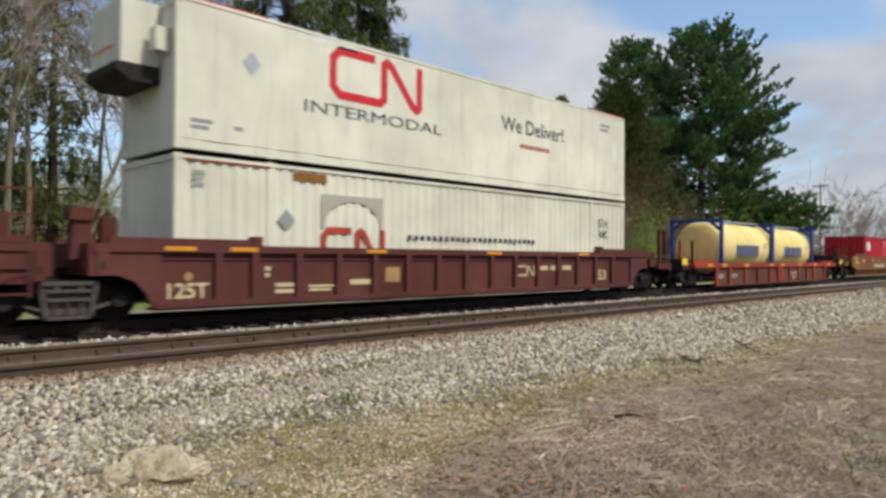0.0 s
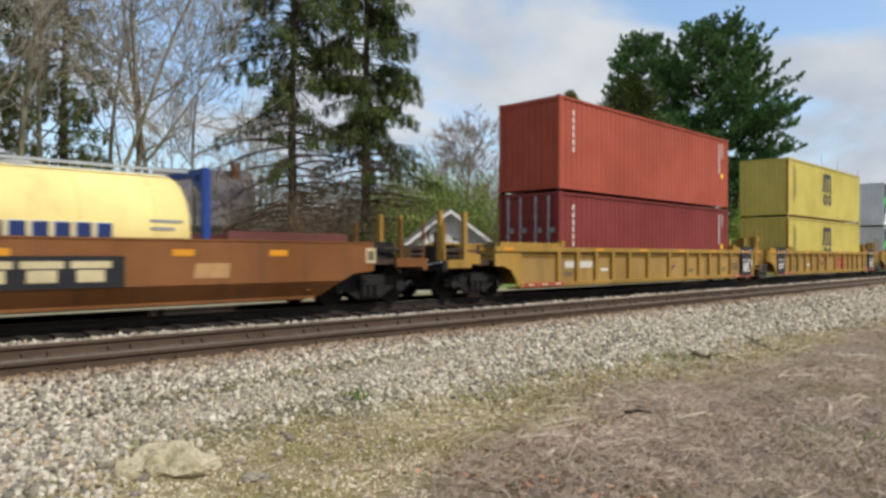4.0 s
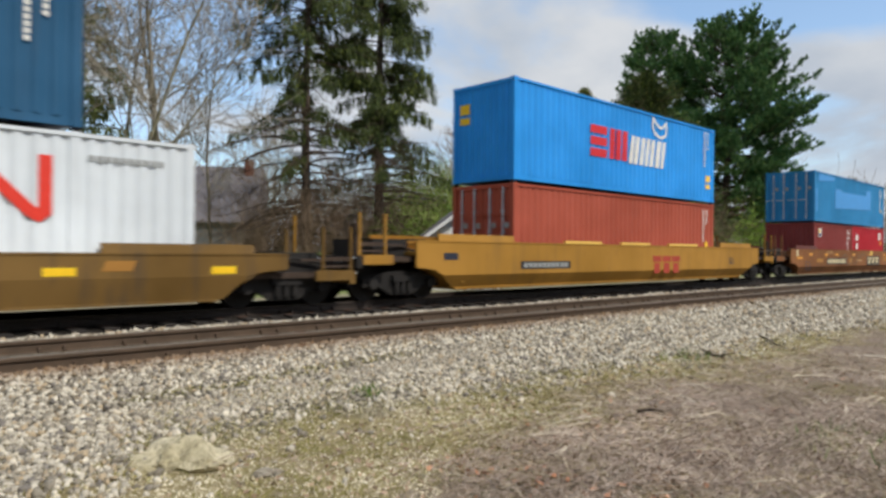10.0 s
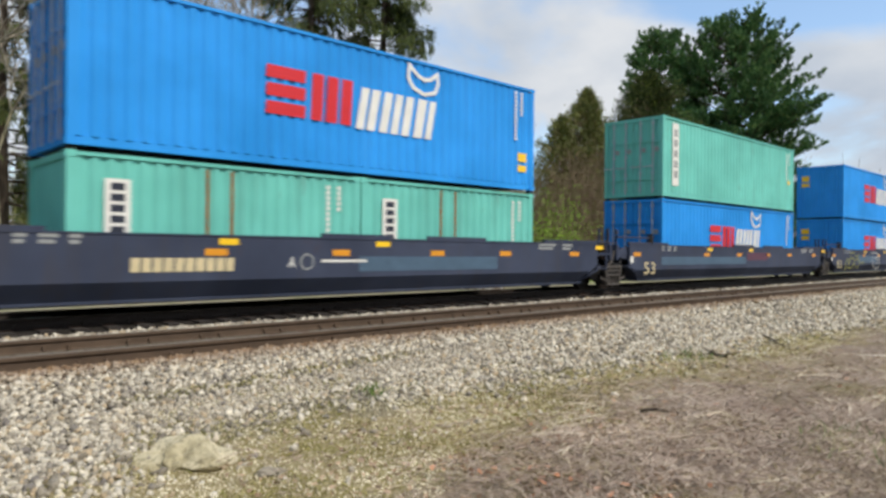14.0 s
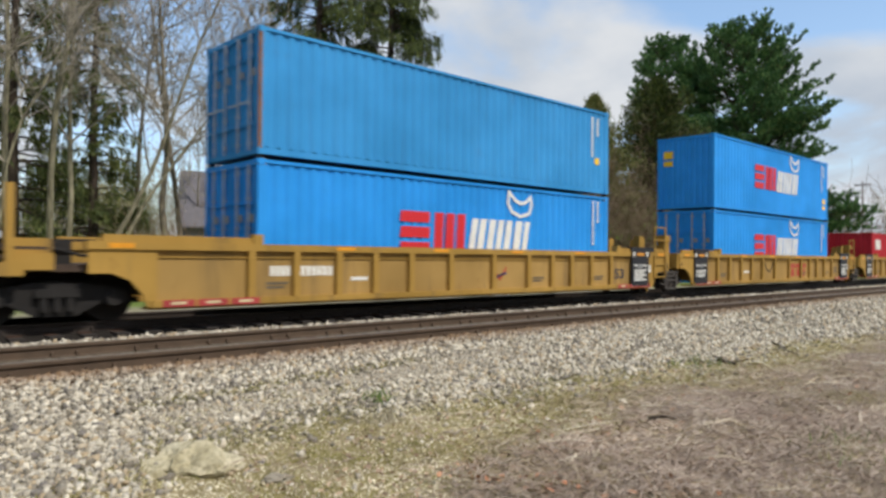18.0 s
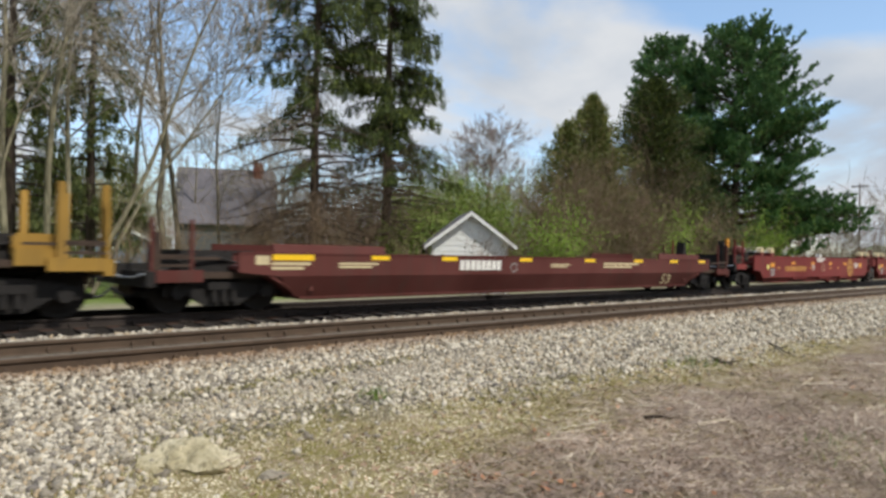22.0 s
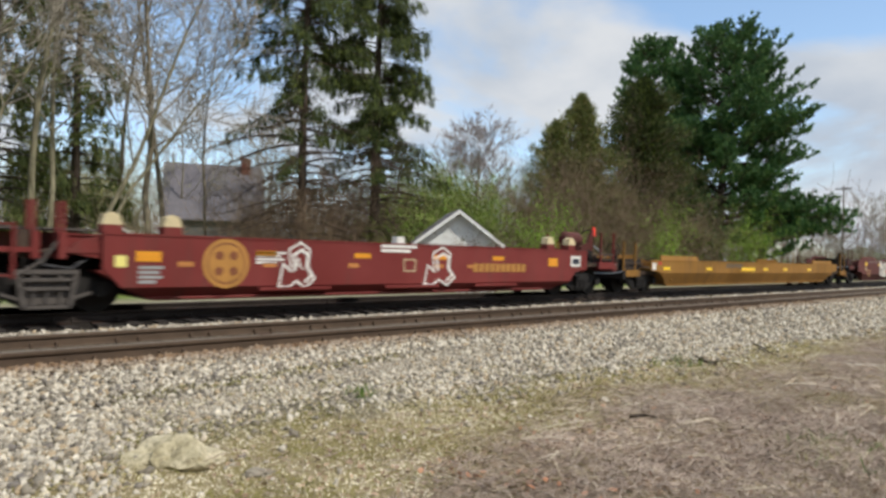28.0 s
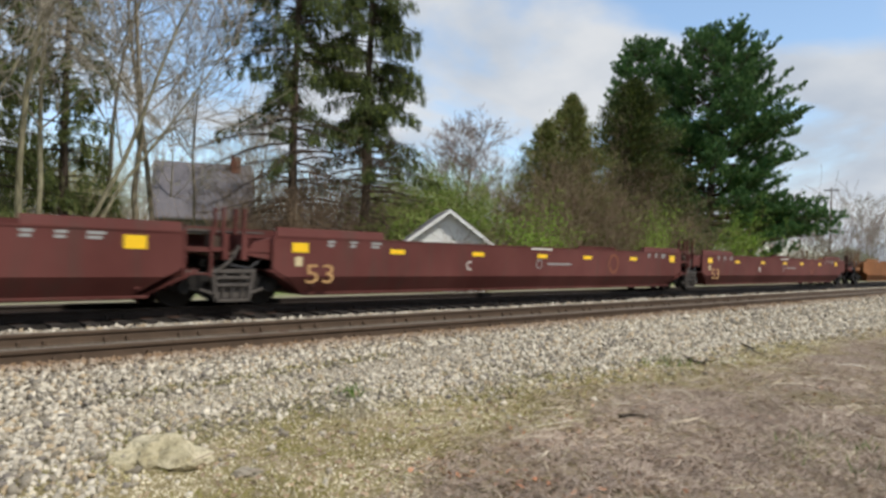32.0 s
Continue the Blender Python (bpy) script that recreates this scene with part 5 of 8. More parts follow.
def free_end(car, h, side, key, top):
    """Platform, handrails, brake gear and coupler at an end with its own truck."""
    m, paintwork, x = M["end_grime"], M[key], side * h
    a, b = sorted((x + side * 1.55, x - side * 1.7))
    part("end_platform", Geo().box(a, b, -1.25, 1.25, top - 0.52, top - 0.40).box(*sorted((x - side * 1.7, x + side * 1.5)), -0.35, 0.35, top - 0.85, top - 0.52), m, car)
    part("end_sill", Geo().box(*sorted((x + side * 1.42, x + side * 1.58)), -1.42, 1.42, top - 0.66, top - 0.38), M["soot"] if side < 0 else paintwork, car)
    part("side_sill", Geo().box(*sorted((x + side * 0.55, x + side * 1.42)), -1.44, -1.36, top - 0.58, top - 0.36), paintwork, car)
    for y in (-1.36, 1.36):
        part("handrail_post", Geo().box(x + side * 1.48 - 0.028, x + side * 1.48 + 0.028, y - 0.028, y + 0.028, top - 0.4, top + 0.60), paintwork, car)
    part("handrail_post", Geo().box(x + side * 0.75 - 0.03, x + side * 0.75 + 0.03, -1.39, -1.33, top - 0.4, top + 0.58), paintwork, car)
    part("handrail", Geo().box(*sorted((x + side * 0.75, x + side * 1.5)), -1.385, -1.345, top - 0.12, top - 0.07).box(*sorted((x + side * 0.75, x + side * 1.5)), -1.385, -1.345, top - 0.3, top - 0.25), m, car)
    part("brake_gear", Geo().box(x + side * 0.3 - 0.55, x + side * 0.3 + 0.55, -1.0, 0.6, top - 0.4, top + 0.02).cyl((x - 0.3 * side, 0.55, top - 0.18), (x + 0.55 * side, 0.55, top - 0.18), 0.19, 14), M["soot"], car, "dark brake equipment")
    part("grab_iron", Geo().box(x - side * 0.2 - 0.3, x - side * 0.2 + 0.3, -1.40, -1.36, top - 0.02, top + 0.02), M["soot"], car)
    part("uncoupling_lever", Geo().tube([(x + side * 1.62, -1.4, top - 0.42), (x + side * 1.64, -0.9, top - 0.5), (x + side * 1.66, -0.35, top - 0.5), (x + side * 1.72, -0.1, top - 0.45)], [0.018] * 4), M["rod_steel"], car)
    part("brake_pipe", Geo().tube([(x - side * 1.6, -0.8, top - 0.3), (x - side * 0.4, -0.95, top - 0.25), (x + side * 0.2, -1.1, top - 0.1), (x + side * 0.9, -1.1, top - 0.2)], [0.03] * 4), M["soot"], car)
    if side < 0:
        wheel = part("brake_wheel_stand", Geo().box(x - 1.28, x - 1.16, -0.95, -0.75, top - 0.4, top + 0.35), m, car)
        part("brake_wheel", Geo().tube([(x - 1.32, -0.85 + 0.26 * math.cos(k * math.pi / 6), top + 0.3 + 0.26 * math.sin(k * math.pi / 6)) for k in range(13)], [0.018] * 13), M["soot"], wheel)
    else:
        part("air_reservoir", Geo().cyl((x - 0.35, -0.72, top - 0.2), (x + 0.45, -0.72, top - 0.2), 0.17, 14), M["soot"], car, "sooty air reservoir")
    part("side_rail", Geo().box(*sorted((x + side * 0.2, x + side * 1.45)), -1.38, -1.34, top - 0.16, top - 0.11), m, car)
    add_truck(car, x)
    coupler(car, x, side)


def rib_well(label, a, b, key, left, right, black=True, place_name="well_car"):
    """Well wagon with posts along its sides; left and right are 'free', 'joint' (own truck) or 'open' (next wagon's truck)."""
    car = empty(place_name, label, "railcar", "wagons of the train")
    m, c, h = M[key], (a + b) / 2, (b - a) / 2
    xl, xr = -h + 1.42, h - 1.42
    for sy in (-1, 1):
        part("side_sheet", Geo().box(xl, xr, *sorted((sy * 1.37, sy * 1.40)), 0.34, 1.3), M[key + "_sheet"] if key + "_sheet" in M else m, car, "stained recessed side sheet")
        part("top_chord", Geo().box(-h + 0.35, h - 0.35, *sorted((sy * 1.34, sy * 1.50)), 1.27, 1.41), m, car)
        part("bottom_chord", Geo().box(xl, xr, *sorted((sy * 1.36, sy * 1.50)), 0.25, 0.37), m, car)
        part("ledge", Geo().box(xl, xr, *sorted((sy * 1.36, sy * 1.43)), 1.13, 1.16), m, car)
        for e in (-1, 1):
            x = e * h
            arch = [(x - e * 0.38, 1.30), (x - e * 0.38, 0.86), (x - e * 0.75, 0.86), (x - e * 1.05, 0.74), (x - e * 1.26, 0.50), (x - e * 1.36, 0.26), (x - e * 1.52, 0.26), (x - e * 1.52, 1.30)]
            part("arch_plate", Geo().prism(arch, "y", *sorted((sy * 1.40, sy * 1.46))), m, car)
            part("end_guide", Geo().box(*sorted((x - e * 0.6, x - e * 3.5)), *sorted((sy * 1.36, sy * 1.46)), 1.41, 1.53), m, car)
            part("guide_bracket", Geo().box(*sorted((x - e * 3.36, x - e * 3.56)), *sorted((sy * 1.30, sy * 1.50)), 1.41, 1.60), m, car)
    post = Geo().prism([(-0.075, -1.50), (0.075, -1.50), (0.09, -1.385), (-0.09, -1.385)], "z", 0.37, 1.27).mesh("post", m)
    for k in (-6.39, -5.39, -4.35, -3.37, -2.32, -1.04, 0.5, 1.91, 2.94, 3.85, 4.84, 5.88) if black else [xl + 1.2] + [xl + 1.99 + i * 1.04 for i in range(int((xr - xl - 2.6) / 1.04) + 1)]:
        shared("post", post, car, (k, 0, 0))
    for e in (-1, 1):
        part("bulkhead", Geo().box(*sorted((e * (h - 1.7), e * (h - 1.62))), -1.3, 1.3, 0.4, 1.3), m, car)
        part("floor_beam", Geo().box(e * 3.0 - 0.3, e * 3.0 + 0.3, -1.36, 1.36, 0.19, 0.25), m, car)
    part("well_floor", Geo().box(xl, xr, -1.36, -1.0, 0.20, 0.25).box(xl, xr, 1.0, 1.36, 0.20, 0.25).box(-0.4, 0.4, -1.36, 1.36, 0.20, 0.248), m, car)
    for e, kind in ((-1, left), (1, right)):
        x = e * h
        if kind == "free":
            free_end(car, h, e, key, 1.41)
            for k, y in ((0.75, -1.36), (0.75, 1.2), (1.48, -1.2), (1.48, 1.2)):
                part("stanchion", Geo().box(x + e * k - 0.06, x + e * k + 0.06, y - 0.06, y + 0.06, 1.0, 2.3), m, car)
            part("end_housing", Geo().box(*sorted((x + e * 0.1, x + e * 0.72)), -1.2, 1.2, 1.1, 1.44).box(*sorted((x + e * 0.1, x + e * 0.72)), -1.34, -1.2, 0.92, 1.2), m, car)
        else:
            if kind == "joint":
                add_truck(car, x, True)
            part("end_platform", Geo().box(*sorted((x - e * 0.25, x - e * 1.65)), -1.3, 1.3, 0.98, 1.14), m, car)
            part("end_beam", Geo().box(*sorted((x - e * 0.28, x - e * 0.42)), -1.45, 1.45, 0.86, 1.41), m, car)
            part("drawbar", Geo().box(*sorted((x, x - e * 1.6)), -0.25, 0.25, 0.72, 0.98), M["truck_iron"], car)
            part("guide_post", Geo().box(x - e * 0.85 - 0.13, x - e * 0.85 + 0.13, -0.75, -0.52, 1.14, 1.92), m, car, "stubby container guide post")
            part("guide_post", Geo().box(x - e * 0.85 - 0.13, x - e * 0.85 + 0.13, 0.52, 0.75, 1.14, 1.92), m, car, "stubby container guide post")
            if e > 0:
                ladder(car, x - 1.32, x - 0.62, 0.52, 2.30, m, -1.49)
                part("corner_gusset", Geo().prism([(x - 1.80, 1.27), (x - 1.42, 1.27), (x - 1.46, 0.62), (x - 1.80, 0.10)], "y", -1.49, -1.45), m, car)
                sign("white_patch", car, x - 1.74, x - 1.56, 0.74, 0.98, -1.492, M["mark_white"])
                part("ladder_backing", Geo().box(x - 1.25, x - 0.50, -1.44, -1.40, 0.74, 1.27), m, car)
                part("slotted_bracket", Geo().box(x - 0.56, x - 0.40, -1.50, -1.42, 0.78, 1.27), m, car)
                part("slot_shadow_plate", Geo().box(x - 0.51, x - 0.45, -1.503, -1.50, 0.88, 1.02), M["soot"], car)
                part("corner_stub", Geo().box(x - 1.96, x - 1.72, -1.30, -1.08, 1.41, 1.95), m, car, "stubby yellow corner guide")
            else:
                part("brake_stand", Geo().prism([(x + 0.12, 1.14), (x + 0.62, 1.14), (x + 0.50, 1.60), (x + 0.16, 1.70)], "y", -1.0, -0.72).box(x + 0.18, x + 0.44, -0.98, -0.74, 1.6, 1.82).box(x + 0.10, x + 0.52, -1.04, -0.70, 1.82, 2.04), m, car)
                part("slotted_bracket", Geo().box(x + 0.40, x + 0.58, -1.50, -1.42, 0.86, 1.27), m, car)
                part("slot_shadow_plate", Geo().box(x + 0.46, x + 0.52, -1.503, -1.50, 0.96, 1.10), M["soot"], car)
            if black:
                a0, b0 = sorted((x - e * 1.44, x - e * 2.42)) if e < 0 else (x - 2.72, x - 1.72)
                panel = part("data_panel", Geo().box(a0, b0, -1.512, -1.47, 0.3, 1.33).box(a0 - 0.02, b0 + (0.34 if e > 0 else 0.1), -1.515, -1.33, 1.42, 1.57).box(a0 - 0.02, b0 + 0.1, -1.514, -1.33, 1.27, 1.42), M["black_paint"], car, "black data panel")
                sign("reflector", panel, a0 + 0.28, b0 - 0.28, 1.30, 1.38, -1.518, M["mark_orange"])
                for k in (a0 + 0.10, b0 - 0.10):
                    sign("white_patch", panel, k - 0.05, k + 0.05, 1.27, 1.42, -1.518, M["mark_white"])
                small_bars(panel, a0 + 0.12, a0 + 0.34, 0.92, 1.0, -1.514, M["mark_white"], 1)
                small_bars(panel, b0 - 0.34, b0 - 0.12, 0.92, 1.0, -1.514, M["mark_white"], 1)
                disc(panel, "stencil_disc", (a0 + b0) / 2, 0.95, 0.09, 0.09, -1.514, M["mark_grey"])
                if e < 0:
                    letters("lettering", "125T", 0.23, a0 + 0.12, -1.516, 0.56, M["mark_white"], panel, 0.72, bold=0.012)
                else:
                    small_bars(panel, a0 + 0.14, b0 - 0.14, 0.45, 0.84, -1.514, M["mark_white"], 5)
        if black:
            for k in (1.9, 2.55, 3.2):
                sign("red_plate", car, x - e * k - 0.29, x - e * k + 0.29, 0.25, 0.375, -1.503, M["mark_red_dirty"])
                sign("white_patch", car, x - e * k - 0.14, x - e * k + 0.14, 0.29, 0.34, -1.507, M["mark_cream"])
            yellow_strips(car, [x - e * 0.9], 1.34, 0.42, M["mark_orange"], -1.503, 0.09)
    if black:
        yellow_strips(car, [-4.2, -1.4, 1.4, 4.2], 1.345, 0.5, M["mark_orange"], -1.503, 0.07)
        small_bars(car, -4.0, -3.55, 0.62, 0.74, -1.405, M["mark_white"], 1)
        for k in (-6.05, 2.15, 5.05):
            small_bars(car, k, k + 0.5, 0.5, 0.66, -1.405, M["mark_grime"], 2)
    return place(car, c, 0)


def smooth_well(label, a, b, key, left, right, top=1.46, crease=0.60, bottom=0.27, guide_key=None, dx=0.0, cones=False, guides=True, toe=1.24):
    """Well wagon with plain plated sides that bend in below, cut up at the trucks."""
    car = empty("well_car", label, "railcar", "wagons of the train")
    m, c, h = M[key], (a + b) / 2, (b - a) / 2
    kl, kr = 0.15 if left == "free" else 0.80, 0.15 if right == "free" else 1.08
    for sy in (-1, 1):
        y = sy * 1.46
        ml, mr = max(1.02, kl + 0.32), max(1.02, kr + 0.32)
        up = [(-h + kl, y, top), (h - kr, y, top), (h - kr, y, 0.80), (h - max(0.75, kr + 0.06), y, 0.74), (h - mr, y, crease), (-h + ml, y, crease), (-h + max(0.75, kl + 0.06), y, 0.74), (-h + kl, y, 0.80)]
        part("side_plate", slab(Geo(), up, (0, -sy * 0.06, 0)), m, car, "plated upper side")
        low = [(-h + ml, y, crease), (h - mr, y, crease), (h - mr - 0.5, sy * toe, bottom), (-h + ml + 0.5, sy * toe, bottom)]
        part("lower_plate", slab(Geo(), low, (0, -sy * 0.05, 0.03)), m, car, "plated lower side that leans inward")
        part("top_lip", Geo().box(-h + kl + 0.04, h - kr - 0.04, *sorted((sy * 1.36, sy * 1.475)), top - 0.035, top), m, car)
        part("bottom_lip", Geo().box(-h + 1.62, h - 1.62, *sorted((sy * (toe - 0.12), sy * (toe + 0.02))), bottom - 0.04, bottom + 0.01), m, car)
        if guides:
            for e in (-1, 1):
                part("end_guide", slab(Geo(), [(e * (h - 0.9 - (0.2 if kr > 1 and e > 0 else 0)), sy * 1.44, top), (e * (h - 3.75), sy * 1.44, top), (e * (h - 3.75), sy * 1.40, top + 0.17), (e * (h - 0.9 - (0.2 if kr > 1 and e > 0 else 0)), sy * 1.40, top + 0.17)], (0, -sy * 0.05, 0)), M[guide_key or key], car, "flared container guide")
        if cones:
            part("lower_pipe", Geo().cyl((-h + 2.2, sy * 1.3, bottom - 0.02), (h - 2.2, sy * 1.3, bottom - 0.02), 0.035, 8), m, car)
            for k in (-3.0, 0.2, 3.2):
                part("step_bar", Geo().box(k - 0.85, k + 0.85, *sorted((sy * 1.40, sy * 1.52)), bottom + 0.10, bottom + 0.16), m, car)
    for e in (-1, 1):
        part("bulkhead", Geo().box(*sorted((e * (h - 1.9), e * (h - 1.8))), -1.35, 1.35, 0.4, top - 0.1), m, car)
        part("end_cover", Geo().box(*sorted((e * (h - 0.15), e * (h - 1.9))), -1.38, 1.38, top - 0.36, top - 0.28), m, car)
        part("arch_plate", slab(Geo(), [(e * (h - 0.75), -1.44, 0.74), (e * (h - 1.05), -1.44, 0.58), (e * (h - 1.65), -1.20, bottom), (e * (h - 1.65), 1.20, bottom), (e * (h - 1.05), 1.44, 0.58), (e * (h - 0.75), 1.44, 0.74)], (-e * 0.05, 0, 0.03)), m, car)
    part("well_floor", Geo().box(-h + 1.8, h - 1.8, -1.18, -0.85, 0.20, 0.25).box(-h + 1.8, h - 1.8, 0.85, 1.18, 0.20, 0.25).box(-0.35, 0.35, -1.18, 1.18, 0.20, 0.247).box(-h + 1.8, -h + 2.4, -1.18, 1.18, 0.20, 0.246).box(h - 2.4, h - 1.8, -1.18, 1.18, 0.20, 0.246), m, car)
    for e, kind in ((-1, left), (1, right)):
        x = e * h
        if kind == "free":
            free_end(car, h, e, key, top)
        else:
            if kind == "joint":
                add_truck(car, x, True)
            part("drawbar", Geo().box(*sorted((x, x - e * 1.6)), -0.25, 0.25, 0.72, 0.98), M["truck_iron"], car)
            part("end_beam", Geo().box(*sorted((x - e * 0.14, x - e * 0.26)), -1.4, 1.4, 0.95, top - 0.02), m, car)
            for y in (-1.3, -0.95):
                part("stanchion", Geo().box(x - e * 0.22 - 0.03, x - e * 0.22 + 0.03, y - 0.03, y + 0.03, top - 0.2, top + 0.5), m, car)
            if e > 0:
                ladder(car, x - 1.04, x - 0.52, 0.62, top + 0.12, m, -1.43)
                part("hand_brake", Geo().box(x - 0.42, x - 0.12, -1.22, -0.92, 0.95, 1.42).cyl((x - 0.27, -1.22, 1.22), (x - 0.27, -1.30, 1.22), 0.17, 14), M["end_grime"], car, "grimy brake housing")
                part("brake_rod", Geo().tube([(x - 1.0, -1.36, 0.72), (x - 0.5, -1.38, 0.66), (x - 0.1, -1.36, 0.9), (x + 0.15, -1.3, 1.25)], [0.025] * 4), M["grey_iron"], car)
                part("cross_pipe", Geo().tube([(x - 0.95, -1.2, 1.12), (x - 0.3, -1.25, 1.0), (x + 0.3, -1.2, 1.16)], [0.03] * 3), M["end_grime"], car)
            else:
                part("end_bracket", Geo().prism([(x + 0.84, top - 0.05), (x + 0.40, top - 0.18), (x + 0.28, 1.05), (x + 0.84, 0.95)], "y", -1.36, -1.28), m, car)
                part("slack_hose", Geo().tube([(x + 0.7, -1.25, 1.0), (x + 0.35, -1.32, 0.78), (x - 0.05, -1.3, 0.84), (x - 0.3, -1.22, 1.05)], [0.028] * 4), M["black_paint"], car)
            part("end_walkway", Geo().box(*sorted((x - e * 0.02, x - e * 0.9)), -0.9, 0.9, top + 0.02, top + 0.06), M["grey_iron"], car, "grating walkway")
    if cones:
        for x in (-h + 0.95, -h + 2.0, -0.15, h - 2.0, h - 0.95):
            if abs(x) < 1:
                part("cone_guide", Geo().prism([(-0.13 + x, top), (0.13 + x, top), (0.09 + x, top + 0.16), (-0.09 + x, top + 0.16)], "y", -1.44, -1.24), M["mark_white"], car, "white guide cone")
                continue
            foot = part("cone_bracket", Geo().box(x - 0.17, x + 0.17, -1.46, -1.2, top - 0.02, top + 0.14), m, car)
            part("cone_guide", Geo().prism([(-0.17 + x, top + 0.14), (0.17 + x, top + 0.14), (0.12 + x, top + 0.30), (0.02 + x, top + 0.36), (-0.12 + x, top + 0.32)], "y", -1.46, -1.22), M["mark_cream"], foot, "cream guide cone")
    return place(car, c, 0)


def number_board(car, x0, x1, z0, z1, n, y=-1.463, board="black_paint", ink="mark_cream"):
    """Reporting marks as plain blocks, on a dark board if one is given."""
    p = car
    if board:
        p = part("number_board", Geo().box(x0, x1, y - 0.003, y, z0, z1), M[board], car, "dark painted board")
    d, k = (x1 - x0) * 0.05, (z1 - z0) * (0.2 if board else 0.0)
    blocks(p, "block_mark", x0 + d, x1 - d, z0 + k, z1 - k, y - 0.004, M[ink], n, 0.02, 0.2)


def tee_marks(p, x0, x1, z0, z1, y, material):
    """A three-part name as plain blocks, each split by a notch."""
    w = (x1 - x0) / 3
    for i in range(3):
        a = x0 + i * w
        sign("block_mark", p, a + 0.02, a + w * 0.9, z0 + (z1 - z0) * 0.66, z1, y, material)
        sign("block_mark", p, a + w * 0.16, a + w * 0.76, z0, z0 + (z1 - z0) * 0.58, y, material)


def text53(car, x, z, material, h=0.42, w=0.72, y=-1.466):
    letters("lettering", "53", h, x, y, z, M[material], car, w)


Y = -1.463
# wagon 0 and 1: maroon, jointed
rib_well("maroon ribbed well wagon, only its end in view", -17.2, 3.9, "car_maroon", "free", "open", False)
w = rib_well("maroon ribbed well wagon with cream stencils", 3.9, 23.55, "car_maroon", "joint", "free", False)
k = 14.65 - (3.9 + 23.55) / 2
letters("lettering", "125T", 0.27, -9.10 + k, -1.404, 0.42, M["mark_cream"], w, 0.8, bold=0.01)
disc(w, "stencil_disc", -8.7 + k, 0.82, 0.08, 0.08, -1.402, M["mark_tan"])
for x0, x1, z0, z1, n in ((-6.83, -6.25, 0.40, 0.66, 2), (-6.0, -5.3, 0.44, 0.6, 2), (-4.9, -4.3, 0.52, 0.7, 1), (2.15, 2.6, 0.78, 0.98, 1), (2.75, 3.2, 0.78, 0.98, 1), (3.35, 3.8, 0.78, 0.98, 1), (-7.08, -6.95, 0.74, 1.0, 2)):
    small_bars(w, x0 + k, x1 + k, z0, z1, -1.402, M["mark_cream"], n)
sign("tan_plate", w, -3.85 + k, -3.4 + k, 0.62, 0.97, -1.402, M["mark_tan"])
letters("lettering", "53", 0.31, 6.3, -1.406, 0.51, M["mark_cream"], w, 0.48, bold=0.01)
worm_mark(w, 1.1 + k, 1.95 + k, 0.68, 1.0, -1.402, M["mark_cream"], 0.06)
yellow_strips(w, [-8.9 + k, -7.6 + k, -4.2 + k, 0.0 + k, 4.4 + k], 1.34, 0.6, M["mark_orange"], -1.503, 0.08)

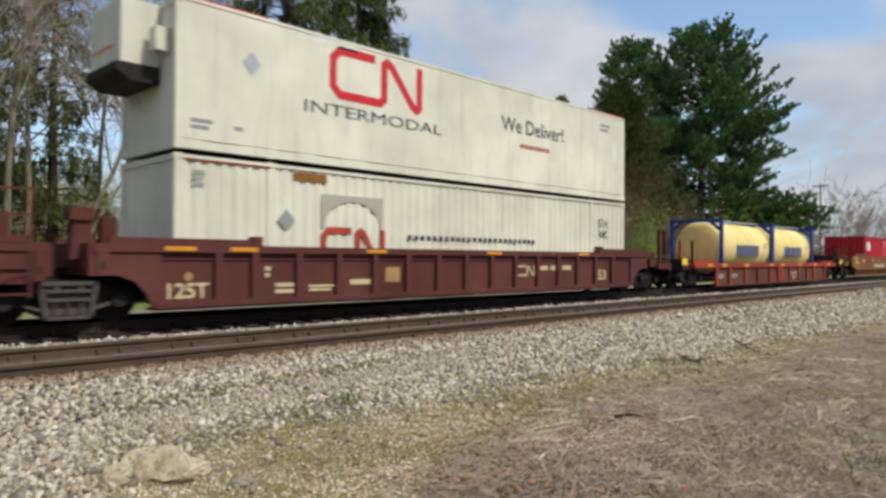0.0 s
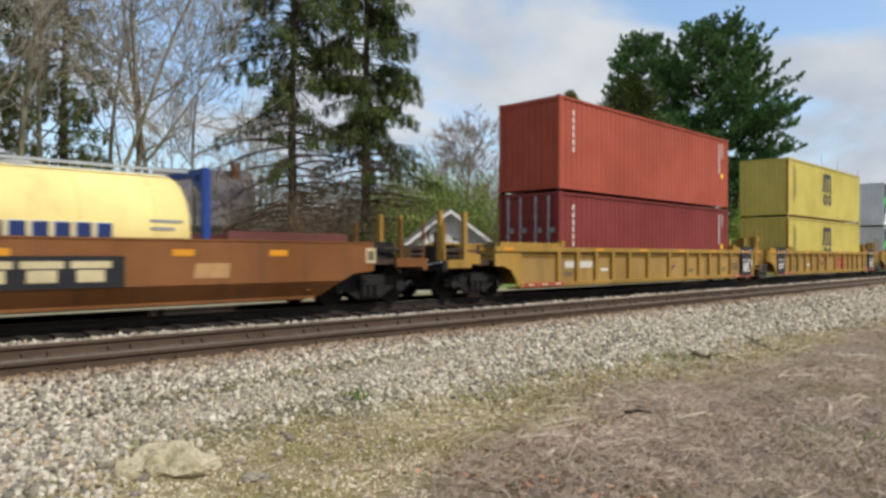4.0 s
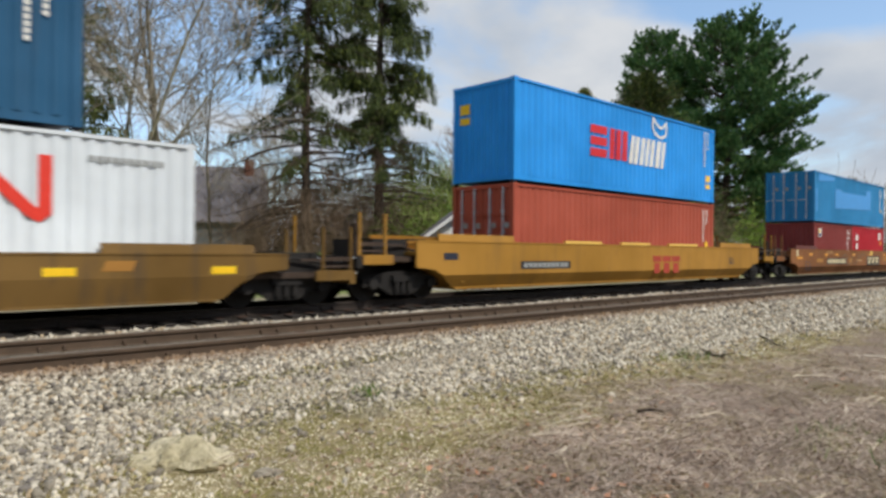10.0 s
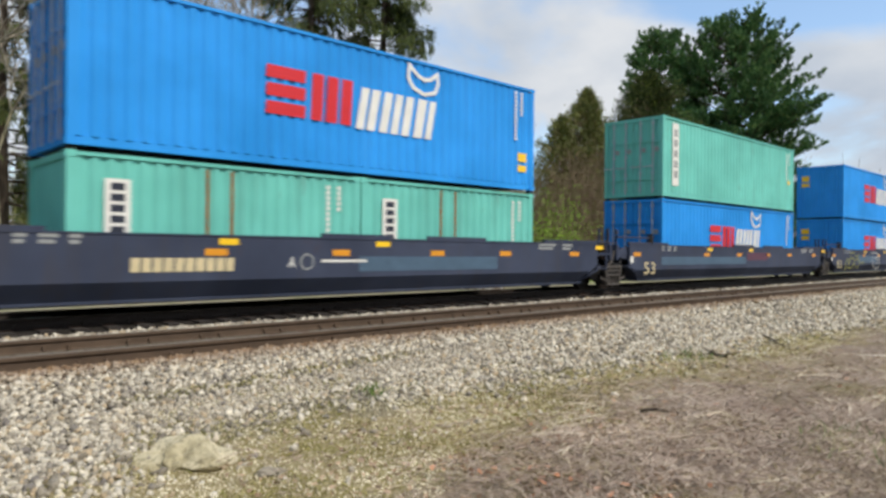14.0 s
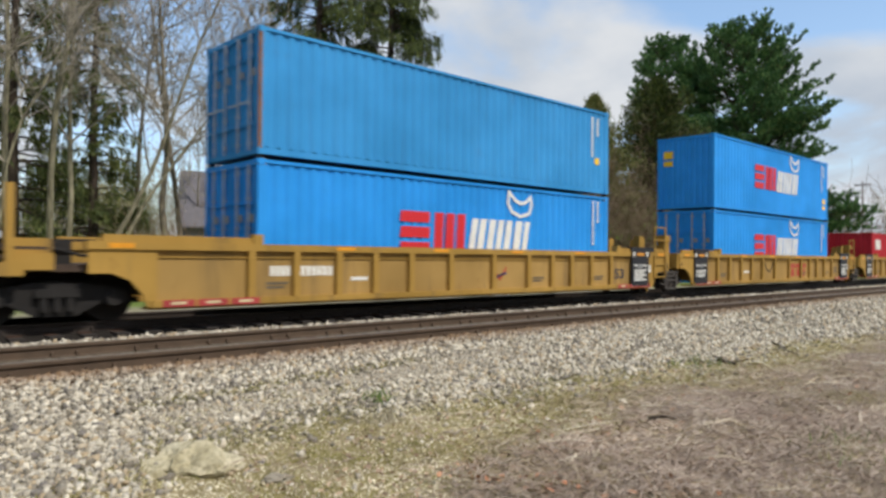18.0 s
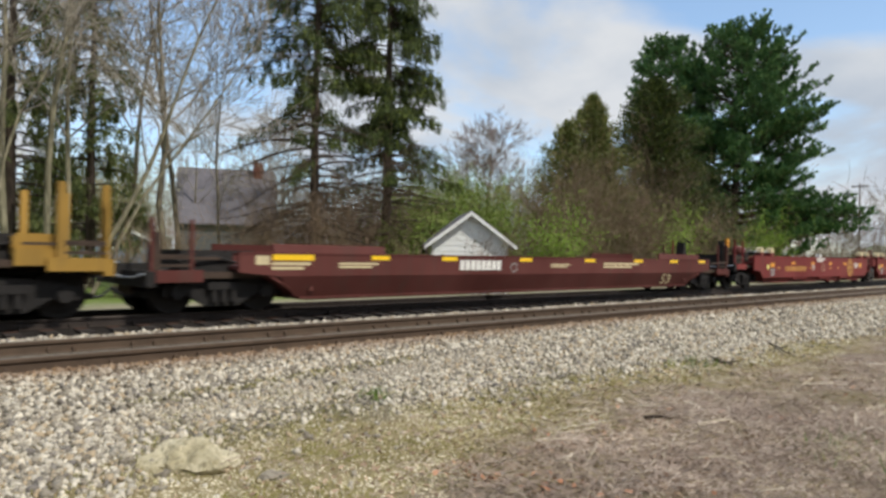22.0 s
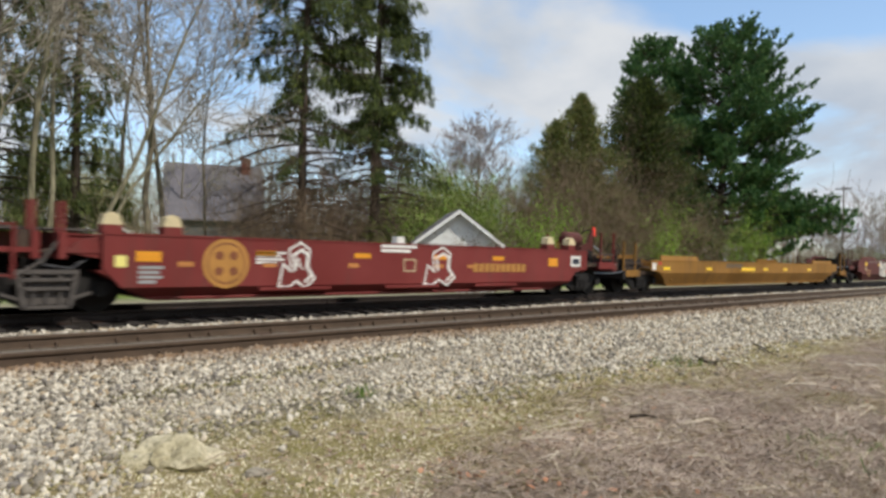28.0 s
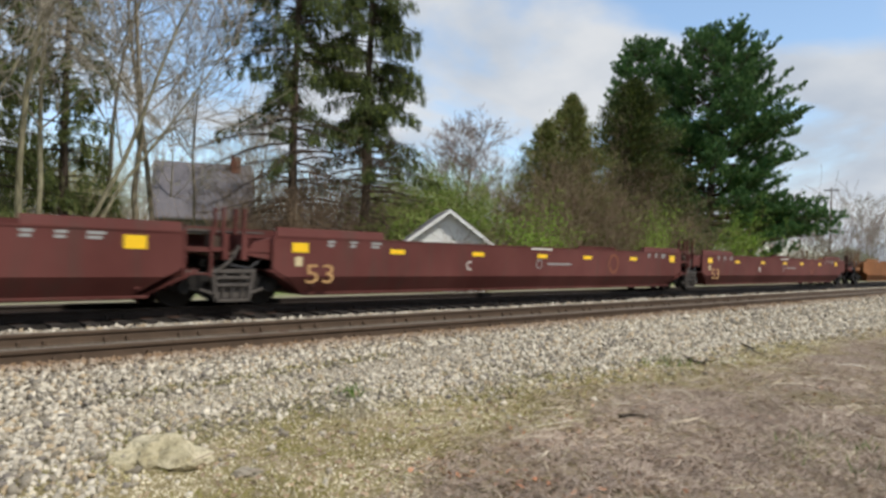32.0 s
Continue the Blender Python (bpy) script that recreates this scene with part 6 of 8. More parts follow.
# wagon 2: low orange-red wagon with tanks
def low_well(a, b):
    car = empty("well_car", "low rusty orange-red wagon that carries two tanks", "railcar", "wagons of the train")
    m, h = M["car_orange"], (b - a) / 2
    for sy in (-1, 1):
        part("deck_rail", Geo().box(-h - 0.35, h + 0.35, *sorted((sy * 1.36, sy * 1.50)), 0.86, 1.04), m, car)
        part("side_sheet", Geo().box(-7.3, 7.3, *sorted((sy * 1.38, sy * 1.41)), 0.12, 0.86), M["dull_brown"], car, "dirty side sheet")
        part("bottom_chord", Geo().box(-7.3, 7.3, *sorted((sy * 1.36, sy * 1.46)), 0.06, 0.18), M["dull_brown"], car)
        for x in (-7.25, -5.9, -4.2, -2.7, -1.2, 0.0, 0.35, 1.6, 2.9, 4.2, 5.4, 7.25):
            wide = 0.12 if x in (-7.25, -5.9, 0.0, 0.35, 5.4, 7.25) else 0.06
            part("post", Geo().box(x - wide, x + wide, *sorted((sy * 1.40, sy * 1.50)), 0.08, 0.86), m, car)
    part("well_floor", Geo().box(-7.2, 7.2, -1.36, 1.36, 0.30, 0.405), M["dull_brown"], car)
    for e in (-1, 1):
        part("deck", Geo().box(*sorted((e * 6.25, e * (h + 0.3))), -1.36, 1.36, 0.86, 0.97), m, car)
    for e in (-1, 1):
        part("end_sill", Geo().box(*sorted((e * (h + 1.35), e * (h + 1.5))), -1.45, 1.45, 0.75, 1.2), M["soot"], car)
        part("end_platform", Geo().box(*sorted((e * (h - 1.6), e * (h + 1.4))), -1.0, 1.0, 0.78, 0.95), m, car)
        part("end_deck", Geo().box(*sorted((e * (h - 1.9), e * (h + 0.2))), -1.36, 1.36, 1.04, 1.16), m, car)
        for y in (-1.36, 1.36):
            part("handrail_post", Geo().box(e * (h + 1.42) - 0.04, e * (h + 1.42) + 0.04, y - 0.04, y + 0.04, 1.2, 1.95), m, car)
        part("handrail_post", Geo().box(e * (h + 0.3) - 0.04, e * (h + 0.3) + 0.04, -1.38, -1.30, 1.0, 1.95), M["soot"], car)
        sign("warning_plate", car, *sorted((e * (h + 1.5), e * (h + 1.05))), 0.97, 1.24, -1.505, M["reflect_yellow"])
        part("plate_backing", Geo().box(*sorted((e * (h + 1.5), e * (h + 0.9))), -1.502, -1.45, 0.78, 1.26), M["soot"], car)
        add_truck(car, e * h)
        coupler(car, e * h, e)
    yellow_strips(car, [-7.95, -6.5, -4.1, -1.0, 0.5, 3.0, 5.5, 7.9], 0.96, 0.5, M["mark_orange"], -1.503, 0.12)
    number_board(car, -6.95, -6.35, 0.38, 0.58, 3, -1.412, None, "mark_grey")
    number_board(car, -5.6, -4.95, 0.40, 0.58, 5, -1.412, None, "mark_grey")
    ribbon(car, "spray_scrawl", [(1.8, 0.3), (2.1, 0.6), (2.3, 0.25), (2.6, 0.62), (2.8, 0.3), (3.2, 0.55)], 0.04, -1.412, M["mark_white"], "white sprayed scrawl")
    return place(car, (a + b) / 2, 0)


low_well(27.4, 45.4)

# wagon 3 and 9: brown plated wagons with dark name boards
for a, b, first in ((49.1, 69.2, True), (181.7, 201.7, False)):
    w = smooth_well("weathered brown plated well wagon with dark name boards", a, b, "car_brown", "free", "free", guide_key="car_maroon")
    text53(w, -8.0, 0.44, "mark_dark")
    number_board(w, -4.95, -1.78, 0.68, 1.02, 10)
    p = part("name_board", Geo().box(1.81, 4.35, Y - 0.003, Y, 0.60, 1.14), M["black_paint"], w, "dark board with cream block marks")
    tee_marks(p, 1.98, 4.2, 0.70, 1.05, Y - 0.004, M["mark_cream"])
    sign("reflector", w, -9.1, -8.35, 0.98, 1.08, Y, M["mark_orange"])
    sign("tan_plate", w, -9.15, -8.9, 1.10, 1.40, Y, M["mark_cream"])
    yellow_strips(w, [-7.2, -5.0, -3.4, -0.55, 2.4, 5.4, 7.4], 1.2, 0.42, M["mark_orange"], Y, 0.12)
    small_bars(w, -0.2, 0.3, 0.84, 0.94, Y, M["mark_tan"], 1)
    if not first:
        for x0, x1, z0, z1, tint in ((8.59, 9.63, 0.66, 1.36, "patch_gold"), (6.84, 7.32, 0.76, 0.94, "mark_tan"), (-1.3, -0.9, 0.72, 1.0, "patch_gold"), (0.1, 0.9, 0.82, 0.92, "mark_tan"), (2.4, 2.9, 1.16, 1.42, "mark_tab"), (5.2, 6.0, 0.86, 1.1, "patch_gold"), (6.3, 6.8, 1.14, 1.36, "patch_gold"), (7.6, 8.2, 1.0, 1.3, "patch_gold"), (-6.4, -5.5, 0.80, 0.98, "patch_gold")):
            sign("touched_up_patch", w, x0, x1, z0, z1, Y, M[tint], 0.06)
        sign("reflector", w, 8.6, 9.5, 0.99, 1.10, Y - 0.004, M["mark_orange"])
        sign("tan_plate", w, 9.34, 9.60, 1.12, 1.34, Y - 0.004, M["mark_cream"])
        ribbon(w, "sprayed_scrawl", [(-2.6, 1.1), (-2.0, 1.22), (-1.6, 1.05), (-2.1, 0.85), (-1.5, 0.62), (-1.0, 0.75), (-0.7, 1.15), (-0.55, 0.7), (-0.2, 0.72), (0.1, 1.2), (0.5, 1.0), (0.9, 1.25), (1.4, 1.15)], 0.05, Y - 0.004, M["mark_grime"], "faint dark sprayed scrawl")
        ribbon(w, "sprayed_scrawl", [(-5.0, 1.25), (-4.7, 1.38), (-4.5, 1.26), (-4.2, 1.36), (-4.0, 1.25)], 0.06, Y - 0.004, M["mark_tan"], "pale chalky scrawl")
    else:
        for x0, x1, z0, z1, tint in ((-6.8, -5.6, 1.0, 1.2, "mark_smear"), (-4.0, -3.4, 1.16, 1.36, "mark_smear"), (5.6, 6.3, 0.72, 1.0, "mark_tan"), (-7.6, -7.0, 1.06, 1.14, "mark_tan")):
            sign("faded_patch", w, x0, x1, z0, z1, Y, M[tint], 0.04)
    frame_plate = part("plate_rim", Geo().box(9.66, 9.94, Y - 0.006, Y, 0.98, 1.32), M["mark_cream"], w, "cream-rimmed data plate")
    sign("dark_patch", frame_plate, 9.71, 9.89, 1.04, 1.26, Y - 0.007, M["mark_grime"])

# wagons 4 to 6 and 13 to 15: ribbed yellow, three jointed units each
for s0, n in ((72.9, 0), (268.3, 1)):
    ends = [72.9, 92.2, 111.7, 131.1] if n == 0 else [268.3, 287.75, 307.2, 326.5]
    for i in range(3):
        lf, rt = ("free", "joint", "joint")[i], ("open", "open", "free")[i]
        w = rib_well("ribbed yellow well wagon with black data panels", ends[i], ends[i + 1], "car_yellow", lf, rt)
        if i < 2:
            letters("lettering", "53", 0.30, 6.16, -1.406, 0.56, M["mark_dark"], w, 0.52, bold=0.01)
        else:
            letters("lettering", "53", 0.30, 6.16, -1.406, 0.56, M["mark_dark"], w, 0.52, bold=0.01)
            small_bars(w, 3.4, 4.1, 0.62, 0.82, -1.404, M["mark_white"], 1)
            small_bars(w, 4.3, 5.0, 0.62, 0.82, -1.404, M["mark_white"], 1)
            sign("white_patch", w, 7.6, 8.0, 0.55, 0.85, -1.404, M["mark_white"])
        if i == 1:
            tee_marks(w, 0.76, 2.68, 0.46, 1.04, -1.404, M["mark_faded_red"])
            ribbon(w, "dark_scrape", [(-2.05, 1.20), (-1.9, 0.92), (-1.7, 0.74), (-1.45, 0.70), (-1.25, 0.86), (-1.1, 1.15)], 0.07, -1.404, M["soot"], "dark oily scrape")
        if i == 0:
            blocks(w, "block_mark", -5.96, -5.49, 0.78, 0.98, -1.404, M["mark_white"], 4)
            blocks(w, "block_mark", -5.26, -4.46, 0.78, 0.98, -1.404, M["mark_white"], 6)
            ribbon(w, "spray_scrawl", [(0.5, 0.9), (0.8, 0.62), (1.05, 0.92)], 0.06, -1.404, M["mark_faded_red"])
            ribbon(w, "spray_scrawl", [(0.5, 0.64), (1.05, 0.78)], 0.06, -1.404, M["mark_navy"])

# wagon 7: low brown-yellow
w = smooth_well("low dirty brown-yellow plated well wagon with yellow reflectors", 134.7, 155.0, "car_gold_old", "free", "free", 1.12, 0.68, 0.24, toe=1.37)
yellow_strips(w, [-8.78, -5.73, -3.0, 0.0, 2.75, 5.75, 8.6], 0.80, 0.5, M["reflect_yellow"], Y, 0.14)
for x0, x1, z0, z1 in ((-2.4, -1.6, 0.84, 1.02), (2.9, 3.4, 0.88, 1.04), (6.4, 6.9, 0.80, 0.98)):
    sign("faded_patch", w, x0, x1, z0, z1, Y, M["patch_gold"], 0.08)
for k in range(3):
    pts = [(-7.5 + 0.75 * k + 0.36 * math.cos(a * 0.55 + k), 0.88 + 0.19 * math.sin(a * 0.55 + 2 * k)) for a in range(9)]
    ribbon(w, "sprayed_scrawl", pts, 0.025, Y - 0.004, M["mark_grime"], "faint dark sprayed loop")

# wagon 8: golden yellow
w = smooth_well("golden yellow plated well wagon with raised top tabs", 158.2, 178.3, "car_gold", "free", "free")
number_board(w, -6.05, -3.75, 0.72, 0.94, 10, ink="mark_grey")
tee_marks(w, 1.0, 3.0, 0.50, 1.10, Y, M["mark_faded_red"])
letters("lettering", "53", 0.26, 7.0, Y - 0.003, 0.78, M["mark_dark"], w, 0.4)
for x0, x1 in ((-4.0, -2.1), (-0.95, 0.85), (2.15, 4.3)):
    part("top_tab", Geo().box(x0, x1, -1.46, -1.38, 1.46, 1.54), M["mark_tab"], w, "pale yellow container tab")
sign("dark_patch", w, -9.0, -8.5, 0.98, 1.16, Y, M["mark_dark"])

# wagons 10 to 12: dark blue, jointed
ends = [205.6, 225.7, 245.2, 264.1]
for i in range(3):
    w = smooth_well("dark blue plated well wagon with cream stencils", ends[i], ends[i + 1], "car_navy", ("free", "joint", "joint")[i], ("open", "open", "free")[i], guides=False)
    text53(w, -8.05, 0.46, "mark_cream", 0.40)
    sign("white_patch", w, -8.9, -8.72, 0.84, 1.06, Y, M["mark_white"])
    yellow_strips(w, [-8.5, -3.5, -0.65, 2.2, 4.7, 7.8], 1.13, 0.45, M["mark_orange"], Y, 0.13)
    yellow_strips(w, [-3.25, 0.5, 9.1], 1.33, 0.4, M["reflect_yellow"], Y, 0.12)
    for x0, x1 in ((-6.86, -6.66), (-6.5, -6.2), (-6.05, -5.85), (6.1, 6.9), (7.2, 7.7)):
        small_bars(w, x0, x1, 1.22, 1.42, Y, M["mark_grey"], 2)
    for x0, x1 in ((-9.0, -6.4), (-1.13, 0.78), (1.9, 3.94), (6.4, 9.0)):
        part("top_tab", Geo().box(x0, x1, -1.46, -1.38, 1.46, 1.54), M["car_navy"], w, "raised container tab")
    part("tie_bar", Geo().box(-9.6, -7.6, -1.42, -1.36, 1.66, 1.72), M["car_navy"], w)
    part("tie_knob", Geo().cyl((-7.55, -1.39, 1.46), (-7.55, -1.39, 1.82), 0.11, 10), M["soot"], w)
    if i == 0:
        number_board(w, -5.19, -3.01, 0.77, 1.02, 10, board=None)
        sign("pale_patch", w, -0.17, 4.38, 0.72, 1.05, Y, M["mark_slate"])
        k = -2.56
    elif i == 1:
        sign("pale_patch", w, -6.9, 0.0, 0.76, 1.05, Y, M["mark_slate"])
        sign("red_patch", w, 0.1, 2.2, 0.90, 1.22, Y, M["mark_smear"])
        k = 3.0
    else:
        number_board(w, 2.51, 4.79, 0.78, 1.04, 10, board=None)
        sign("pale_patch", w, -4.6, -1.2, 0.72, 1.12, Y, M["mark_slate"])
        ribbon(w, "spray_outline", [(-2.0, 0.6), (-2.05, 1.25), (-1.9, 1.32), (-1.2, 1.3), (-0.6, 1.05), (-0.55, 0.7), (-0.8, 0.42), (-1.3, 0.36), (-1.7, 0.5), (-2.0, 0.6)], 0.03, Y - 0.004, M["mark_white"], "white sprayed outline")
        ribbon(w, "spray_outline", [(-1.75, 0.95), (-1.5, 1.05), (-1.3, 0.92), (-1.1, 1.06), (-0.85, 0.95), (-1.0, 0.72), (-1.4, 0.62)], 0.025, Y - 0.004, M["mark_white"])
        ribbon(w, "spray_outline", [(-6.9, 0.35), (-6.5, 0.95), (-6.1, 0.6), (-5.9, 1.2), (-5.4, 1.35), (-4.9, 1.05), (-4.6, 1.2), (-4.4, 0.6), (-4.8, 0.4), (-5.3, 0.75), (-5.8, 0.4), (-6.3, 0.5), (-6.9, 0.35)], 0.05, Y - 0.004, M["mark_lime"], "olive sprayed outline")
        ribbon(w, "spray_outline", [(-6.2, 0.8), (-5.6, 1.0), (-5.1, 0.85), (-4.7, 0.95), (-4.2, 0.7), (-3.4, 0.75)], 0.05, Y - 0.004, M["mark_lime"])
        k = 1.1
    if i != 1:
        disc(w, "stencil_disc", k + 1.05, 0.94, 0.17, 0.17, Y, M["mark_grey"], inner=0.8)
        letters("lettering", "AB"[i > 0], 0.22, k + 0.6, Y - 0.003, 0.82, M["mark_white"], w, 0.18)
        small_bars(w, k + 1.4, k + 2.6, 0.90, 0.98, Y - 0.003, M["mark_white"], 1)

# wagon 16: low maroon
w = smooth_well("low dark maroon plated well wagon with bright yellow reflectors", 330.2, 349.7, "car_maroon_dark", "free", "free", 1.20, 0.72, 0.27)
yellow_strips(w, [-8.4], 1.11, 0.97, M["reflect_yellow"], Y, 0.14)
yellow_strips(w, [-6.16, -4.0, -1.1, 1.9, 4.62, 6.95, 9.0], 1.12, 0.52, M["reflect_yellow"], Y, 0.12)
sign("tan_plate", w, -9.25, -8.95, 0.95, 1.13, Y, M["mark_cream"])
number_board(w, -3.74, -2.02, 0.83, 1.08, 8, board=None, ink="mark_white")
disc(w, "stencil_disc", -1.6, 0.9, 0.13, 0.13, Y, M["mark_grey"], inner=0.8)
for x0, x1, z0, z1, n in ((-7.3, -6.2, 0.86, 1.0, 2), (0.0, 0.9, 0.88, 1.0, 2), (2.6, 4.6, 0.86, 1.04, 2), (-8.9, -8.0, 0.82, 1.0, 2)):
    small_bars(w, x0, x1, z0, z1, Y, M["mark_cream"], n)
t53 = letters("lettering", "53", 0.34, 6.2, -1.325, 0.34, M["mark_cream"], w, 0.6)
t53.rotation_euler = (radians(20.8), 0, 0)
part("brake_stand", Geo().prism([(9.36, 1.2), (9.70, 1.2), (9.62, 1.56), (9.58, 1.86), (9.44, 1.86), (9.42, 1.56)], "y", -0.5, -0.2), M["soot"], w, "dark brake stand")
part("brake_wheel", Geo().tube([(9.74, -0.35 + 0.25 * math.cos(k * math.pi / 8), 1.72 + 0.25 * math.sin(k * math.pi / 8)) for k in range(17)], [0.02] * 17), M["soot"], w, "dark hand brake wheel")

# wagons 17 to 21: red, five jointed units
ends = [353.4, 369.5, 384.9, 400.3, 415.7, 430.9]
for i in range(5):
    w = smooth_well("red plated well wagon with gold disc and cream cones", ends[i], ends[i + 1], "car_red", "free" if i == 0 else "joint", "free" if i == 4 else "open", 1.41, 0.46, 0.27, cones=True, guides=False)
    c0 = (ends[i] + ends[i + 1]) / 2
    h = (ends[i + 1] - ends[i]) / 2
    cx = 4.1 if i < 4 else -4.55
    d = disc(w, "gold_disc", cx, 0.90, 0.48, 0.48, Y, M["mark_gold"], label="gold round emblem")
    disc(d, "disc_ring", cx, 0.90, 0.40, 0.40, Y - 0.004, M["mark_gold_dark"], inner=0.92)
    for sx in (-1, 1):
        for sz in (-1, 1):
            disc(d, "disc_spot", cx + sx * 0.15, 0.90 + sz * 0.15, 0.09, 0.09, Y - 0.004, M["mark_gold_dark"], 12)
    small_bars(w, cx + 0.62, cx + 1.3, 0.88, 1.14, Y, M["mark_white"], 4)
    sign("reflector", w, 5.5, 5.95, 0.90, 1.14, Y, M["mark_orange"])
    sign("reflector", w, -6.25, -5.8, 0.92, 1.10, Y, M["mark_orange"])
    sign("pale_label", w, -6.6, -6.4, 0.82, 1.02, Y, M["mark_lemon"])
    yellow_strips(w, [-3.7, -1.28, 1.13, 3.3], 1.10, 0.46, M["mark_orange"], Y, 0.11)
    yellow_strips(w, [-5.35, -3.62, -1.53, 1.1, 2.25], 0.88, 0.3, M["mark_orange_dull"], Y, 0.09)
    small_bars(w, -0.76, 0.34, 1.16, 1.37, Y, M["mark_white"], 2)
    letters("lettering", "ABCDE"[(1, 2, 3, 4, 0)[i]], 0.26, -1.3 if i == 0 else -3.05, Y - 0.003, 0.78, M["mark_white"], w, 0.2)
    small_bars(w, -6.2, -5.75, 0.5, 0.84, Y, M["mark_grey"], 4)
    ribbon(w, "stencil_frame", [(-0.05, 0.76), (0.3, 0.76), (0.3, 1.03), (-0.05, 1.03), (-0.05, 0.76)], 0.025, Y, M["mark_cream"])
    if i in (0, 4):
        number_board(w, *((-4.77, -1.99) if i == 0 else (2.2, 4.6)), 0.74, 0.96, 10, board=None, ink="mark_gold")
    if i == 4:
        for x0, sc in ((-3.4, 0.9), (0.6, 1.1)):
            pts = [(0.0, 0.45), (0.1, 0.9), (0.3, 0.75), (0.25, 1.2), (0.55, 1.35), (0.8, 1.2), (0.75, 0.85), (0.95, 0.6), (0.7, 0.4), (0.45, 0.55), (0.25, 0.42), (0.0, 0.45)]
            ribbon(w, "spray_outline", [(x0 + sc * a, b) for a, b in pts], 0.045, Y - 0.004, M["mark_white"], "white sprayed figure outline")
            ribbon(w, "spray_outline", [(x0 + sc * (0.2 + 0.7 * a), 0.25 + 0.7 * b) for a, b in pts[2:9]], 0.06, Y - 0.004, M["mark_white"])
        part("air_tank", Geo().lathe([(0, 0.12), (0.05, 0.20), (0.12, 0.24), (0.72, 0.24), (0.80, 0.20), (0.84, 0.12)], (6.85, -0.95, 1.74), (1, 0, 0), 20), M["car_maroon"], w, "maroon air reservoir", True)
        part("tank_saddle", Geo().box(7.0, 7.1, -1.12, -0.75, 1.40, 1.62).box(7.42, 7.52, -1.12, -0.75, 1.40, 1.62), M["car_maroon"], w)
        part("brake_gusset", Geo().prism([(7.45, 1.40), (8.12, 1.40), (8.12, 2.08), (8.02, 2.08), (7.85, 1.66), (7.45, 1.52)], "y", -1.22, -1.16), M["car_maroon_dark"], w)
        part("brake_wheel", Geo().tube([(8.30, -0.85 + 0.26 * math.cos(k * math.pi / 8), 1.82 + 0.26 * math.sin(k * math.pi / 8)) for k in range(17)], [0.02] * 17), M["soot"], w, "dark hand brake wheel")
        part("marker_flap", Geo().prism([(8.28, 1.86), (8.50, 1.90), (8.46, 2.16), (8.34, 2.20)], "y", -1.06, -1.03), M["mark_orange_red"], w, "faded orange flap")
        part("stay_bar", Geo().tube([(8.12, -1.25, 1.56), (8.80, -1.25, 1.22)], [0.03] * 2), M["rod_steel"], w, "pale steel stay")
        sign("white_plate", w, 6.6, 7.1, 0.9, 1.22, Y, M["mark_white"])
        sign("dark_patch", w, 6.68, 7.02, 0.97, 1.14, Y - 0.004, M["mark_dark"])
    if i == 0:
        g = -h - 0.75
        part("brake_stand", Geo().prism([(g - 0.22, 1.2), (g + 0.34, 1.2), (g + 0.20, 1.58), (g + 0.10, 2.0), (g - 0.12, 2.0), (g - 0.16, 1.6)], "y", -0.62, -0.36), M["soot"], w, "dark brake stand")
        part("brake_wheel", Geo().tube([(g - 0.28, -0.45 + 0.26 * math.cos(k * math.pi / 8), 1.70 + 0.26 * math.sin(k * math.pi / 8)) for k in range(17)], [0.02] * 17), M["soot"], w, "dark hand brake wheel")
        part("marker", Geo().box(g, g + 0.22, -0.70, -0.62, 1.74, 2.08), M["mark_orange"], w, "bright orange marker flag")
        part("air_tank", Geo().lathe([(0, 0.10), (0.05, 0.18), (0.12, 0.22), (0.58, 0.22), (0.66, 0.18), (0.70, 0.10)], (g + 0.42, -0.85, 1.58), (1, 0, 0), 18), M["car_maroon"], w, "maroon air reservoir", True)
        part("tank_saddle", Geo().box(g + 0.54, g + 0.62, -1.0, -0.7, 1.14, 1.42).box(g + 0.88, g + 0.96, -1.0, -0.7, 1.14, 1.42), M["car_maroon_dark"], w)
        part("walkway", Geo().box(-h + 0.50, -h + 2.3, -1.30, -0.95, 1.56, 1.61), M["rod_steel"], w, "worn steel walkway plate")
        for bx in (0.55, 1.3, 2.1):
            part("walkway_bracket", Geo().prism([(-h + bx, 1.40), (-h + bx + 0.16, 1.40), (-h + bx + 0.10, 1.56), (-h + bx, 1.56)], "y", -1.26, -1.0), M["soot"], w)
        part("valve_box", Geo().box(-h + 0.02, -h + 0.34, -1.12, -0.8, 1.14, 1.52).box(-h + 0.08, -h + 0.28, -1.15, -1.12, 1.2, 1.44), M["soot"], w, "dark valve box")

# wagon 22: low golden
w = smooth_well("low golden yellow plated well wagon running empty", 434.5, 454.6, "car_gold_dull", "free", "free", 1.16, 0.70, 0.27)
yellow_strips(w, [-8.78, -5.43, 0.15, 2.5, 5.68], 0.86, 0.5, M["reflect_yellow"], Y, 0.11)
sign("reflector", w, -2.4, -1.0, 0.78, 0.93, Y, M["reflect_yellow"])
sign("white_patch", w, -9.8, -9.55, 0.82, 1.06, Y, M["mark_white"])
sign("red_patch", w, -9.35, -9.18, 1.0, 1.1, Y, M["mark_red"])
number_board(w, -4.0, -2.2, 0.92, 1.08, 9, board=None, ink="mark_grime")

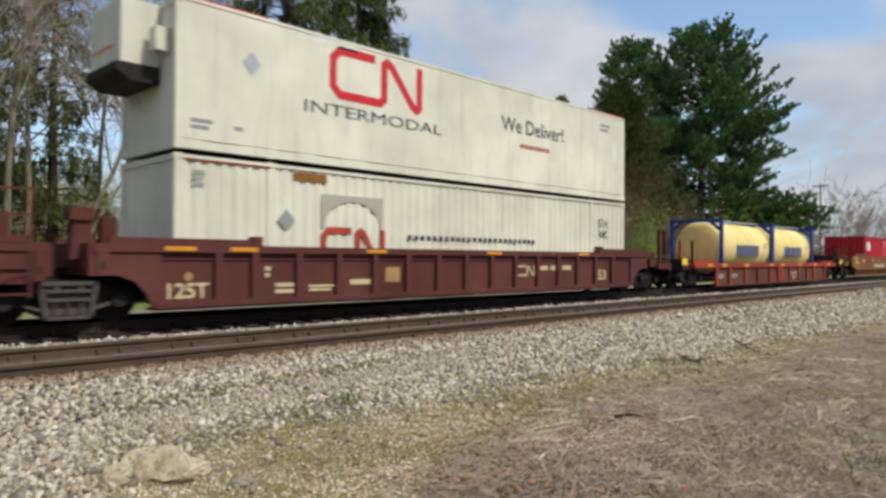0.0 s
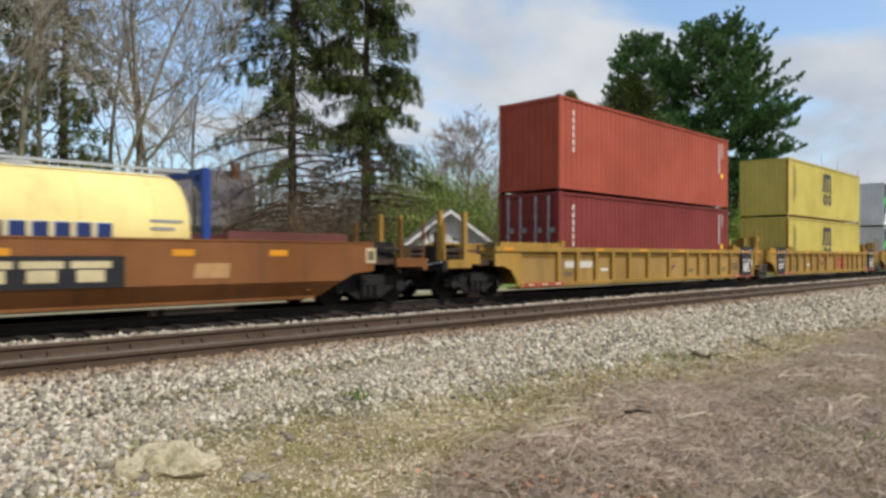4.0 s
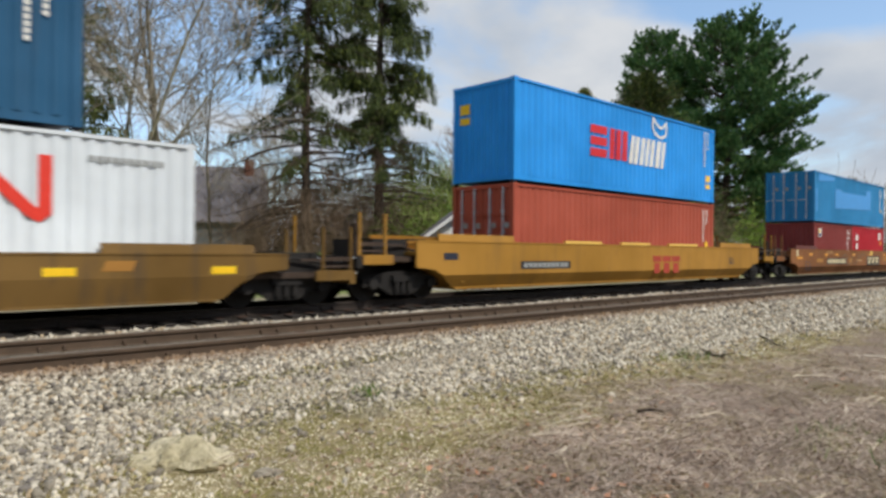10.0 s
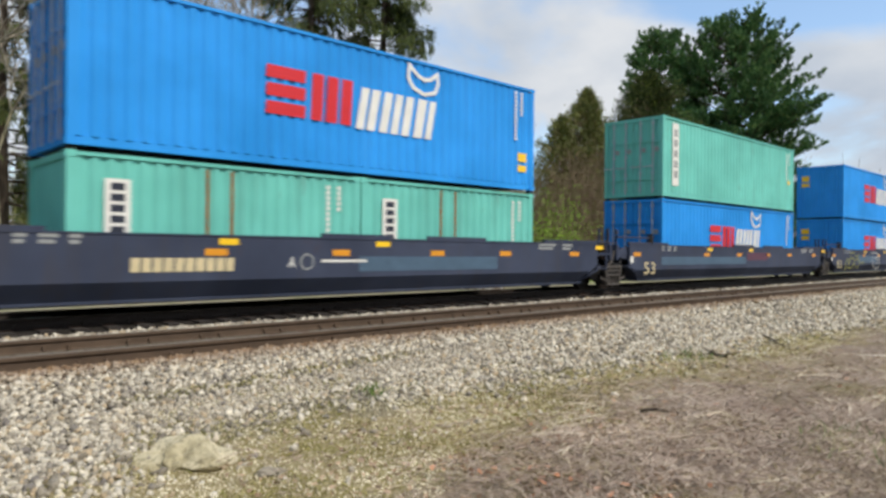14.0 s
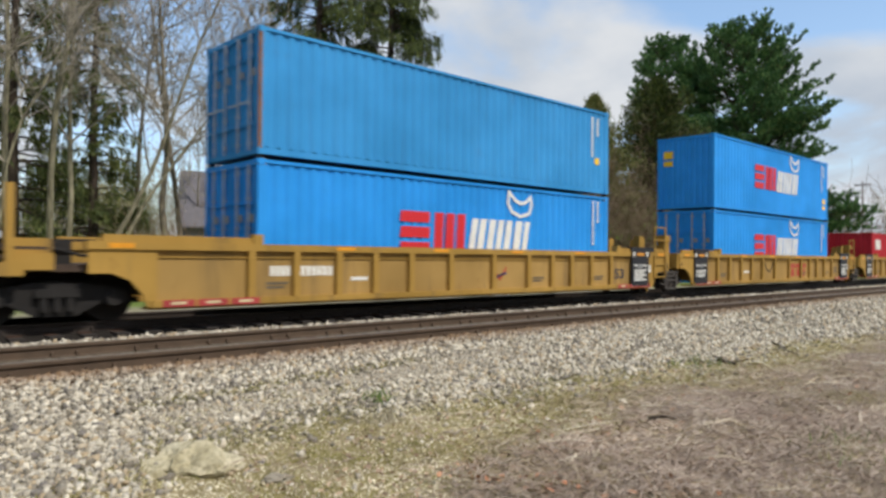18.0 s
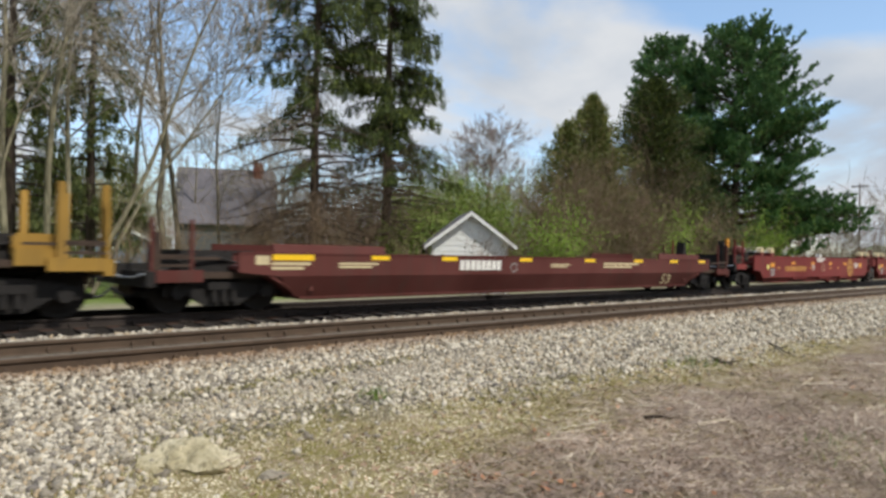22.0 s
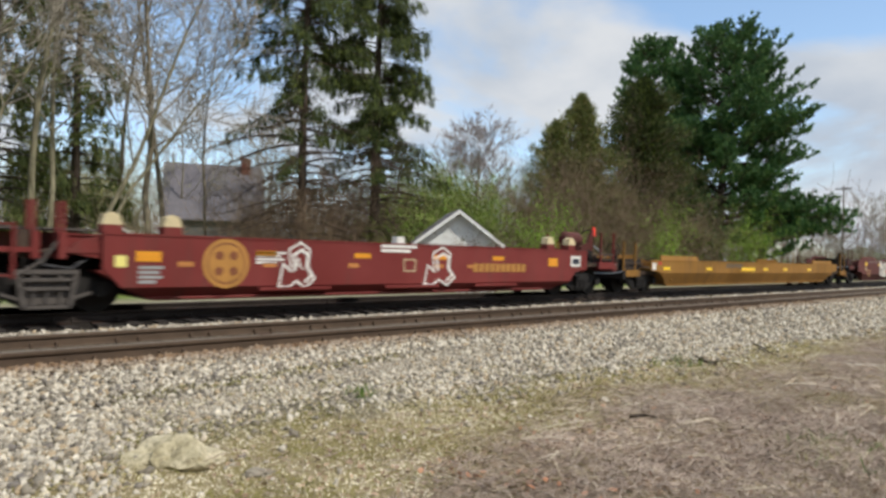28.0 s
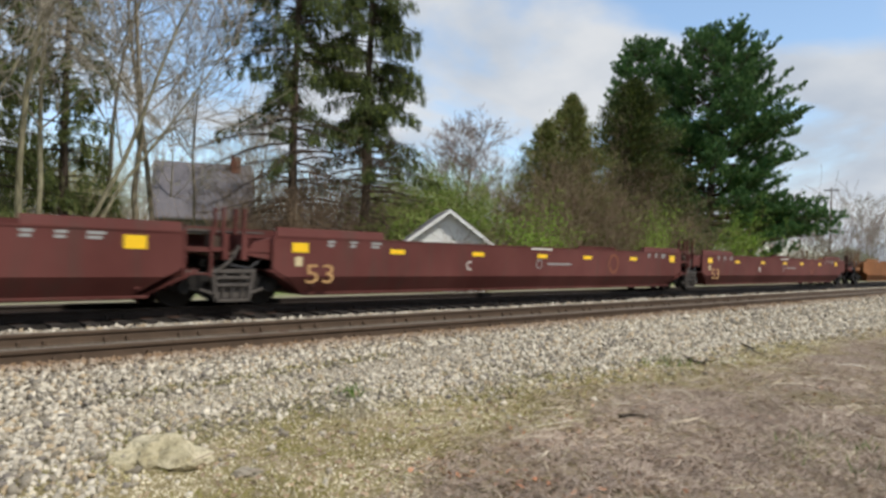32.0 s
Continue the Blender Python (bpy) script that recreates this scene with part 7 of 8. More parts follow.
# wagons 23 to 26: maroon 53-foot units
ends = [458.2, 478.1, 497.6, 517.2]
for i in range(3):
    w = smooth_well("dark maroon plated well wagon with yellow reflectors, running empty", ends[i], ends[i + 1], "car_maroon", ("free", "joint", "joint")[i], ("open", "open", "free")[i], 1.47, 0.62, 0.27)
    text53(w, -8.15, 0.48, "mark_tan", 0.40)
    sign("reflector", w, -8.5, -8.1, 1.13, 1.33, Y, M["reflect_yellow"])
    yellow_strips(w, [-5.6, -2.75, 0.05, 2.4, 5.2], 1.2, 0.46, M["reflect_yellow"], Y, 0.11)
    sign("reflector", w, 7.8, 8.2, 1.12, 1.36, Y, M["reflect_yellow"])
    for x0, x1 in ((-7.6, -7.4), (-7.0, -6.8), (-6.4, -6.1), (6.2, 6.4), (6.7, 6.9), (7.2, 7.5)):
        small_bars(w, x0, x1, 1.24, 1.4, Y, M["mark_grey"], 2)
    sign("white_patch", w, -8.42, -8.24, 0.84, 1.04, Y, M["mark_cream"])
    disc(w, "stencil_disc", -0.1, 0.97, 0.14, 0.14, Y, M["mark_grey"], inner=0.8)
    letters("lettering", "ACB"[i], 0.22, -0.8 if i == 0 else -3.2, Y - 0.003, 0.79, M["mark_white"], w, 0.18)
    small_bars(w, 0.3, 1.5, 0.92, 1.0, Y, M["mark_grey"], 1)
    disc(w, "faded_disc", 3.95, 1.02, 0.3, 0.32, Y, M["mark_gold_dark"], inner=0.8)
    small_bars(w, -0.5, 0.5, 1.36, 1.43, Y, M["mark_white"], 1)
    if i == 0:
        for k, (x0, ww, z0, z1, lean) in enumerate(((-5.45, 0.5, 0.5, 1.42, 0.0), (-4.85, 0.62, 0.44, 1.32, 0.05), (-4.15, 0.55, 0.5, 1.36, 0.0), (-3.5, 0.62, 0.46, 1.34, 0.08), (-2.8, 0.6, 0.46, 1.38, -0.05), (-2.05, 0.34, 0.46, 1.40, 0.06))):
            cx, cz, rx, rz = x0 + ww / 2, (z0 + z1) / 2, ww * 0.56, (z1 - z0) * 0.50
            sign("sprayed_shade", w, x0 + 0.04, x0 + ww + 0.05, z0 - 0.04, z1 - 0.05, Y, M["mark_grime"], lean)
            sign("sprayed_block", w, x0, x0 + ww * 0.94, z0, z1, Y - 0.004, M["mark_pale"], lean)
            disc(w, "sprayed_hole", cx + 0.06 * (1 if k % 2 else -1), cz + (0.1 if k % 3 else -0.08), rx * 0.24, rz * (0.36 if k % 2 else 0.2), Y - 0.012, M["mark_grime"], 12)
            sign("sprayed_notch", w, cx - 0.04, cx + 0.04, cz + rz * (0.35 if k % 2 else -0.95), cz + rz * (0.95 if k % 2 else -0.35), Y - 0.016, M["car_maroon"], lean)
        number_board(w, -4.4, -2.4, 0.66, 0.86, 9, Y - 0.018, None, "mark_faded_red")
w = smooth_well("dark brown plated well wagon at the far end of the train", 520.8, 540.6, "car_brown", "free", "free")

# ---- trees, shrubs and houses behind the line ----
def bark(name, a, b):
    s = Shader(name, 0.95, 0, 0.1)
    c = s.mix(s.ramp(s.noise(7, 6, (1, 1, 0.25)), 0.3, 0.7), lin(*a), lin(*b))
    s.bump(s.noise(16, 4, (1, 1, 0.2)), 0.5, 0.03)
    return s.color(c)


def leaves(name, a, b, odd=None):
    s = Shader(name, 0.7, 0, 0.25)
    r = s.island()
    c = s.mix(r, lin(*a), lin(*b))
    if odd:
        c = s.mix(s.ramp(s.math("FRACT", s.math("MULTIPLY", r, 53.0), 0), 0.84, 0.9), c, lin(*odd))
    c = s.mix(s.ramp(s.noise(0.45, 3), 0.35, 0.7, 0, 0.45), c, dark(lin(*a), 0.7))
    return s.color(c)


M["bark_grey"] = bark("grey_bark", (84, 76, 64), (148, 138, 118))
M["bark_moss"] = bark("mossy_bark", (84, 80, 64), (152, 145, 120))
M["bark_spruce"] = bark("spruce_bark", (58, 50, 44), (100, 88, 78))
M["twig_brown"] = bark("brown_twigs", (96, 80, 66), (150, 130, 108))
M["twig_grey"] = bark("grey_twigs", (122, 114, 102), (178, 168, 152))
M["twig_dead"] = bark("dead_spruce_twigs", (56, 47, 41), (98, 84, 72))
M["twig_maple"] = bark("maple_twigs", (120, 106, 100), (166, 150, 142))
M["needle_spruce"] = leaves("spruce_needles", (44, 56, 28), (86, 98, 46), (124, 136, 58))
M["needle_olive"] = leaves("olive_needles", (70, 82, 46), (124, 132, 74), (150, 150, 92))
M["leaf_haze"] = leaves("pale_budding_leaves", (128, 126, 84), (172, 168, 118), (182, 168, 130))
M["needle_pine"] = leaves("pine_needles", (50, 88, 54), (108, 146, 86), (150, 180, 106))
M["needle_cedar"] = leaves("cedar_scales", (88, 98, 54), (140, 144, 80), (160, 142, 96))
M["leaf_spring"] = leaves("spring_leaves", (92, 116, 44), (142, 162, 74), (168, 172, 104))
M["leaf_bright"] = leaves("bright_spring_leaves", (104, 138, 44), (150, 180, 66), (176, 196, 96))
M["leaf_dull"] = leaves("dull_olive_leaves", (88, 92, 56), (132, 130, 84), (150, 136, 100))
M["leaf_dark"] = leaves("dark_evergreen_leaves", (78, 88, 48), (126, 132, 74), (146, 142, 96))


def tubes(name, segs, sides, material):
    """Tapered limbs: rows of x0 y0 z0 x1 y1 z1 r0 r1."""
    a = np.asarray(segs, float)
    p0, p1, r0, r1 = a[:, 0:3], a[:, 3:6], a[:, 6:7], a[:, 7:8]
    d = p1 - p0
    d /= np.maximum(np.linalg.norm(d, axis=1, keepdims=True), 1e-6)
    ref = np.where(np.abs(d[:, 2:3]) > 0.9, np.array([[1.0, 0, 0]]), np.array([[0, 0, 1.0]]))
    u = np.cross(d, ref)
    u /= np.linalg.norm(u, axis=1, keepdims=True)
    w = np.cross(d, u)
    n = len(a)
    vs = np.zeros((n, 2, sides, 3))
    for k in range(sides):
        c, q = math.cos(2 * math.pi * k / sides), math.sin(2 * math.pi * k / sides)
        vs[:, 0, k] = p0 + r0 * (c * u + q * w)
        vs[:, 1, k] = p1 + r1 * (c * u + q * w)
    base = np.arange(n)[:, None] * 2 * sides
    fs = [np.concatenate([base + k, base + (k + 1) % sides, base + sides + (k + 1) % sides, base + sides + k], 1) for k in range(sides)]
    return fast_mesh(name, vs.reshape(-1, 3), np.concatenate(fs), material, True)


def blades(name, centres, along, length, width, rng, material):
    """Leaf or needle sprays: one slim diamond at each centre, pointing along a given way."""
    c = np.asarray(centres, float)
    n = len(c)
    d = np.asarray(along, float) + rng.normal(0, 0.001, (n, 3))
    d /= np.linalg.norm(d, axis=1, keepdims=True)
    u = np.cross(d, rng.normal(size=(n, 3)))
    u /= np.linalg.norm(u, axis=1, keepdims=True)
    ln = length * rng.uniform(0.6, 1.4, (n, 1))
    wd = width * rng.uniform(0.6, 1.4, (n, 1))
    vs = np.stack([c - d * ln * 0.5, c + u * wd * 0.5 - d * ln * 0.1, c + d * ln * 0.5, c - u * wd * 0.5 - d * ln * 0.1], 1)
    return fast_mesh(name, vs.reshape(-1, 3), np.arange(4 * n).reshape(n, 4), material)


def under(name, me, parent):
    ob = new(name, me)
    ob.parent = parent
    return ob


def branch(rng, out, p, d, length, r, depth, droop, twig, spread=0.6, steps=4):
    """A limb that wanders, tapers and forks."""
    p, d = np.array(p, float), np.array(d, float)
    for i in range(steps):
        q = p + d * length / steps
        r1 = r * (1 - 0.45 * (i + 1) / steps) if depth else r * (1 - 0.8 * (i + 1) / steps)
        out.append((*p, *q, r, max(r1, twig)))
        if depth and i >= (1 if depth > 2 else 0):
            for _ in range(rng.integers(1, 3)):
                side = rng.normal(size=3)
                e = d + spread * side / np.linalg.norm(side) * 1.25
                e[2] += 0.12 - droop
                e /= np.linalg.norm(e)
                branch(rng, out, q, e, length * rng.uniform(0.45, 0.72), max(r1 * rng.uniform(0.4, 0.62), twig), depth - 1, droop, twig, spread, max(2, steps - 1))
        p, r = q, max(r1, twig)
        d = d + rng.normal(0, 0.13, 3)
        d[2] += 0.04
        d /= np.linalg.norm(d)
    return p


def bare_tree(x, y, h, r, seed, material, twigs, lean=(0, 0), first=0.35, depth=3, label="leafless tree with grey bark behind the railway line", spread=0.55, twig=0.007, bushy=0):
    rng = np.random.default_rng(seed)
    tree = empty("bare_tree", label, "tree", "leafless trees")
    z = ground_z(x, y) - 0.1
    tree.location = (x, y, z)
    trunk, crown = [], []
    p, d, n = np.zeros(3), np.array([lean[0], lean[1], 1.0]), 9
    d /= np.linalg.norm(d)
    rr = r
    for i in range(n):
        q = p + d * h / n
        r1 = r * (1 - 0.85 * (i + 1) / n)
        trunk.append((*p, *q, rr, max(r1, 0.02)))
        if i / n >= first - 0.05:
            for _ in range(rng.integers(1, 4) + bushy):
                az = rng.uniform(0, 2 * math.pi)
                up = rng.uniform(0.5, 1.3)
                e = np.array([math.cos(az), math.sin(az), up])
                e /= np.linalg.norm(e)
                branch(rng, crown, q, e, h * rng.uniform(0.16, 0.36) * (1.15 - 0.6 * i / n), max(r1 * 0.55, 0.02), depth, 0.0, twig, spread)
        p, rr = q, max(r1, 0.02)
        d = d + rng.normal(0, 0.07, 3)
        d[2] = max(d[2], 0.6)
        d /= np.linalg.norm(d)
    under("trunk", tubes("trunk", trunk, 8, material), tree)
    under("branching", tubes("branching", crown, 3, twigs), tree)
    return tree


def spruce(x, y, h, r, seed, reach, fill, bare_to, label, needles="needle_spruce"):
    """Tall open spruce: whorls of drooping limbs, hanging sprays, dead limbs low down."""
    rng = np.random.default_rng(seed)
    tree = empty("spruce_tree", label, "tree", "tall spruces")
    tree.location = (x, y, ground_z(x, y) - 0.1)
    trunk = [(0.03 * math.sin(i), 0, h * i / 12, 0.03 * math.sin(i + 1), 0, h * (i + 1) / 12, r * (1 - 0.9 * i / 12), r * (1 - 0.9 * (i + 1) / 12)) for i in range(12)]
    limbs, dead, cs, ds = [], [], [], []
    z = 2.2
    while z < h - 0.3:
        for _ in range(rng.integers(3, 6)):
            az = rng.uniform(0, 2 * math.pi)
            L = reach * (1 - 0.82 * (z / h) ** 1.4) * rng.uniform(0.55, 1.12)
            alive = z > bare_to * rng.uniform(0.6, 1.25)
            p, d = np.array([0, 0, z]), np.array([math.cos(az), math.sin(az), rng.uniform(-0.15, 0.22)])
            steps = max(4, int(L / 0.4))
            rr = 0.018 + 0.012 * L
            for i in range(steps):
                q = p + d * L / steps
                (limbs if alive else dead).append((*p, *q, rr, rr * 0.85))
                side = np.array([-d[1], d[0], 0])
                for sgn in (-1, 1):
                    tl = (0.25 + 0.5 * rng.random()) * (1 - 0.5 * i / steps) * min(1.0, L / 2.5)
                    e = d * 0.6 + sgn * side * rng.uniform(0.5, 1) + np.array([0, 0, -0.25 if alive else 0.05])
                    e /= np.linalg.norm(e)
                    (limbs if alive else dead).append((*q, *(q + e * tl), rr * 0.35, 0.004))
                    if not alive:
                        for _ in range(2):
                            hang = e * 0.5 + rng.normal(0, 0.3, 3) + (0, 0, -0.5)
                            dead.append((*(q + e * tl * 0.6), *(q + e * tl * 0.6 + hang * rng.uniform(0.2, 0.6)), 0.007, 0.004))
                    if alive and i > 0 and rng.random() < fill:
                        for k in range(int(22 + 16 * fill)):
                            f = rng.random()
                            cs.append(q + e * tl * f + np.array([rng.normal(0, 0.07), rng.normal(0, 0.07), -rng.uniform(0.0, 0.5)]))
                            ds.append(e * 0.5 + np.array([rng.normal(0, 0.35), rng.normal(0, 0.35), -1.0]))
                if alive and i > 1 and rng.random() < fill + 0.15:
                    for k in range(9):
                        cs.append(q + rng.normal(0, 0.15, 3) + (0, 0, 0.03))
                        ds.append(d + rng.normal(0, 0.6, 3))
                p, rr = q, rr * 0.86
                d = d + np.array([0, 0, -0.07 if i < steps * 0.6 else 0.09])
                d /= np.linalg.norm(d)
        z += rng.uniform(0.3, 0.62) * (1.1 - 0.45 * fill)
    under("trunk", tubes("trunk", trunk, 10, M["bark_spruce"]), tree)
    under("live_limb_framework", tubes("live_limb_framework", limbs, 3, M["bark_spruce"]), tree)
    if dead:
        under("dead_limb_framework", tubes("dead_limb_framework", dead, 3, M["twig_dead"]), tree)
    under("crown", blades("crown", cs, ds, 0.27, 0.046, rng, M[needles]), tree)
    return tree


def plume(rng, cs, ds, p, d, length, tufts, needles, lift=0.35):
    """Needle tufts strung along a shoot, swept forward and up like a bottle brush."""
    for k in range(tufts):
        at = p + d * length * (k + 0.6) / tufts + rng.normal(0, 0.10, 3)
        way = d * 0.85 + rng.normal(0, 0.5, (needles, 3)) + np.array([0, 0, lift])
        way /= np.linalg.norm(way, axis=1, keepdims=True)
        cs.append(at + way * 0.16)
        ds.append(way)


def white_pine(x, y, h, stems, low, seed, label):
    """Broad pine: tiers of limbs that sweep up at their tips and carry flat plumes of long needles.
    stems: foot, lean, lowest tier, top, reach by height; low: azimuth, height, reach of long low boughs."""
    rng = np.random.default_rng(seed)
    tree = empty("white_pine", label, "tree")
    z0 = ground_z(x, y) - 0.1
    tree.location = (x, y, z0)
    trunk, limbs, cs, ds = [], [], [], []

    def bough(root, az, reach, rise, up_end, thick):
        p, steps = np.array(root, float), max(5, int(reach / 0.75))
        for i in range(steps):
            f = i / steps
            d = np.array([math.cos(az), math.sin(az), rise + (up_end - rise) * f * f])
            d += rng.normal(0, 0.11, 3)
            d /= np.linalg.norm(d)
            q = p + d * reach / steps
            limbs.append((*p, *q, thick * (1 - 0.85 * f), thick * (1 - 0.85 * (f + 1 / steps))))
            if f > 0.28:
                side = np.array([-math.sin(az), math.cos(az), 0.0])
                for sgn in (-1, 1):
                    if rng.random() < 0.14:
                        continue
                    e = d * rng.uniform(0.5, 0.9) + sgn * side * rng.uniform(0.4, 0.9) + (0, 0, rng.uniform(0.15, 0.8))
                    e /= np.linalg.norm(e)
                    ln = (0.7 + 0.20 * reach * (1.05 - f)) * rng.uniform(0.7, 1.25)
                    limbs.append((*q, *(q + e * ln), 0.022, 0.008))
                    plume(rng, cs, ds, q + e * ln * 0.15, e, ln, max(3, int(ln / 0.30)), 15, 0.55)
                    if ln > 1.3:
                        for s2 in (-1, 1):
                            e2 = e + s2 * np.cross(e, (0, 0, 1)) * 0.8 + (0, 0, 0.12)
                            e2 /= np.linalg.norm(e2)
                            plume(rng, cs, ds, q + e * ln * 0.45, e2, ln * 0.5, 3, 13)
            p = q
        plume(rng, cs, ds, p, d, 1.0, 4, 18, 0.6)

    for (fx, fy), (lx, ly), base, top, prof in stems:
        n = 12
        def stem_at(z):
            f = z / top
            return np.array([fx * min(1, f * 2.2) + lx * f, fy * min(1, f * 2.2) + ly * f, z])
        r0 = 0.52 if not fx else 0.3
        for i in range(n):
            a, b = stem_at(top * i / n), stem_at(top * (i + 1) / n)
            trunk.append((*a, *b, r0 * (1 - 0.9 * i / n), r0 * (1 - 0.9 * (i + 1) / n)))
        z, az = base, rng.uniform(0, 6)
        while z < top - 0.5:
            for k in range(rng.integers(7, 10)):
                az += 2.4 + rng.normal(0, 0.25)
                R = float(np.interp(z, prof[0], prof[1])) * rng.uniform(0.62, 1.08)
                young = max(0.0, (z - 0.62 * top) / (0.38 * top))
                bough(stem_at(z + rng.normal(0, 0.35)), az, max(R, 0.9) * (1 - 0.22 * young), rng.uniform(0.0, 0.35) + 0.7 * young, rng.uniform(0.45, 0.95) + 0.7 * young, 0.05 + 0.007 * R)
            z += rng.uniform(0.52, 0.85) * (1 - 0.15 * z / top)
        plume(rng, cs, ds, stem_at(top - 0.6), np.array([0, 0, 1.0]), 1.2, 4, 18, 0.4)
    for az, z, reach in low:
        bough((0, 0, z), az, reach, 0.02, 0.16, 0.13)
    under("trunk", tubes("trunk", trunk, 10, M["bark_spruce"]), tree)
    under("limb_framework", tubes("limb_framework", limbs, 4, M["bark_spruce"]), tree)
    under("crown", blades("crown", np.concatenate(cs), np.concatenate(ds), 0.46, 0.105, rng, M["needle_pine"]), tree)
    return tree


def cone_conifer(x, y, h, r, seed, label, base=0.6, mat="needle_cedar", dense=75, power=0.72):
    rng = np.random.default_rng(seed)
    tree = empty("cedar_tree", label, "tree", "small conifers")
    tree.location = (x, y, ground_z(x, y) - 0.1)
    cs, ds, limbs = [], [], []
    for _ in range(int(dense * h * r / 3)):
        z = base + (h - base) * rng.random() ** 1.25
        az = rng.uniform(0, 2 * math.pi)
        R = r * (1 - z / h) ** power * (0.9 + 0.95 * noise.noise((math.cos(az) * 1.5 + seed, math.sin(az) * 1.5, z * 0.6))) + 0.1
        rr = R * rng.uniform(0.35, 1.15)
        tip = np.array([rr * math.cos(az), rr * math.sin(az), z])
        limbs.append((0, 0, max(z - 0.3 * rr, 0.3), *tip, 0.03, 0.008))
        m = 16
        cs.append(tip + rng.normal(0, 1, (m, 3)) * ((0.3, 0.3, 0.2) if z < 0.8 * h else (0.14, 0.14, 0.2)))
        ds.append(np.array([math.cos(az), math.sin(az), 0.9]) + rng.normal(0, 0.5, (m, 3)))
    under("trunk", tubes("trunk", [(0, 0, 0, 0, 0, h * 0.92, 0.16, 0.03)], 8, M["bark_spruce"]), tree)
    under("limb_framework", tubes("limb_framework", limbs, 3, M["twig_brown"]), tree)
    under("crown", blades("crown", np.concatenate(cs), np.concatenate(ds), 0.27, 0.085, rng, M[mat]), tree)
    return tree


def shrub(name, x, y, w, h, seed, stems, leaf_key, leaf_count, twig_key, label, leaf=0.13, group="trackside shrubs", clumpy=0.45):
    """Many-stemmed bush with forked twigs and, if asked, loose leaves on them."""
    rng = np.random.default_rng(seed)
    bush = empty(name, label, "shrub", group)
    bush.location = (x, y, ground_z(x, y) - 0.05)
    segs, ends = [], []
    for _ in range(stems):
        az, sp = rng.uniform(0, 2 * math.pi), rng.uniform(0.0, 1.0)
        p = np.array([0.22 * w * sp * math.cos(az), 0.22 * w * sp * math.sin(az), 0])
        L = h * rng.uniform(0.45, 0.8)
        d = np.array([0.42 * w / h * sp * math.cos(az), 0.42 * w / h * sp * math.sin(az), 1.0])
        k = len(segs)
        branch(rng, segs, p, d / np.linalg.norm(d), L, 0.015 + 0.006 * h, 2, 0.02, 0.006, 0.75)
        ends += [s_[3:6] for s_ in segs[k + 2:]]
    under("stem_tangle", tubes("stem_tangle", segs, 3, M[twig_key]), bush)
    if leaf_count:
        e = np.array(ends)
        c = e[rng.integers(0, len(e), leaf_count)] + rng.normal(0, clumpy * 0.4, (leaf_count, 3))
        c = c[c[:, 2] > 0.1]
        under("foliage", blades("foliage", c, rng.normal(size=(len(c), 3)), leaf, leaf * 0.6, rng, M[leaf_key]), bush)
    return bush


# tall spruces
spruce(17.7, 27.9, 20.5, 0.27, 11, 5.4, 0.74, 9.6, "tall thin spruce with drooping limbs and many dead lower branches")
spruce(21.6, 27.4, 22.0, 0.30, 12, 3.8, 0.95, 7.6, "tall full spruce with hanging dark green sprays")

# the broad pine and the conifers at its foot
PINE_REACH = ((0, 3, 6, 11, 14, 17, 19.5, 21.5, 23.0, 24.5), (7.4, 8.0, 8.3, 8.4, 8.5, 8.2, 7.2, 5.9, 4.4, 2.2))
SIDE_REACH = ((0, 9, 13, 17, 20, 22.5, 24.5), (3.5, 4.4, 4.8, 4.6, 3.9, 2.9, 1.4))
white_pine(71.0, 32.5, 25.5, [((0, 0), (0.3, -0.6), 2.2, 24.6, PINE_REACH), ((-2.6, 5.2), (-0.5, 1.0), 7.0, 24.0, SIDE_REACH)],
           [(-1.12, 4.6, 11.5), (-1.22, 5.6, 12.0), (-1.0, 6.4, 10.5), (-1.3, 4.0, 10.0), (-0.9, 5.0, 10.0), (-1.15, 7.2, 10.0), (-1.4, 6.6, 9.0), (-1.06, 5.9, 11.5), (-1.18, 5.0, 11.0), (-1.28, 5.6, 10.5), (-1.0, 4.2, 9.0), (-1.1, 6.6, 9.5), (-1.24, 4.4, 8.5)], 21,
           "huge broad white pine with layered dark green plumes")
cone_conifer(45.8, 32.2, 14.4, 5.6, 31, "dark olive cedar with a pointed top among bare shrubs")
cone_conifer(53.5, 31.3, 17.0, 7.0, 32, "dense dark green spruce in front of the pine", 0.6, "needle_spruce", 90, 0.6)
cone_conifer(43.2, 32.6, 12.0, 5.0, 33, "small olive cedar with brown tips")
cone_conifer(48.4, 33.6, 14.4, 2.4, 34, "thin ragged cedar with a bare top")
spruce(6.2, 32.0, 21.0, 0.26, 35, 3.2, 0.7, 2.6, "tall olive spruce behind the bare trunks", "needle_olive")
spruce(9.6, 33.4, 19.0, 0.24, 37, 2.9, 0.65, 2.6, "tall olive spruce behind the bare trunks", "needle_olive")

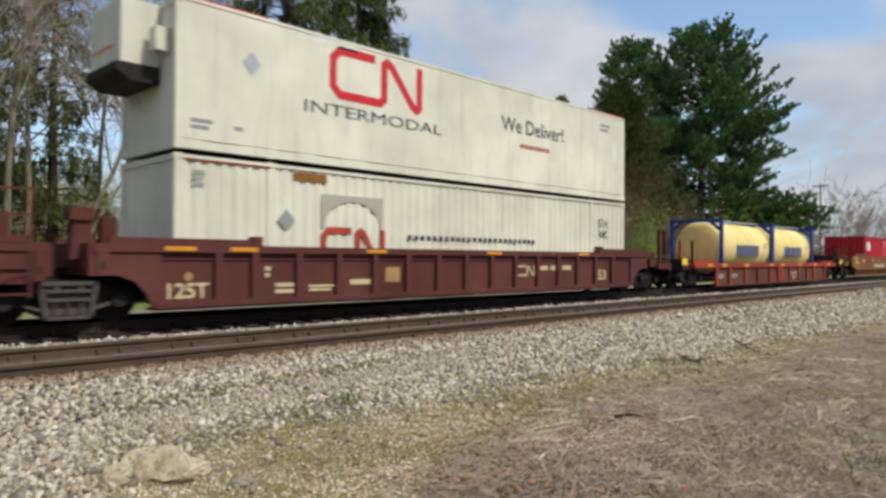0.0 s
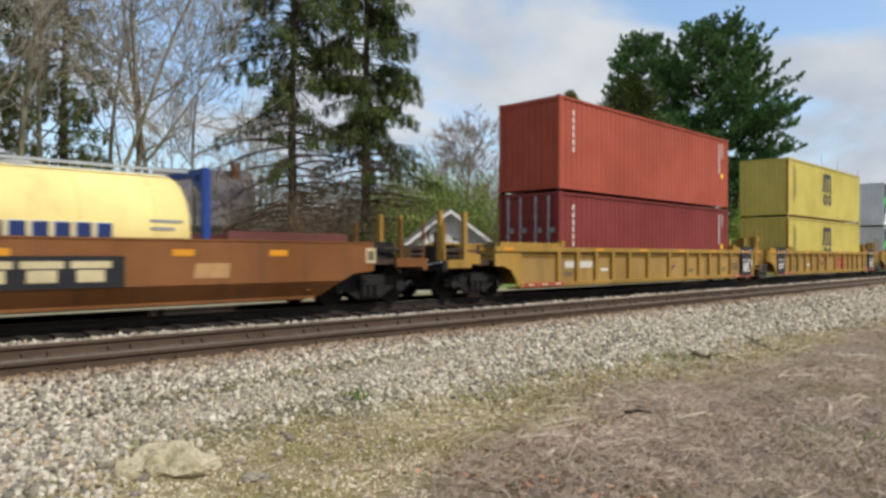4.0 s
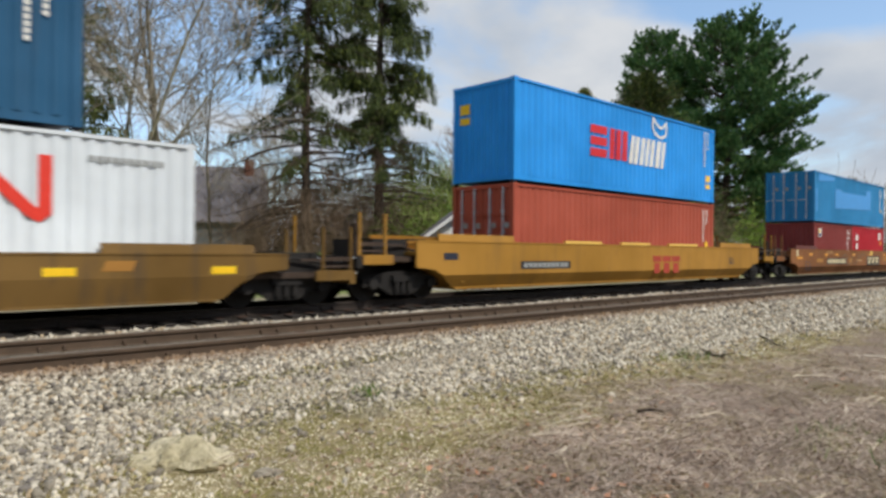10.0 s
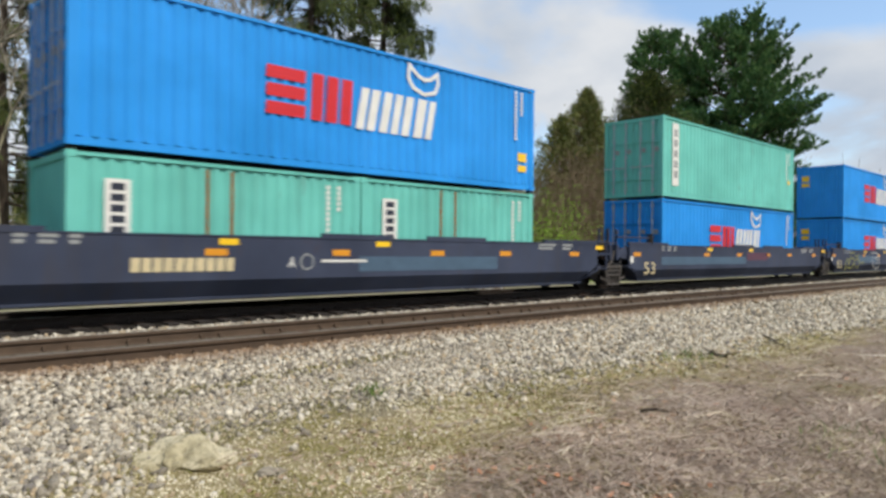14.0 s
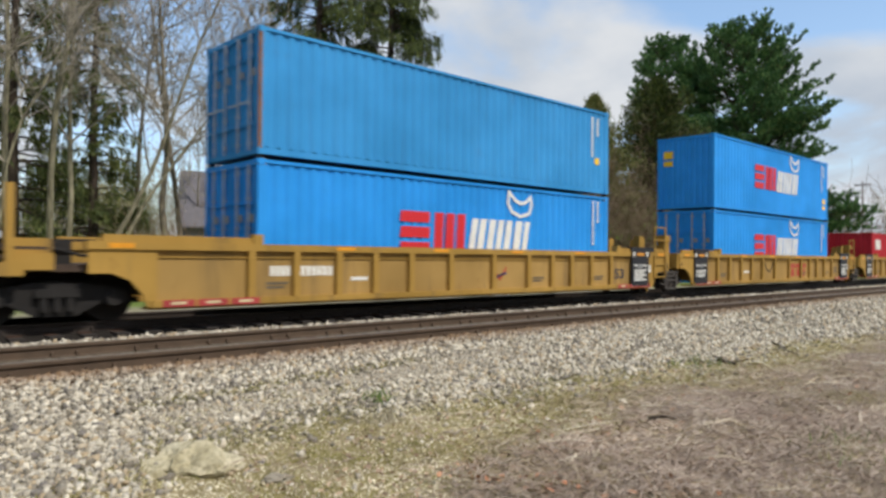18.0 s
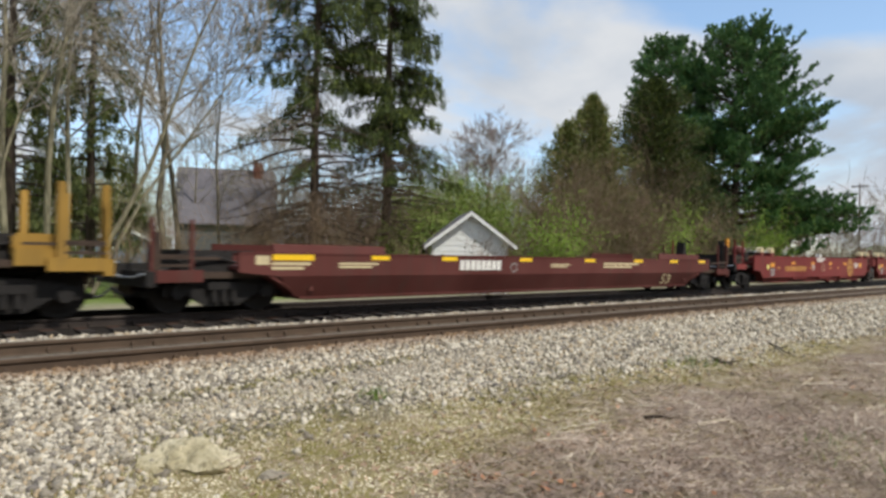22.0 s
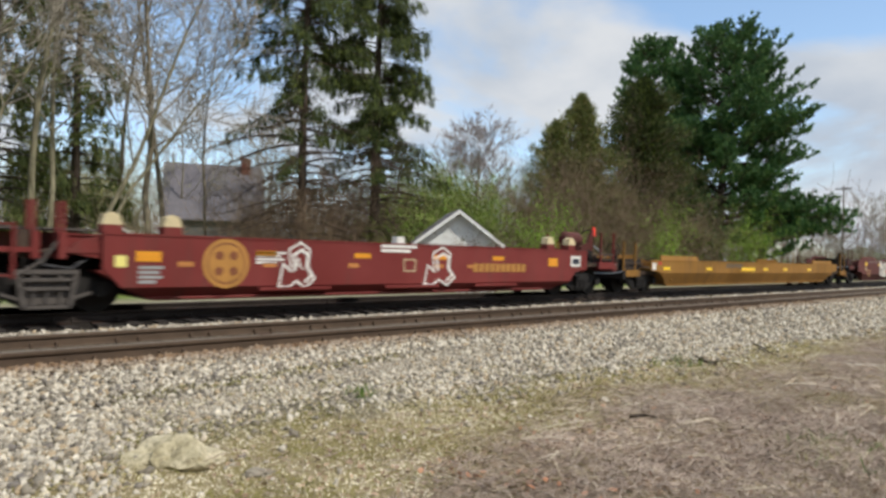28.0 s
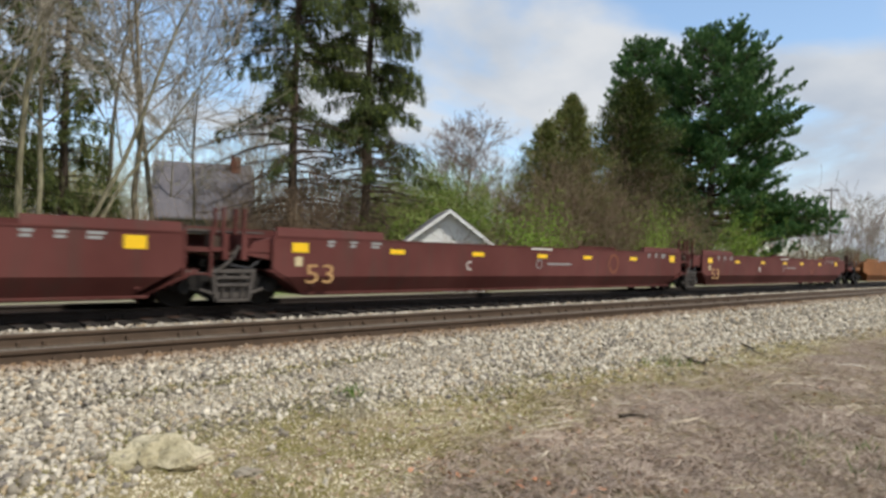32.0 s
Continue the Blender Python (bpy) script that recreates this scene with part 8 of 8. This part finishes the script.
# bare trees at the wood's edge
for i, (x, y, h, r, lx, ly, first) in enumerate([(5.0, 26.5, 19, 0.13, 0.02, 0, 0.3), (6.15, 26.2, 20, 0.13, 0.02, 0, 0.3), (7.2, 28.1, 18, 0.12, 0.03, 0, 0.25),
                                                 (6.8, 25.0, 15, 0.10, 0.42, -0.1, 0.25), (7.6, 26.4, 13, 0.09, 0.46, 0.05, 0.3), 
                                                 
                                                 (4.2, 25.2, 14, 0.07, 0.14, 0, 0.2)]):
    bare_tree(x, y, h, r, 100 + i, M["bark_moss"], M["twig_grey"], (lx, ly), first, 2 if i % 5 else 3, spread=0.7, twig=0.012, label="slender leafless tree with mossy bark at the wood's edge")
for i, (x, y, h, r, first) in enumerate([(11.5, 29.9, 18, 0.17, 0.25), (13.4, 33.0, 19, 0.16, 0.3), (12.6, 37.5, 17, 0.15, 0.3), (14.4, 30.6, 13, 0.09, 0.3)]):
    bare_tree(x, y, h, r, 140 + i, M["bark_grey"], M["twig_grey"], (0.02, 0), first, 2 if i else 3, spread=0.65, twig=0.012)
bare_tree(54.7, 51.4, 13.0, 0.34, 160, M["bark_grey"], M["twig_maple"], (0, 0), 0.25, 4, "round-headed leafless maple beyond the shed", 0.55, 0.016, 4)
for i, (x, y, h) in enumerate([(60, 60, 13), (53, 40, 7), (49, 40, 6.5), (30, 52, 11), (24, 56, 12), (33, 60, 12), (154, 41, 13), (162, 50, 11), (172, 43, 13), (140, 44, 8), (150, 52, 9)]):
    bare_tree(x, y, h, 0.13, 170 + i, M["bark_grey"], M["twig_grey"], (0, 0), 0.25, 3, "distant leafless tree with fine grey twigs", 0.55, 0.016)

# shrubs along the far side of the line
shrub("willow_bush", 29.6, 31.4, 8.0, 5.6, 201, 44, "leaf_spring", 64000, "twig_brown", "big loose bush with fresh yellow-green leaves", 0.12)
shrub("willow_bush", 22.4, 26.4, 3.4, 3.4, 202, 20, "leaf_spring", 8000, "twig_brown", "loose bush with fresh yellow-green leaves")
shrub("willow_bush", 33.6, 33.0, 5.2, 4.6, 203, 18, "leaf_spring", 9000, "twig_brown", "thin bush with few olive leaves")
shrub("willow_bush", 33.4, 26.0, 2.8, 4.2, 204, 14, "leaf_bright", 3600, "twig_brown", "bush with bright spring leaves")
shrub("willow_bush", 43.8, 24.2, 2.4, 4.4, 205, 10, "leaf_bright", 3200, "twig_brown", "upright bush with bright spring leaves")
shrub("willow_bush", 58.8, 24.8, 4.4, 4.8, 206, 12, "leaf_bright", 4200, "twig_brown", "bush with bright spring leaves under the pine")
for i, (x, y, w, h, lv) in enumerate([(35.8, 32.0, 5, 6.2, 1500), (38.8, 31.5, 5, 7.4, 1200), (38.0, 26.4, 5, 6.4, 1500), (41.0, 25.4, 5, 6.0, 1500), (46.5, 26.6, 5, 5.6, 1600), (53.7, 26.8, 6, 5.4, 1600), (50.0, 25.6, 4, 5.0, 1000),
                                      (16.2, 29.6, 3.6, 4.4, 0), (18.8, 28.8, 3.4, 5.0, 0), (22.6, 31.0, 4, 5.6, 500), (65, 27.5, 6, 3.2, 1600), (78, 27, 4, 3.0, 900), (88, 27.6, 4.4, 3.4, 900), (84, 30, 4, 3.6, 600), (90, 26, 5, 3.6, 500), (96, 27, 5, 3.4, 400), (103, 28, 5, 3.6, 300), (112, 29, 6, 4.0, 300), (122, 30, 6, 4.2, 300), (76, 24.6, 5, 3.0, 500), (34.0, 34.5, 4, 6.0, 900), (11.0, 27.6, 3, 3.0, 0), (8.8, 26.2, 2.6, 2.4, 300), (15.0, 27.0, 3.4, 3.4, 0), (17.0, 26.6, 3.4, 5.2, 0), (19.2, 26.6, 3.4, 5.6, 200), (20.4, 29.6, 4, 6.4, 0), (17.8, 32.0, 4, 6.0, 0), (48.0, 28.0, 5, 7.2, 900), (56.5, 28.2, 5, 4.8, 900), (61.0, 27.6, 5, 3.8, 900), (50.5, 30.0, 4, 8.0, 600), (38.6, 29.2, 5, 7.6, 400), (42.0, 29.6, 5, 8.8, 500), (44.6, 28.8, 5, 8.2, 500), (47.2, 30.4, 5, 9.2, 400), (52.6, 29.0, 5, 8.4, 500), (54.0, 30.6, 5, 7.6, 300), (36.6, 33.5, 4, 7.0, 0), (24.6, 29.4, 3.6, 5.4, 200), (22.8, 40.0, 5, 6.4, 400)]):
    shrub("brushwood", x, y, w, h, 220 + i, 18, "leaf_dull", lv // 2, "twig_brown", "tangle of brown leafless brushwood beside the line")


for i, (x, y, w, h) in enumerate([(18.0, 60.0, 8, 8.6), (20.6, 62.0, 8, 9.2), (22.4, 67.0, 8, 9.6), (15.0, 62.0, 8, 8.6)]):
    shrub("budding_tree", x, y, w, h, 300 + i, 16, "leaf_haze", 12000, "twig_grey", "small tree with pale olive budding leaves", 0.12, "budding trees")
for i, (x, y, w, h) in enumerate([(21.6, 20.9, 2.4, 2.3), (23.6, 21.2, 2.6, 2.4), (19.6, 22.4, 2.4, 2.2)]):
    shrub("brushwood", x, y, w, h, 320 + i, 9, "leaf_dull", 60, "twig_brown", "thin leafless twigs before the shed")


def distant_woods():
    rng = np.random.default_rng(77)
    segs = []
    for _ in range(520):
        a = radians(rng.uniform(-5, 86))
        dist = rng.uniform(95, 190)
        x, y = dist * math.sin(a), dist * math.cos(a)
        if y < 30:
            continue
        h = rng.uniform(7, 12.5)
        branch(rng, segs, (x, y, -0.5), (0, 0, 1), h * 0.75, 0.11, 2, 0.0, 0.03, 0.6)
    return tagged(new("distant_woods", tubes("distant_woods", segs, 3, M["twig_maple"])), "hazy grey leafless woods in the distance", "woods", kind="stuff")


distant_woods()


def closing_woods():
    """Unseen woods added along the line and behind the viewer to cut the sky's fill light."""
    rng = np.random.default_rng(88)
    cs, ds, stems = [], [], []
    spots = [(rng.uniform(-70, 1.5), rng.uniform(24, 36)) for _ in range(60)] + [(rng.uniform(-75, 60), rng.uniform(-34, -20)) for _ in range(64)] + [(rng.uniform(-90, -64), rng.uniform(-20, 26)) for _ in range(26)]
    for x, y in spots:
        h = rng.uniform(11, 18) if y > 0 else rng.uniform(9, 13)
        z0 = ground_z(x, y)
        stems.append((x, y, z0 - 0.2, x, y, z0 + h * 0.9, 0.22, 0.05))
        v = rng.normal(size=(520, 3))
        v *= rng.uniform(0.3, 1, (520, 1)) ** 0.4 / np.linalg.norm(v, axis=1, keepdims=True)
        cs.append(np.array([x, y, z0 + h * 0.52]) + v * (2.6, 2.6, h * 0.48))
        ds.append(rng.normal(size=(520, 3)))
    wood = tagged(new("closing_woods"), "unseen dark evergreen woods added to block sky light from left and behind", "woods", kind="stuff")
    under("trunks", tubes("trunks", stems, 6, M["bark_spruce"]), wood)
    under("foliage", blades("foliage", np.concatenate(cs), np.concatenate(ds), 0.95, 0.6, rng, M["leaf_dark"]), wood)


closing_woods()

# ---- houses beyond the trees ----
M["shingle"] = plain("grey_roof_shingles", (104, 100, 104), 0.9, 0, 0.15, 2.5)
M["siding_white"] = plain("white_siding", (226, 226, 222), 0.7, 0, 0.06, 1.5)
M["siding_blue"] = plain("blue_grey_siding", (112, 124, 140), 0.7, 0, 0.08, 1.5)
M["siding_dark"] = plain("dark_grey_siding", (92, 92, 92), 0.8, 0, 0.1, 1.5)
M["trim"] = plain("white_trim", (226, 226, 222), 0.6, 0, 0.04)
M["brick"] = plain("red_brick", (112, 70, 58), 0.9, 0, 0.2, 6)
M["glass"] = plain("dark_window_glass", (38, 44, 50), 0.12, 0, 0.1)


def gable_house(name, label, x, y, turn, width, depth, eave, ridge, wall_m, roof_m, windows=(), chimney=None):
    """House with its gable wall on local -y; windows are (x, z, width, height) on that wall."""
    house = empty(name, label, "house", "houses beyond the line")
    house.matrix_basis = pose(x, y, ground_z(x, y), 0, 0, turn)
    w = width / 2
    part("wall", Geo().prism([(-w, -0.3), (w, -0.3), (w, eave), (0, ridge), (-w, eave)], "y", 0, depth), M[wall_m], house)
    slope = (ridge - eave) / w
    o = 0.35
    for sx in (-1, 1):
        lo = (sx * (w + o), eave - slope * o + 0.05)
        part("roof_slope", Geo().prism([(0, ridge + 0.05), lo, (lo[0], lo[1] + 0.14), (0, ridge + 0.19)], "y", -o, depth + o), M[roof_m], house, "shingled roof slope")
        part("fascia", Geo().prism([(0, ridge - 0.03), (lo[0], lo[1] - 0.08), (lo[0], lo[1] + 0.1), (0, ridge + 0.15)], "y", -o - 0.04, -o), M["trim"], house, "white fascia board")
    for k, z, ww, hh in windows:
        win = part("window", Geo().box(k - ww / 2, k + ww / 2, -0.05, -0.01, z, z + hh), M["trim"], house)
        part("pane", Geo().box(k - ww / 2 + 0.08, k + ww / 2 - 0.08, -0.062, -0.05, z + 0.08, z + hh - 0.08), M["glass"], win)
    if chimney:
        part("chimney", Geo().box(chimney[0] - 0.4, chimney[0] + 0.4, chimney[1] - 0.4, chimney[1] + 0.4, eave, ridge + 0.7).box(chimney[0] - 0.47, chimney[0] + 0.47, chimney[1] - 0.47, chimney[1] + 0.47, ridge + 0.7, ridge + 0.82), M["brick"], house, "brick chimney")
    return house


shed = gable_house("shed", "white clapboard garage with a pale gable behind the bushes", 22.5, 22.4, -37, 3.5, 4.2, 2.3, 3.6, "siding_white", "shingle", ())
for i in range(13):
    z = 0.12 + i * 0.26
    half = 1.72 if z < 2.1 else 1.72 * (3.54 - z) / 1.42
    if half > 0.15:
        part("board", Geo().prism([(-0.03, z), (-0.012, z + 0.24), (-0.002, z + 0.24), (-0.002, z)], "x", -half, half), M["siding_white"], shed)
gable_house("garage", "small blue-grey garage with white roof edges", 18.0, 54.8, -19, 5.9, 4.5, 1.85, 3.25, "siding_blue", "shingle", ((0, 1.7, 1.7, 0.7),))
gable_house("house", "house with a grey shingled roof behind the spruces", 24.3, 59.2, -114.6, 9.0, 7.4, 4.0, 8.6, "siding_dark", "shingle", ((-2, 1.2, 1.1, 1.3), (2, 1.2, 1.1, 1.3)), (0.4, 6.3))
gable_house("house", "pale house half hidden behind bare trees", 24.5, 74.0, -22, 9.0, 9.0, 2.9, 5.0, "siding_white", "shingle", ((-2, 1.2, 1.1, 1.3), (2, 1.2, 1.1, 1.3)))
gable_house("house", "white house far along the line", 146.0, 39.5, -70, 9.0, 9.0, 3.0, 5.0, "siding_white", "shingle", ((-2, 1.2, 1.1, 1.3), (2, 1.2, 1.1, 1.3)))

M["pole_wood"] = plain("weathered_pole", (112, 98, 86), 0.9, 0, 0.2, 3)
M["wire"] = plain("dark_wire", (60, 62, 66), 0.6, 0, 0.05)


def utility_pole(x, y, h, arm=True):
    pole = empty("utility_pole", "weathered wooden utility pole with a crossarm", "pole", "utility poles")
    pole.location = (x, y, -0.5)
    part("pole_shaft", Geo().cyl((0, 0, 0), (0, 0, h), 0.16, 10, 0.11), M["pole_wood"], pole)
    if arm:
        part("crossarm", Geo().box(-0.09, 0.09, -1.3, 1.3, h - 0.7, h - 0.5), M["pole_wood"], pole)
        for k in (-1.15, -0.4, 0.4, 1.15):
            part("insulator", Geo().cyl((0, k, h - 0.5), (0, k, h - 0.3), 0.06, 8), M["rod_steel"], pole)
    return pole


utility_pole(137.1, 40.0, 15.6)
utility_pole(176.0, 34.0, 21.0, False)
wires = Geo()
for k in (-1.15, -0.4, 0.4, 1.15):
    pts = [(137.1 + 110 * u, 40.0 + k - 14 * u, 14.8 - 2.4 * 4 * u * (1 - u)) for u in [i / 8 for i in range(9)]]
    for a, b in zip(pts, pts[1:]):
        wires.cyl(a, b, 0.02, 4)
solo("power_line", wires, M["wire"], "sagging dark wires strung from the pole", "cable")


# ---- the train's run ----
TRAIN_SPEED = 14.73


def motions():
    for ob, s, z in TRAIN:
        walk(ob, [(t, pose(s - TRAIN_SPEED * t, TRAIN_TRACK, z)) for t in (0, 32)])


motions()
